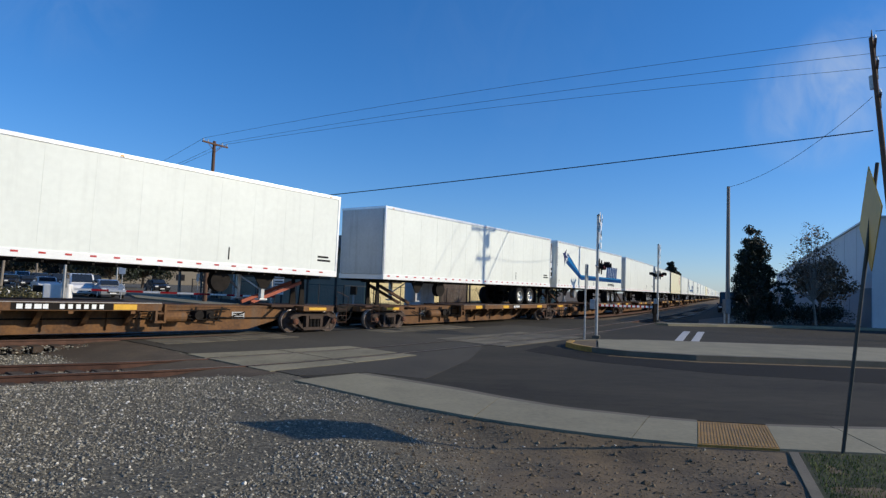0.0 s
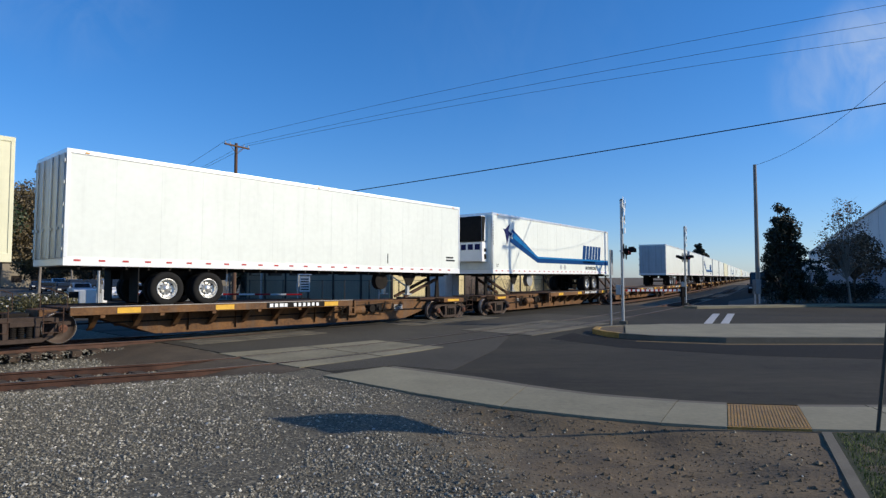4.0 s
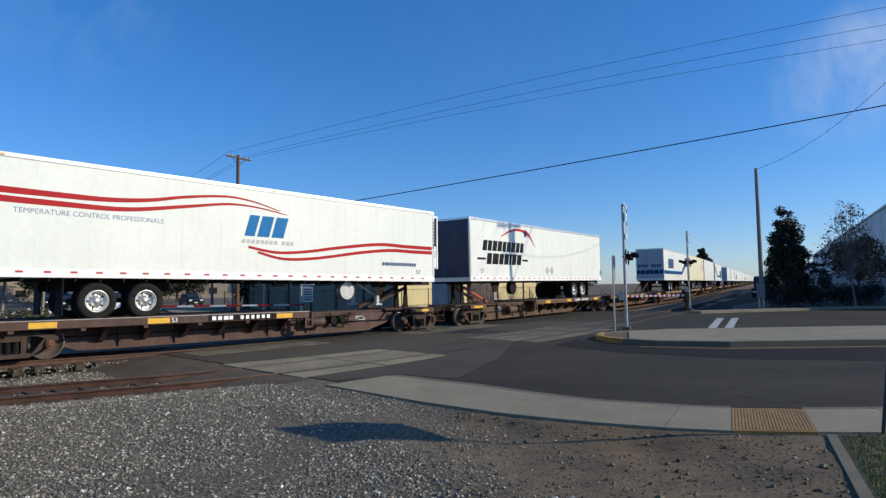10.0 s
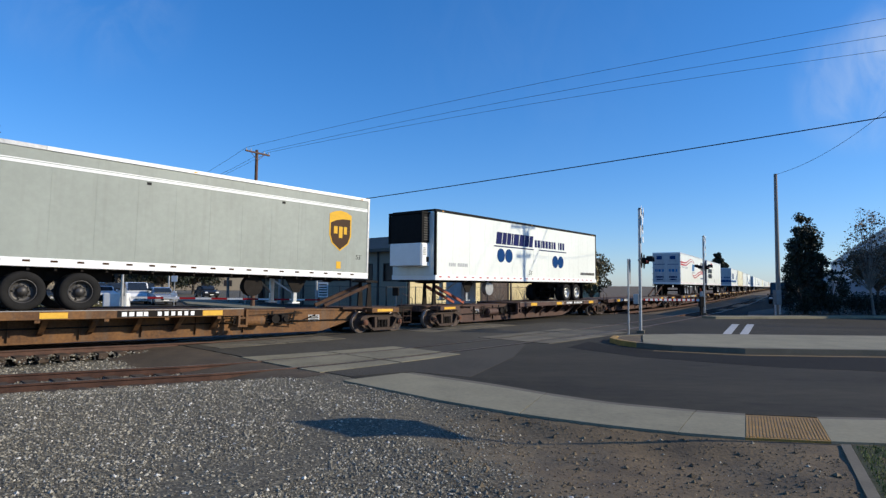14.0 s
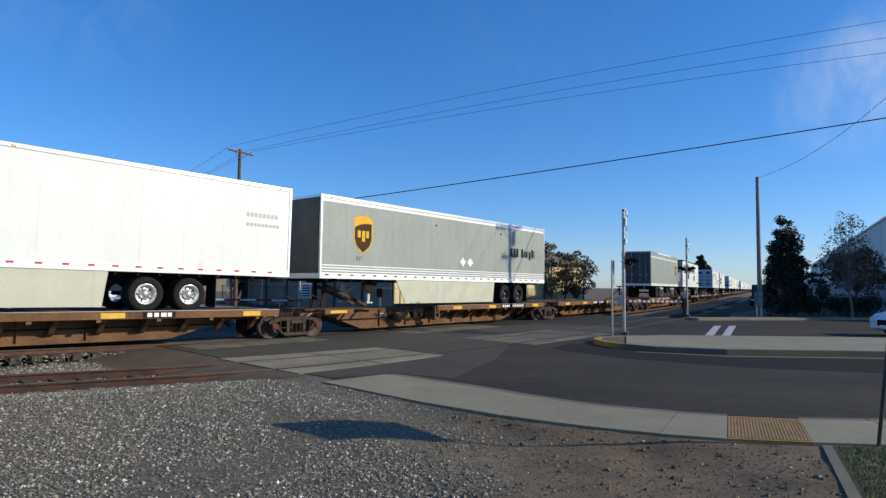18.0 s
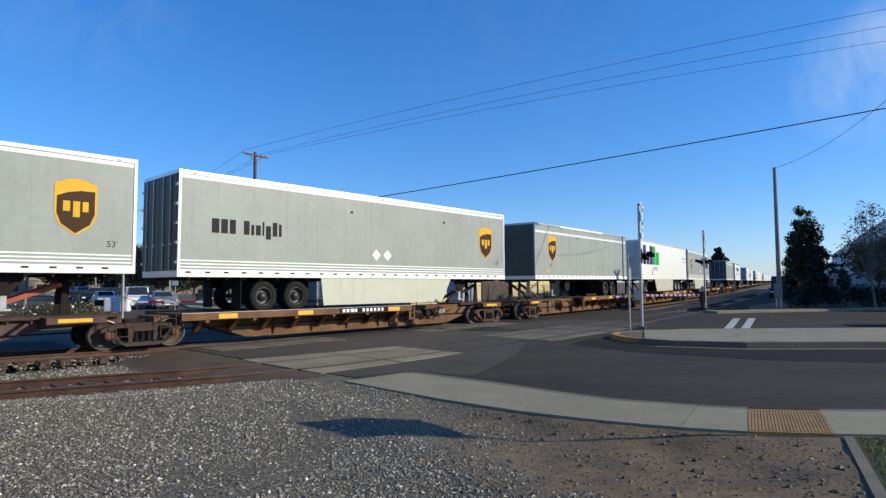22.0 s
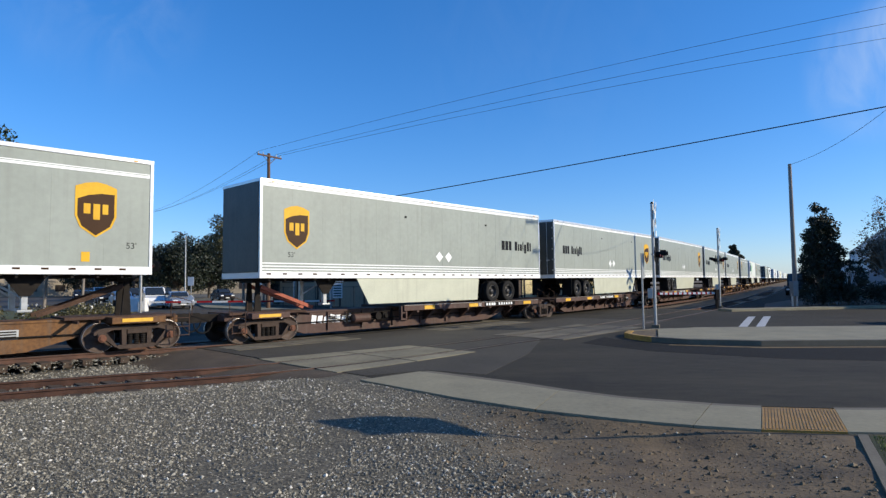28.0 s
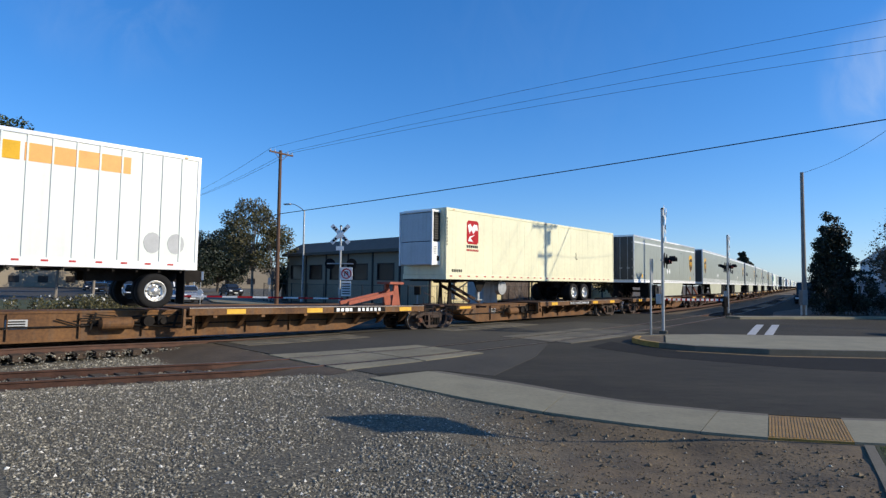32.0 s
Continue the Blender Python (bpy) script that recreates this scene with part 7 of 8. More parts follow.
# ---- crossing signals ----
def crossing_signal(x, y, h, turn, label, gate=0.0, signs=False, sides=(-1, 1)):
    """A mast with crossbuck, a pair of lamps and, where there is one, a lowered gate arm along local x."""
    p = thing("crossing_signal", label, "crossing signal", "signals at the level crossing")
    p.matrix_basis = pose(x, y, -0.02, 0, 0, turn)
    part("foundation", box(B(), -0.15, 0.15, -0.15, 0.15, 0, 0.15, 0.02), KERB, p)
    part("mast", rod(B(), (0, 0, 0.1), (0, 0, h), 0.062, None, 12), GALV, p)
    part("mast_cap", rod(B(), (0, 0, h), (0, 0, h + 0.07), 0.075, 0.03, 12), BLACKP, p)
    cb = None
    for sgn in (-1, 1):
        bm = B()
        z = h - 0.45
        beam(bm, (-0.5, -0.11 - 0.012 * sgn, z - sgn * 0.5), (0.5, -0.11 - 0.012 * sgn, z + sgn * 0.5), 0.012, 0.23)
        cb = part("crossbuck_blade", bm, SIGNWHITE, p, "white crossbuck blade")
        bm = B()
        for k in (-0.72, -0.5, 0.42, 0.62):
            beam(bm, (k * 0.5 - 0.04, -0.124 - 0.012 * sgn, z + sgn * (k * 0.5 - 0.04)), (k * 0.5 + 0.04, -0.124 - 0.012 * sgn, z + sgn * (k * 0.5 + 0.04)), 0.004, 0.12)
        tagged(part("blade_bar", bm, BLACKP, cb, "dark bars on the blade"), kind="stuff")
    part("number_plate_bar", box(B(), -0.22, 0.22, -0.13, -0.11, h - 1.35, h - 1.12), SIGNWHITE, p, "small white plate")
    zl = h - 2.1
    part("lamp_arm", rod(B(), (-0.75, 0, zl), (0.75, 0, zl), 0.035, None, 8), GALV, p)
    for sy in sides:
        for k in (-0.62, 0.62):
            bm = B()
            rod(bm, (k, sy * 0.10, zl), (k, sy * 0.13, zl), 0.30, None, 20)
            tgt = part("lamp_target", bm, BLACKP, p, "round black lamp backing")
            bm = B()
            rod(bm, (k, sy * 0.13, zl), (k, sy * 0.30, zl), 0.12, 0.10, 14)
            prism(bm, [(k - 0.14, zl), (k - 0.12, zl + 0.12), (k, zl + 0.17), (k + 0.12, zl + 0.12), (k + 0.14, zl), (k + 0.12, zl + 0.02), (k, zl + 0.14), (k - 0.12, zl + 0.02)], "y", min(sy * 0.3, sy * 0.52), max(sy * 0.3, sy * 0.52))
            part("hood", bm, BLACKP, tgt)
            bm = B()
            rod(bm, (k, sy * 0.30, zl), (k, sy * 0.31, zl), 0.095, None, 14)
            part("lens", bm, REDLENS, tgt, "red lens")
    part("junction_box", box(B(), -0.12, 0.12, 0.06, 0.26, 1.2, 1.6, 0.02), GALV, p)
    if signs:
        part("no_turn_sign", box(B(), 0.05, 0.75, -0.14, -0.12, 2.05, 2.75, 0.01), SIGNWHITE, p, "white square no-turn sign")
        bm = B()
        n = 28
        for k in range(n):
            a0, a1 = 2 * math.pi * k / n, 2 * math.pi * (k + 1) / n
            prism(bm, [(0.40 + 0.29 * math.cos(a0), 2.40 + 0.29 * math.sin(a0)), (0.40 + 0.29 * math.cos(a1), 2.40 + 0.29 * math.sin(a1)), (0.40 + 0.23 * math.cos(a1), 2.40 + 0.23 * math.sin(a1)), (0.40 + 0.23 * math.cos(a0), 2.40 + 0.23 * math.sin(a0))], "y", -0.147, -0.141)
        beam(bm, (0.22, -0.144, 2.58), (0.58, -0.144, 2.22), 0.006, 0.06)
        part("red_ring", bm, REDV, p, "red prohibition ring")
        bm = B()
        beam(bm, (0.31, -0.142, 2.25), (0.31, -0.142, 2.48), 0.003, 0.05)
        beam(bm, (0.30, -0.142, 2.50), (0.48, -0.142, 2.50), 0.003, 0.05)
        beam(bm, (0.48, -0.142, 2.50), (0.48, -0.142, 2.34), 0.003, 0.05)
        part("turn_arrow", bm, BLACKP, p, "black bent arrow")
        part("plate", box(B(), 0.12, 0.68, -0.14, -0.12, 1.15, 1.98, 0.01), SIGNWHITE, p, "white plate with unreadable lines")
        bm = B()
        for k in range(5):
            box(bm, 0.18, 0.62, -0.146, -0.139, 1.25 + k * 0.14, 1.31 + k * 0.14)
        part("plate_bars", bm, BLACKV, p)
    if gate:
        part("gate_housing", box(B(), -0.95, 0.2, 0.1, 0.55, 0.65, 1.35, 0.06), SIGNWHITE if gate > 0 else GALV, p, "gate mechanism housing")
        sg = 1 if gate > 0 else -1
        for i in range(12):
            k0, k1 = 0.3 + (abs(gate) - 0.3) * i / 12, 0.3 + (abs(gate) - 0.3) * (i + 1) / 12
            part("gate_arm", box(B(), min(sg * k0, sg * k1), max(sg * k0, sg * k1), 0.33, 0.37, 1.07 - i * 0.004, 1.17 - i * 0.006), REDV if i % 2 else SIGNWHITE, p, "striped gate arm section")
        part("counterweight", box(B(), -1.45 if sg > 0 else 0.35, -0.96 if sg > 0 else 0.75, 0.26, 0.5, 0.95, 1.25, 0.03), DARK, p)
    return p


crossing_signal(6.31, 24.14, 5.05, 71, "grey crossing signal mast with edge-on crossbuck", 0, False, (-1,))
crossing_signal(14.96, 41.04, 5.35, 66, "crossing signal mast with black lamps beside the lane", 0)
crossing_signal(*polar(-16.2, 33), 5.05, 0, "far crossing signal with crossbuck and no-turn sign", 0, True, (1,))
crossing_signal(*polar(-32.75, 33), 5.05, 10, "far crossing signal with red lamps and lowered gate", 9.6)
# the gate arm that lies across the lane beyond the island
ga = thing("crossing_gate", "lowered red and white striped gate arm", "crossing gate", "signals at the level crossing")
ga.matrix_basis = pose(14.6, 40.6, 0, 0, 0, 188)
part("housing", box(B(), -0.14, 0.14, -0.16, 0.14, 0.55, 1.25, 0.03), DARK, ga)
part("stand", box(B(), -0.08, 0.08, -0.08, 0.08, 0.0, 0.6), DARK, ga)
for i in range(12):
    x = 0.15 + i * 0.32
    part("gate_arm", box(B(), x, x + 0.20, -0.02, 0.02, 0.94, 1.08), SIGNWHITE, ga, "white gate arm section")
    part("gate_arm", box(B(), x + 0.20, x + 0.32, -0.02, 0.02, 0.94, 1.08), REDV, ga, "red gate arm section")


def post_sign(x, y, h, w, ht, turn, label, face=GALV, lean=(0, 0)):
    p = thing("traffic_sign", label, "traffic sign")
    p.matrix_basis = pose(x, y, -0.02, 0, 0, turn)
    part("post", rod(B(), (0, 0, 0), (0, 0, h), 0.035, None, 8), GALV, p)
    part("plate", box(B(), -w / 2, w / 2, -0.055, -0.04, h - ht, h, 0.004), face, p)
    return p


post_sign(5.69, 23.53, 3.0, 0.62, 1.0, 68, "grey signpost with an edge-on plate on the island")
ss_ = post_sign(*polar(-28.6, 50), 2.62, 0.5, 0.68, 0, "white street sign with a small white diamond below", SIGNWHITE)
bm = B()
prism(bm, [(0, -0.3), (0.3, 0), (0, 0.3), (-0.3, 0)], "y", -0.055, -0.04)
part("diamond_plate", bm, SIGNWHITE, ss_).matrix_basis = pose(0, 0, 0.95)
post_sign(*polar(-22.6, 52), 2.2, 0.25, 0.6, 0, "grey delineator post by the kerb", GALV)
# yellow diamond, seen almost edge on, on a leaning thin post
dg = thing("warning_sign", "yellow diamond warning sign on a leaning thin post", "traffic sign")
foot, head = Vector((5.02, 7.42, 0)), Vector((5.31, 7.21, 3.47))
part("post", rod(B(), foot, foot + (head - foot) * 1.04, 0.022, None, 8), material("dull_green_post", (0.05, 0.055, 0.05), 0.6, 0.4, vary=0.3), dg)
bm = B()
prism(bm, [(0, -0.66), (0.66, 0), (0, 0.66), (-0.66, 0)], "y", -0.006, 0.006)
pl = part("plate", bm, SIGNYELLOW, dg, "yellow diamond plate")
pl.matrix_basis = Matrix.Translation(foot + (head - foot) * 0.84 + Vector((-0.03, -0.03, 0))) @ pose(0, 0, 0, 0, 5, 64)

# ---- low building beyond the tracks ----
CN, RE, LE = Vector((*polar(-7.35, 42.7), 0)), Vector((*polar(10.9, 68), 0)), Vector((*polar(-20.9, 60), 0))


def facade(a, b, h, t, wall_mat, holes, parent, inward):
    """A wall from a to b with rectangular openings (start, end, sill, head) cut through it."""
    d = (b - a)
    L = d.length
    ux = d.normalized()
    rot = Matrix.Translation(a) @ Matrix(((ux.x, inward.x, 0, 0), (ux.y, inward.y, 0, 0), (0, 0, 1, 0), (0, 0, 0, 1)))
    spans, xs = [], 0.0
    for (s, e, lo, hi) in sorted(holes):
        if s > xs:
            spans.append((xs, s, -0.1, h))
        if lo > 0:
            spans.append((s, e, -0.1, lo))
        spans.append((s, e, hi, h))
        xs = e
    spans.append((xs, L, -0.1, h))
    w = None
    for x0, x1, z0, z1 in spans:
        bm = box(B(), x0, x1, 0, t, z0, z1)
        bmesh.ops.transform(bm, matrix=rot, verts=bm.verts)
        w = part("wall_panel", bm, wall_mat, parent)
    return w, rot, L


bld = thing("office_building", "low cream stucco building with a dark sloping roof band", "building")
ur, ul = (RE - CN).normalized(), (LE - CN).normalized()
EAVE = 4.45
LR, LL = (RE - CN).length, (LE - CN).length
bay_r, bay_l = LR / 7, LL / 6
holes_r = []
for i in range(7):
    if i == 2:
        holes_r.append((i * bay_r + 0.15, i * bay_r + bay_r - 0.35, 0, 3.3))
    elif i == 0:
        holes_r.append((i * bay_r + 0.75, i * bay_r + bay_r - 0.65, 2.05, 3.25))
holes_l = [(i * bay_l + 0.75, i * bay_l + bay_l - 0.65, 2.15, 3.4) for i in range(6)]
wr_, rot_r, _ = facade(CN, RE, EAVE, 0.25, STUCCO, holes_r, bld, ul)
# the left wall carries its shade in the stucco colour
wl_, rot_l, _ = facade(CN + ul * 0.252, LE, EAVE, 0.25, SHADEBEIGE, [(a - 0.25, b - 0.25, c, d) for a, b, c, d in holes_l], bld, ur)
for rot, holes, shift in ((rot_r, holes_r, 0), (rot_l, holes_l, 0.25)):
    for (a, b, c, d) in holes:
        bm = box(B(), a - shift, b - shift, 0.08, 0.14, c if c else -0.05, d)
        bmesh.ops.transform(bm, matrix=rot, verts=bm.verts)
        w = part("window" if c else "roll_door", bm, WINDOWD if c else ROLLDOOR, bld, "dark screened window" if c else "brown roll-up door")
        bm = B()
        for x0, x1, z0, z1 in ((a - 0.06, b + 0.06, d - 0.02, d + 0.06), (a - 0.06, a + 0.02, c - 0.04, d), (b - 0.02, b + 0.06, c - 0.04, d), (a - 0.06, b + 0.06, c - 0.06, c)):
            if z1 > 0.05:
                box(bm, x0 - shift, x1 - shift, -0.03, 0.07, max(z0, 0), z1)
        bmesh.ops.transform(bm, matrix=rot, verts=bm.verts)
        part("frame", bm, TRIMD, w)
        if not c:
            bm = B()
            for k in range(14):
                box(bm, a - shift, b - shift, 0.06, 0.082, 0.05 + k * 0.23, 0.22 + k * 0.23)
            bmesh.ops.transform(bm, matrix=rot, verts=bm.verts)
            part("door_slats", bm, ROLLDOOR, w)
for rot, bay, n in ((rot_r, bay_r, 8), (rot_l, bay_l, 7)):
    for i in range(n):
        x = i * bay - (0.25 if rot is rot_l else 0)
        bm = box(B(), x - 0.09, x + 0.09, -0.07, -0.002, 0, EAVE)
        bmesh.ops.transform(bm, matrix=rot, verts=bm.verts)
        part("pilaster", bm, TRIMD, bld, "dark brown upright strip")
back = CN + ul * LL + ur * LR
bm = B()
o, i_ = [], []
for q, sx, sy in ((CN, -1, -1), (RE, 1, -1), (back, 1, 1), (LE, -1, 1)):
    o.append(q + ur * sx * 0.5 + ul * sy * 0.5)
    i_.append(q - ur * sx * 1.0 - ul * sy * 1.0)
vo = [bm.verts.new((*v.xy, EAVE - 0.12)) for v in o]
ve = [bm.verts.new((*v.xy, EAVE + 0.12)) for v in o]
vi = [bm.verts.new((*v.xy, EAVE + 1.15)) for v in i_]
for k in range(4):
    j = (k + 1) % 4
    bm.faces.new((vo[k], vo[j], ve[j], ve[k]))
    bm.faces.new((ve[k], ve[j], vi[j], vi[k]))
bm.faces.new(vi)
bm.faces.new(vo[::-1])
bmesh.ops.recalc_face_normals(bm, faces=bm.faces[:])
roof = part("roof", bm, ROOFM, bld, "grey-green sloping roof band")
for k, w in ((4.0, 0.35), (11.0, 0.3), (16.0, 0.25)):
    q = CN + ur * k + ul * 1.6
    part("roof_vent", box(B(), q.x - w / 2, q.x + w / 2, q.y - w / 2, q.y + w / 2, EAVE + 1.1, EAVE + 1.55, 0.02), GALV, roof)
for i in range(8):
    bm = box(B(), 1.05 + i * 0.24, 1.22 + i * 0.24, -0.05, -0.005, 3.32, 3.55)
    bmesh.ops.transform(bm, matrix=rot_r, verts=bm.verts)
    part("name_bar", bm, TRIMD, bld, "dark bar in place of a letter")
for k in (0.5, 11.5):
    bm = box(B(), k, k + 0.25, -0.3, -0.01, 3.6, 3.8, 0.03)
    bmesh.ops.transform(bm, matrix=rot_r, verts=bm.verts)
    part("wall_lamp", bm, TRIMD, bld)
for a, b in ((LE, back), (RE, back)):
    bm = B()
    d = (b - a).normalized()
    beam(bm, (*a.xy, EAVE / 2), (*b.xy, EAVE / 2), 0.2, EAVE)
    part("wall", bm, SHADEBEIGE, bld)

# fence before the building
fence = thing("wire_fence", "dark steel fence before the building", "fence")
fa, fb = CN + Vector((-1.2, -4.6, 0)) - ul * 0.5, LE + Vector((-0.5, -4.6, 0))
fc = fa + ur * 22
for p0, p1 in ((fa, fb), (fa, fc)):
    L = (p1 - p0).length
    n = int(L / 2.6)
    for i in range(n + 1):
        q = p0.lerp(p1, i / n)
        part("post", rod(B(), (q.x, q.y, 0), (q.x, q.y, 1.75), 0.035, None, 6), FENCEM, fence)
    bm = B()
    for z in (0.15, 1.7):
        beam(bm, (p0.x, p0.y, z), (p1.x, p1.y, z), 0.03, 0.03)
    part("fence_rail", bm, FENCEM, fence)
    bm = B()
    m = int(L / 0.16)
    for i in range(m):
        q = p0.lerp(p1, (i + 0.5) / m)
        beam(bm, (q.x, q.y, 0.15), (q.x, q.y, 1.7), 0.008, 0.008)
    wm_ = part("wire_mesh", bm, FENCEM, fence)
    wm_["kind"] = "stuff"

ub = thing("utility_cabinet", "tall grey-blue signal equipment cabinet beside the tracks", "utility cabinet")
q = (-1.24, 31.5)
ub.matrix_basis = pose(q[0], q[1], 0, 0, 0, 57)
part("plinth", box(B(), -0.75, 0.75, -0.6, 0.6, 0, 0.15, 0.02), KERB, ub)
part("body", box(B(), -0.66, 0.66, -0.52, 0.52, 0.15, 2.2, 0.03), BOXM, ub)
part("roof", box(B(), -0.71, 0.71, -0.57, 0.57, 2.2, 2.3, 0.03), BOXM, ub)
for x in (-0.33, 0.33):
    d = part("door", box(B(), x - 0.30, x + 0.30, -0.545, -0.515, 0.25, 2.1, 0.01), BOXM, ub)
    part("handle", box(B(), x + 0.2, x + 0.24, -0.57, -0.54, 1.1, 1.3), GALV, d)
mb = thing("post_box", "small dark box on a post", "post box")
q = polar(-8.6, 38.5)
mb.matrix_basis = pose(q[0], q[1], -0.02)
part("post", box(B(), -0.05, 0.05, -0.05, 0.05, 0, 1.2), GALV, mb)
part("box", box(B(), -0.2, 0.2, -0.2, 0.2, 1.15, 1.7, 0.04), BLACKP, mb)

# ---- white warehouse beside the lane ----
wh = thing("warehouse", "pale white warehouse with a blue-grey lower band", "building")
A0, dv = Vector((30.2, 41.5, 0)), Vector((math.sin(radians(26.7)), math.cos(radians(26.7)), 0))
nv = Vector((dv.y, -dv.x, 0))
WLEN, WTOP = 120.0, 7.85
mrot = Matrix.Translation(A0) @ Matrix(((dv.x, nv.x, 0, 0), (dv.y, nv.y, 0, 0), (0, 0, 1, 0), (0, 0, 0, 1)))


def on_wall(name, x0, x1, y0, y1, z0, z1, mat, parent, label=""):
    bm = box(B(), x0, x1, y0, y1, z0, z1)
    bmesh.ops.transform(bm, matrix=mrot, verts=bm.verts)
    bmesh.ops.recalc_face_normals(bm, faces=bm.faces[:])
    return part(name, bm, mat, parent, label)


wwall = on_wall("wall", 0, WLEN, 0, 22, -0.1, WTOP, WAREHOUSE, wh)
on_wall("base_band", -0.01, WLEN, -0.06, -0.004, 0, 2.9, BLUEGREY, wh, "blue-grey base course")
on_wall("roof", -0.15, WLEN + 0.15, -0.15, 22.15, WTOP, WTOP + 0.15, GALV, wh)
for k in range(1, 20):
    on_wall("panel_seam", k * 6.0 - 0.03, k * 6.0 + 0.03, -0.02, -0.002, 2.91, WTOP, WAREHOUSE, wwall)
on_wall("door", 9.0, 10.0, -0.09, -0.062, 0, 2.1, BLUEGREY, wh)

# signal cabinet and dark parked machine at the end of the lane
eb = thing("utility_cabinet", "small grey equipment box at the pole", "utility cabinet")
eb.matrix_basis = pose(19.85, 41.25, -0.02, 0, 0, 20)
part("body", box(B(), -0.22, 0.22, -0.16, 0.16, 0.75, 1.75, 0.03), material("dull_grey_box", (0.17, 0.18, 0.18), 0.6, 0.1, vary=0.2, streak=0.2), eb)
for x in (-0.18, 0.18):
    part("leg", box(B(), x - 0.04, x + 0.04, -0.04, 0.04, 0, 0.95), GALV, eb)

# ---- cars ----
def car(x, y, turn, paint, label, kind="sedan", keyed=False):
    """A road car, front towards local +x."""
    L, W, H = {"sedan": (4.6, 1.8, 1.45), "suv": (4.7, 1.9, 1.75), "pickup": (5.6, 2.0, 1.85), "van": (5.2, 2.0, 2.5)}[kind]
    c = thing("car", label, "car")
    c.matrix_basis = pose(x, y, -0.01, 0, 0, turn)
    h = L / 2
    low = [(-h, 0.35), (-h + 0.05, 0.75), (-h + 0.2, 0.95), (h - 1.25, 0.98), (h - 0.25, 0.82), (h, 0.6), (h - 0.03, 0.3), (h - 0.3, 0.22), (-h + 0.25, 0.22)]
    if kind != "sedan":
        low = [(a, b * (1.0 if b < 0.5 else 1.12)) for a, b in low]
    bm = B()
    prism(bm, low, "y", -W / 2, W / 2)
    bmesh.ops.bevel(bm, geom=[e for e in bm.edges if abs(e.verts[0].co.y - e.verts[1].co.y) < 0.01], offset=0.07, segments=2, affect="EDGES")
    body = part("body", bm, paint, c, smooth=False)
    top = {"sedan": [(-h + 0.35, 0.93), (-h + 1.1, H - 0.03), (-0.1, H), (0.55, H - 0.08), (h - 1.25, 0.96)],
           "suv": [(-h + 0.1, 1.0), (-h + 0.3, H - 0.05), (-0.3, H), (0.6, H - 0.05), (h - 1.25, 1.05)],
           "van": [(-h + 0.05, 1.0), (-h + 0.15, H - 0.05), (-0.3, H), (0.9, H - 0.1), (h - 1.2, 1.05)],
           "pickup": [(-0.5, 1.05), (-0.45, H - 0.03), (0.3, H), (0.85, H - 0.06), (h - 1.4, 1.07)]}[kind]
    bm = B()
    prism(bm, top, "y", -W / 2 + 0.14, W / 2 - 0.14)
    bmesh.ops.bevel(bm, geom=[e for e in bm.edges if abs(e.verts[0].co.y - e.verts[1].co.y) < 0.01], offset=0.06, segments=2, affect="EDGES")
    part("cabin", bm, paint, c)
    (xa, za), (xb, zb) = top[-1], top[-2]
    bm = B()
    for y0, y1 in ((-W / 2 + 0.24, W / 2 - 0.24),):
        v = [bm.verts.new(q) for q in ((xa - 0.06, y0, za + 0.05), (xa - 0.06, y1, za + 0.05), (xb + 0.02, y1 - 0.06, zb - 0.03), (xb + 0.02, y0 + 0.06, zb - 0.03))]
        f = bm.faces.new(v)
    r = bmesh.ops.extrude_face_region(bm, geom=[f])
    bmesh.ops.translate(bm, verts=[g for g in r["geom"] if isinstance(g, bmesh.types.BMVert)], vec=(0.06, 0, 0.05))
    part("windscreen", bm, GLASSD, c, "dark windscreen")
    for y in (-1, 1):
        bm = B()
        pts = [(top[0][0] + 0.35, top[0][1] + 0.08), (top[1][0] + 0.15, top[1][1] - 0.1), (top[2][0], H - 0.1), (top[3][0] - 0.05, top[3][1] - 0.08), (top[4][0] - 0.35, top[4][1] + 0.06)]
        yy = y * (W / 2 - 0.14)
        prism(bm, pts, "y", min(yy, yy + y * 0.012), max(yy, yy + y * 0.012))
        part("side_window", bm, GLASSD, c, "dark side window")
    for y in (-1, 1):
        part("headlight", box(B(), h - 0.2, h + 0.01, y * W / 2 - y * 0.45, y * W / 2 - y * 0.1, 0.6, 0.76, 0.02), HEADL, c, "clear headlight")
        part("mirror", box(B(), 0.75, 0.9, y * (W / 2 + 0.02), y * (W / 2 + 0.18), 0.98, 1.12, 0.02), paint, c)
    part("grille", box(B(), h - 0.1, h + 0.012, -0.4, 0.4, 0.42, 0.68, 0.02), BLACKP, c, "dark front grille")
    part("plate_bar", box(B(), h, h + 0.02, -0.22, 0.22, 0.36, 0.46), SIGNWHITE, c, "blank plate")
    for xw in (-h + 0.85, h - 0.9):
        for y in (-1, 1):
            bm = B()
            rod(bm, (xw, y * (W / 2 - 0.2), 0.33), (xw, y * (W / 2 + 0.012), 0.33), 0.33, None, 22)
            w = part("wheel", bm, TYRE, c)
            bm = B()
            rod(bm, (xw, y * (W / 2 + 0.01), 0.33), (xw, y * (W / 2 + 0.022), 0.33), 0.20, None, 16)
            part("rim", bm, RIM, w)
    return c


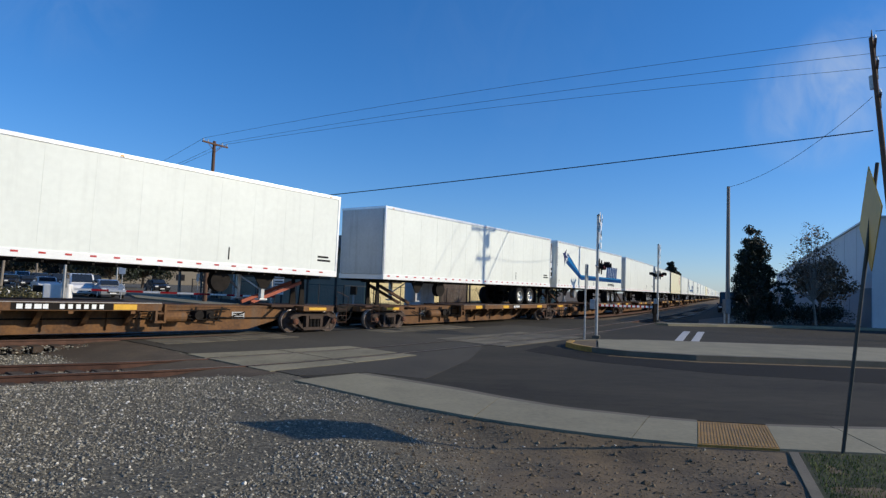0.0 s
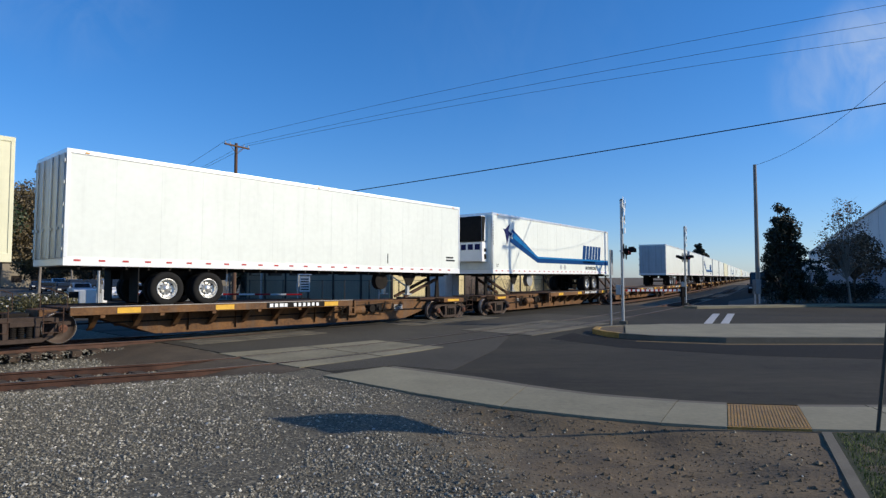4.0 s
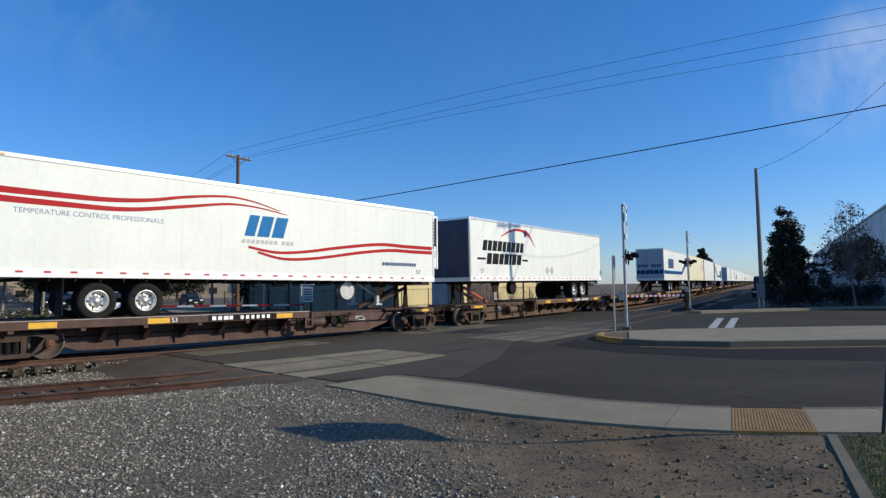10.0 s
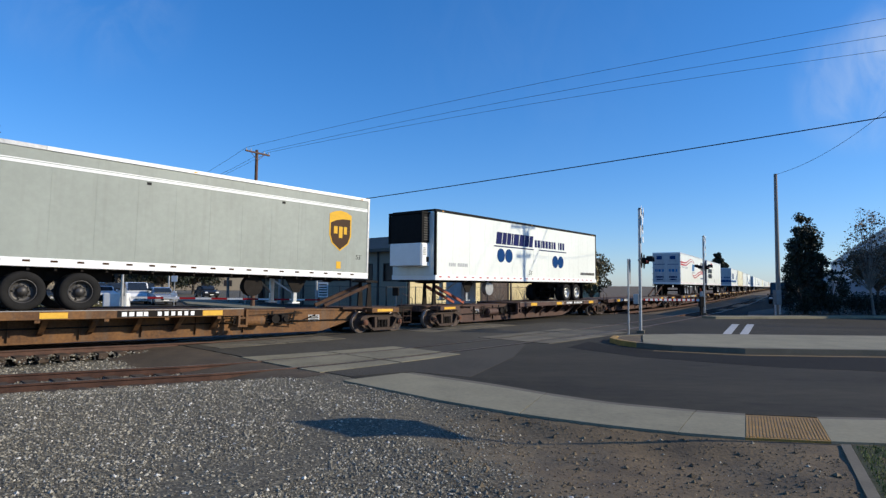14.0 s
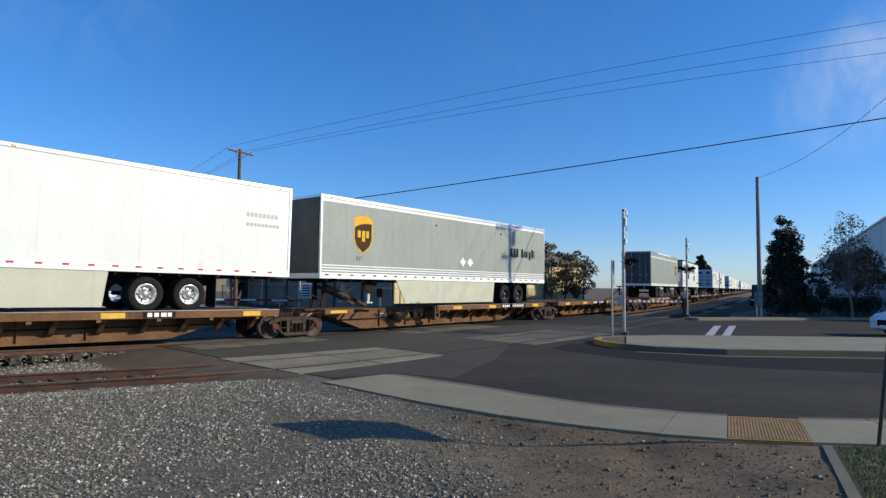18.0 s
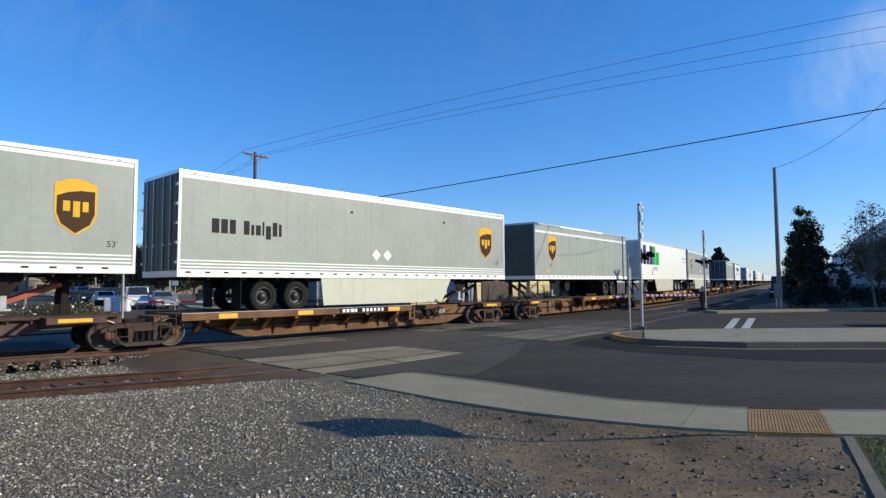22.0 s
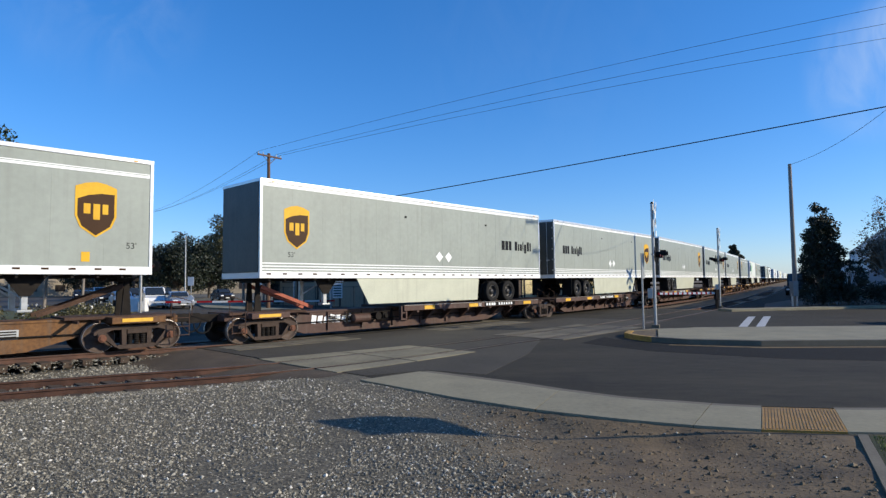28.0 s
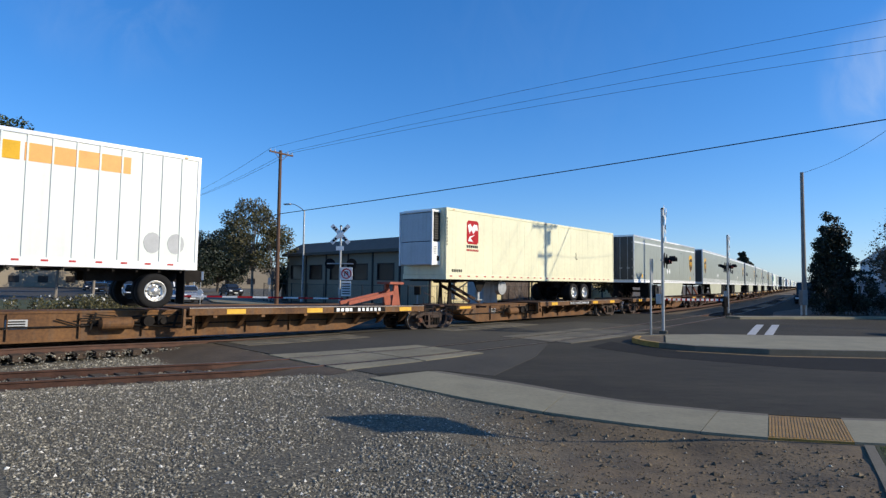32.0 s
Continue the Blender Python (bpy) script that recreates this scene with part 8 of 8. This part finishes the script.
for az, d, paint, kind, label in ((-29.7, 55, CARSILVER, "sedan", "silver sedan waiting at the crossing"), (-31.7, 58, CARWHITE, "pickup", "white pickup truck waiting at the crossing"),
        (-34.0, 66, CARWHITE, "sedan", "white sedan waiting in the queue"), (-33.1, 74, CARDARK, "suv", "dark car waiting in the queue"), (-35.2, 78, CARDARK, "sedan", "dark sedan waiting in the queue"),
        (-34.4, 84, CARDARK, "suv", "dark car waiting in the queue"), (-36.3, 90, CARDARK, "sedan", "dark car waiting in the queue"), (-30.9, 70, CARDARK, "suv", "dark car waiting in the queue"),
        (-35.6, 104, CARWHITE, "pickup", "white pickup truck in the queue"), (-37.0, 112, CARDARK, "sedan", "dark car in the queue"), (-36.4, 124, CARDARK, "suv", "dark car in the queue"),
        (-25.9, 78, CARDARK, "sedan", "dark car driving off on the far street")):
    x, y = polar(az, d)
    car(x, y, math.degrees(math.atan2(-0.75, 0.66)), paint, label, kind)
car(*polar(25.8, 80), -118, VANBLACK, "dark van parked beside the lane", "van")
WAITING = car(18.2, 25.6, 180, CARWHITE, "white car that pulls up at the crossing", "suv")

# distant edges of the town, low on the horizon
def far_block(az, d, w, h, mat, seed):
    b = thing("distant_building", "low distant building on the horizon", "building", "distant buildings")
    x, y = polar(az, d)
    b.matrix_basis = pose(x, y, 0, 0, 0, -az)
    wall = part("wall", box(B(), -w / 2, w / 2, 0, 12, -0.1, h), mat, b)
    part("roof", box(B(), -w / 2 - 0.2, w / 2 + 0.2, -0.2, 12.2, h, h + 0.25), ROOFM, b)
    for i in range(max(2, int(w / 5))):
        xx = -w / 2 + (i + 0.5) * w / max(2, int(w / 5))
        part("window", box(B(), xx - 0.9, xx + 0.9, -0.06, -0.01, 1.0, 2.4), WINDOWD, wall)


for az, d, w, h, mat in ((-45, 150, 40, 5, SHADEBEIGE), (-38, 190, 30, 6, SHADEBEIGE), (-31, 170, 34, 5, SHADEBEIGE), (-25, 150, 30, 5, SHADEBEIGE), (36, 200, 60, 6, WAREHOUSE)):
    far_block(az, d, w, h, mat, int(d))


# ---- what moves ----
def motions():
    times = np.arange(0, 32.01, 0.5)
    for ob, s0, L in MOVERS:
        rows = []
        for t in times:
            rows.append((float(t), chord(s0 + float(np.interp(t, _t, _d)), L)))
        walk(ob, rows)
    rows = [(0, 60.0), (14.0, 46.0), (15.0, 34.0), (16.0, 25.0), (16.8, 21.4), (17.5, 20.1), (18.2, 19.75), (19.0, 19.65), (32.0, 19.65)]
    walk(WAITING, [(t, pose(x, 25.6 - 0.02 * (x - 18.5), -0.01, 0, 0, 180)) for t, x in rows])


motions()
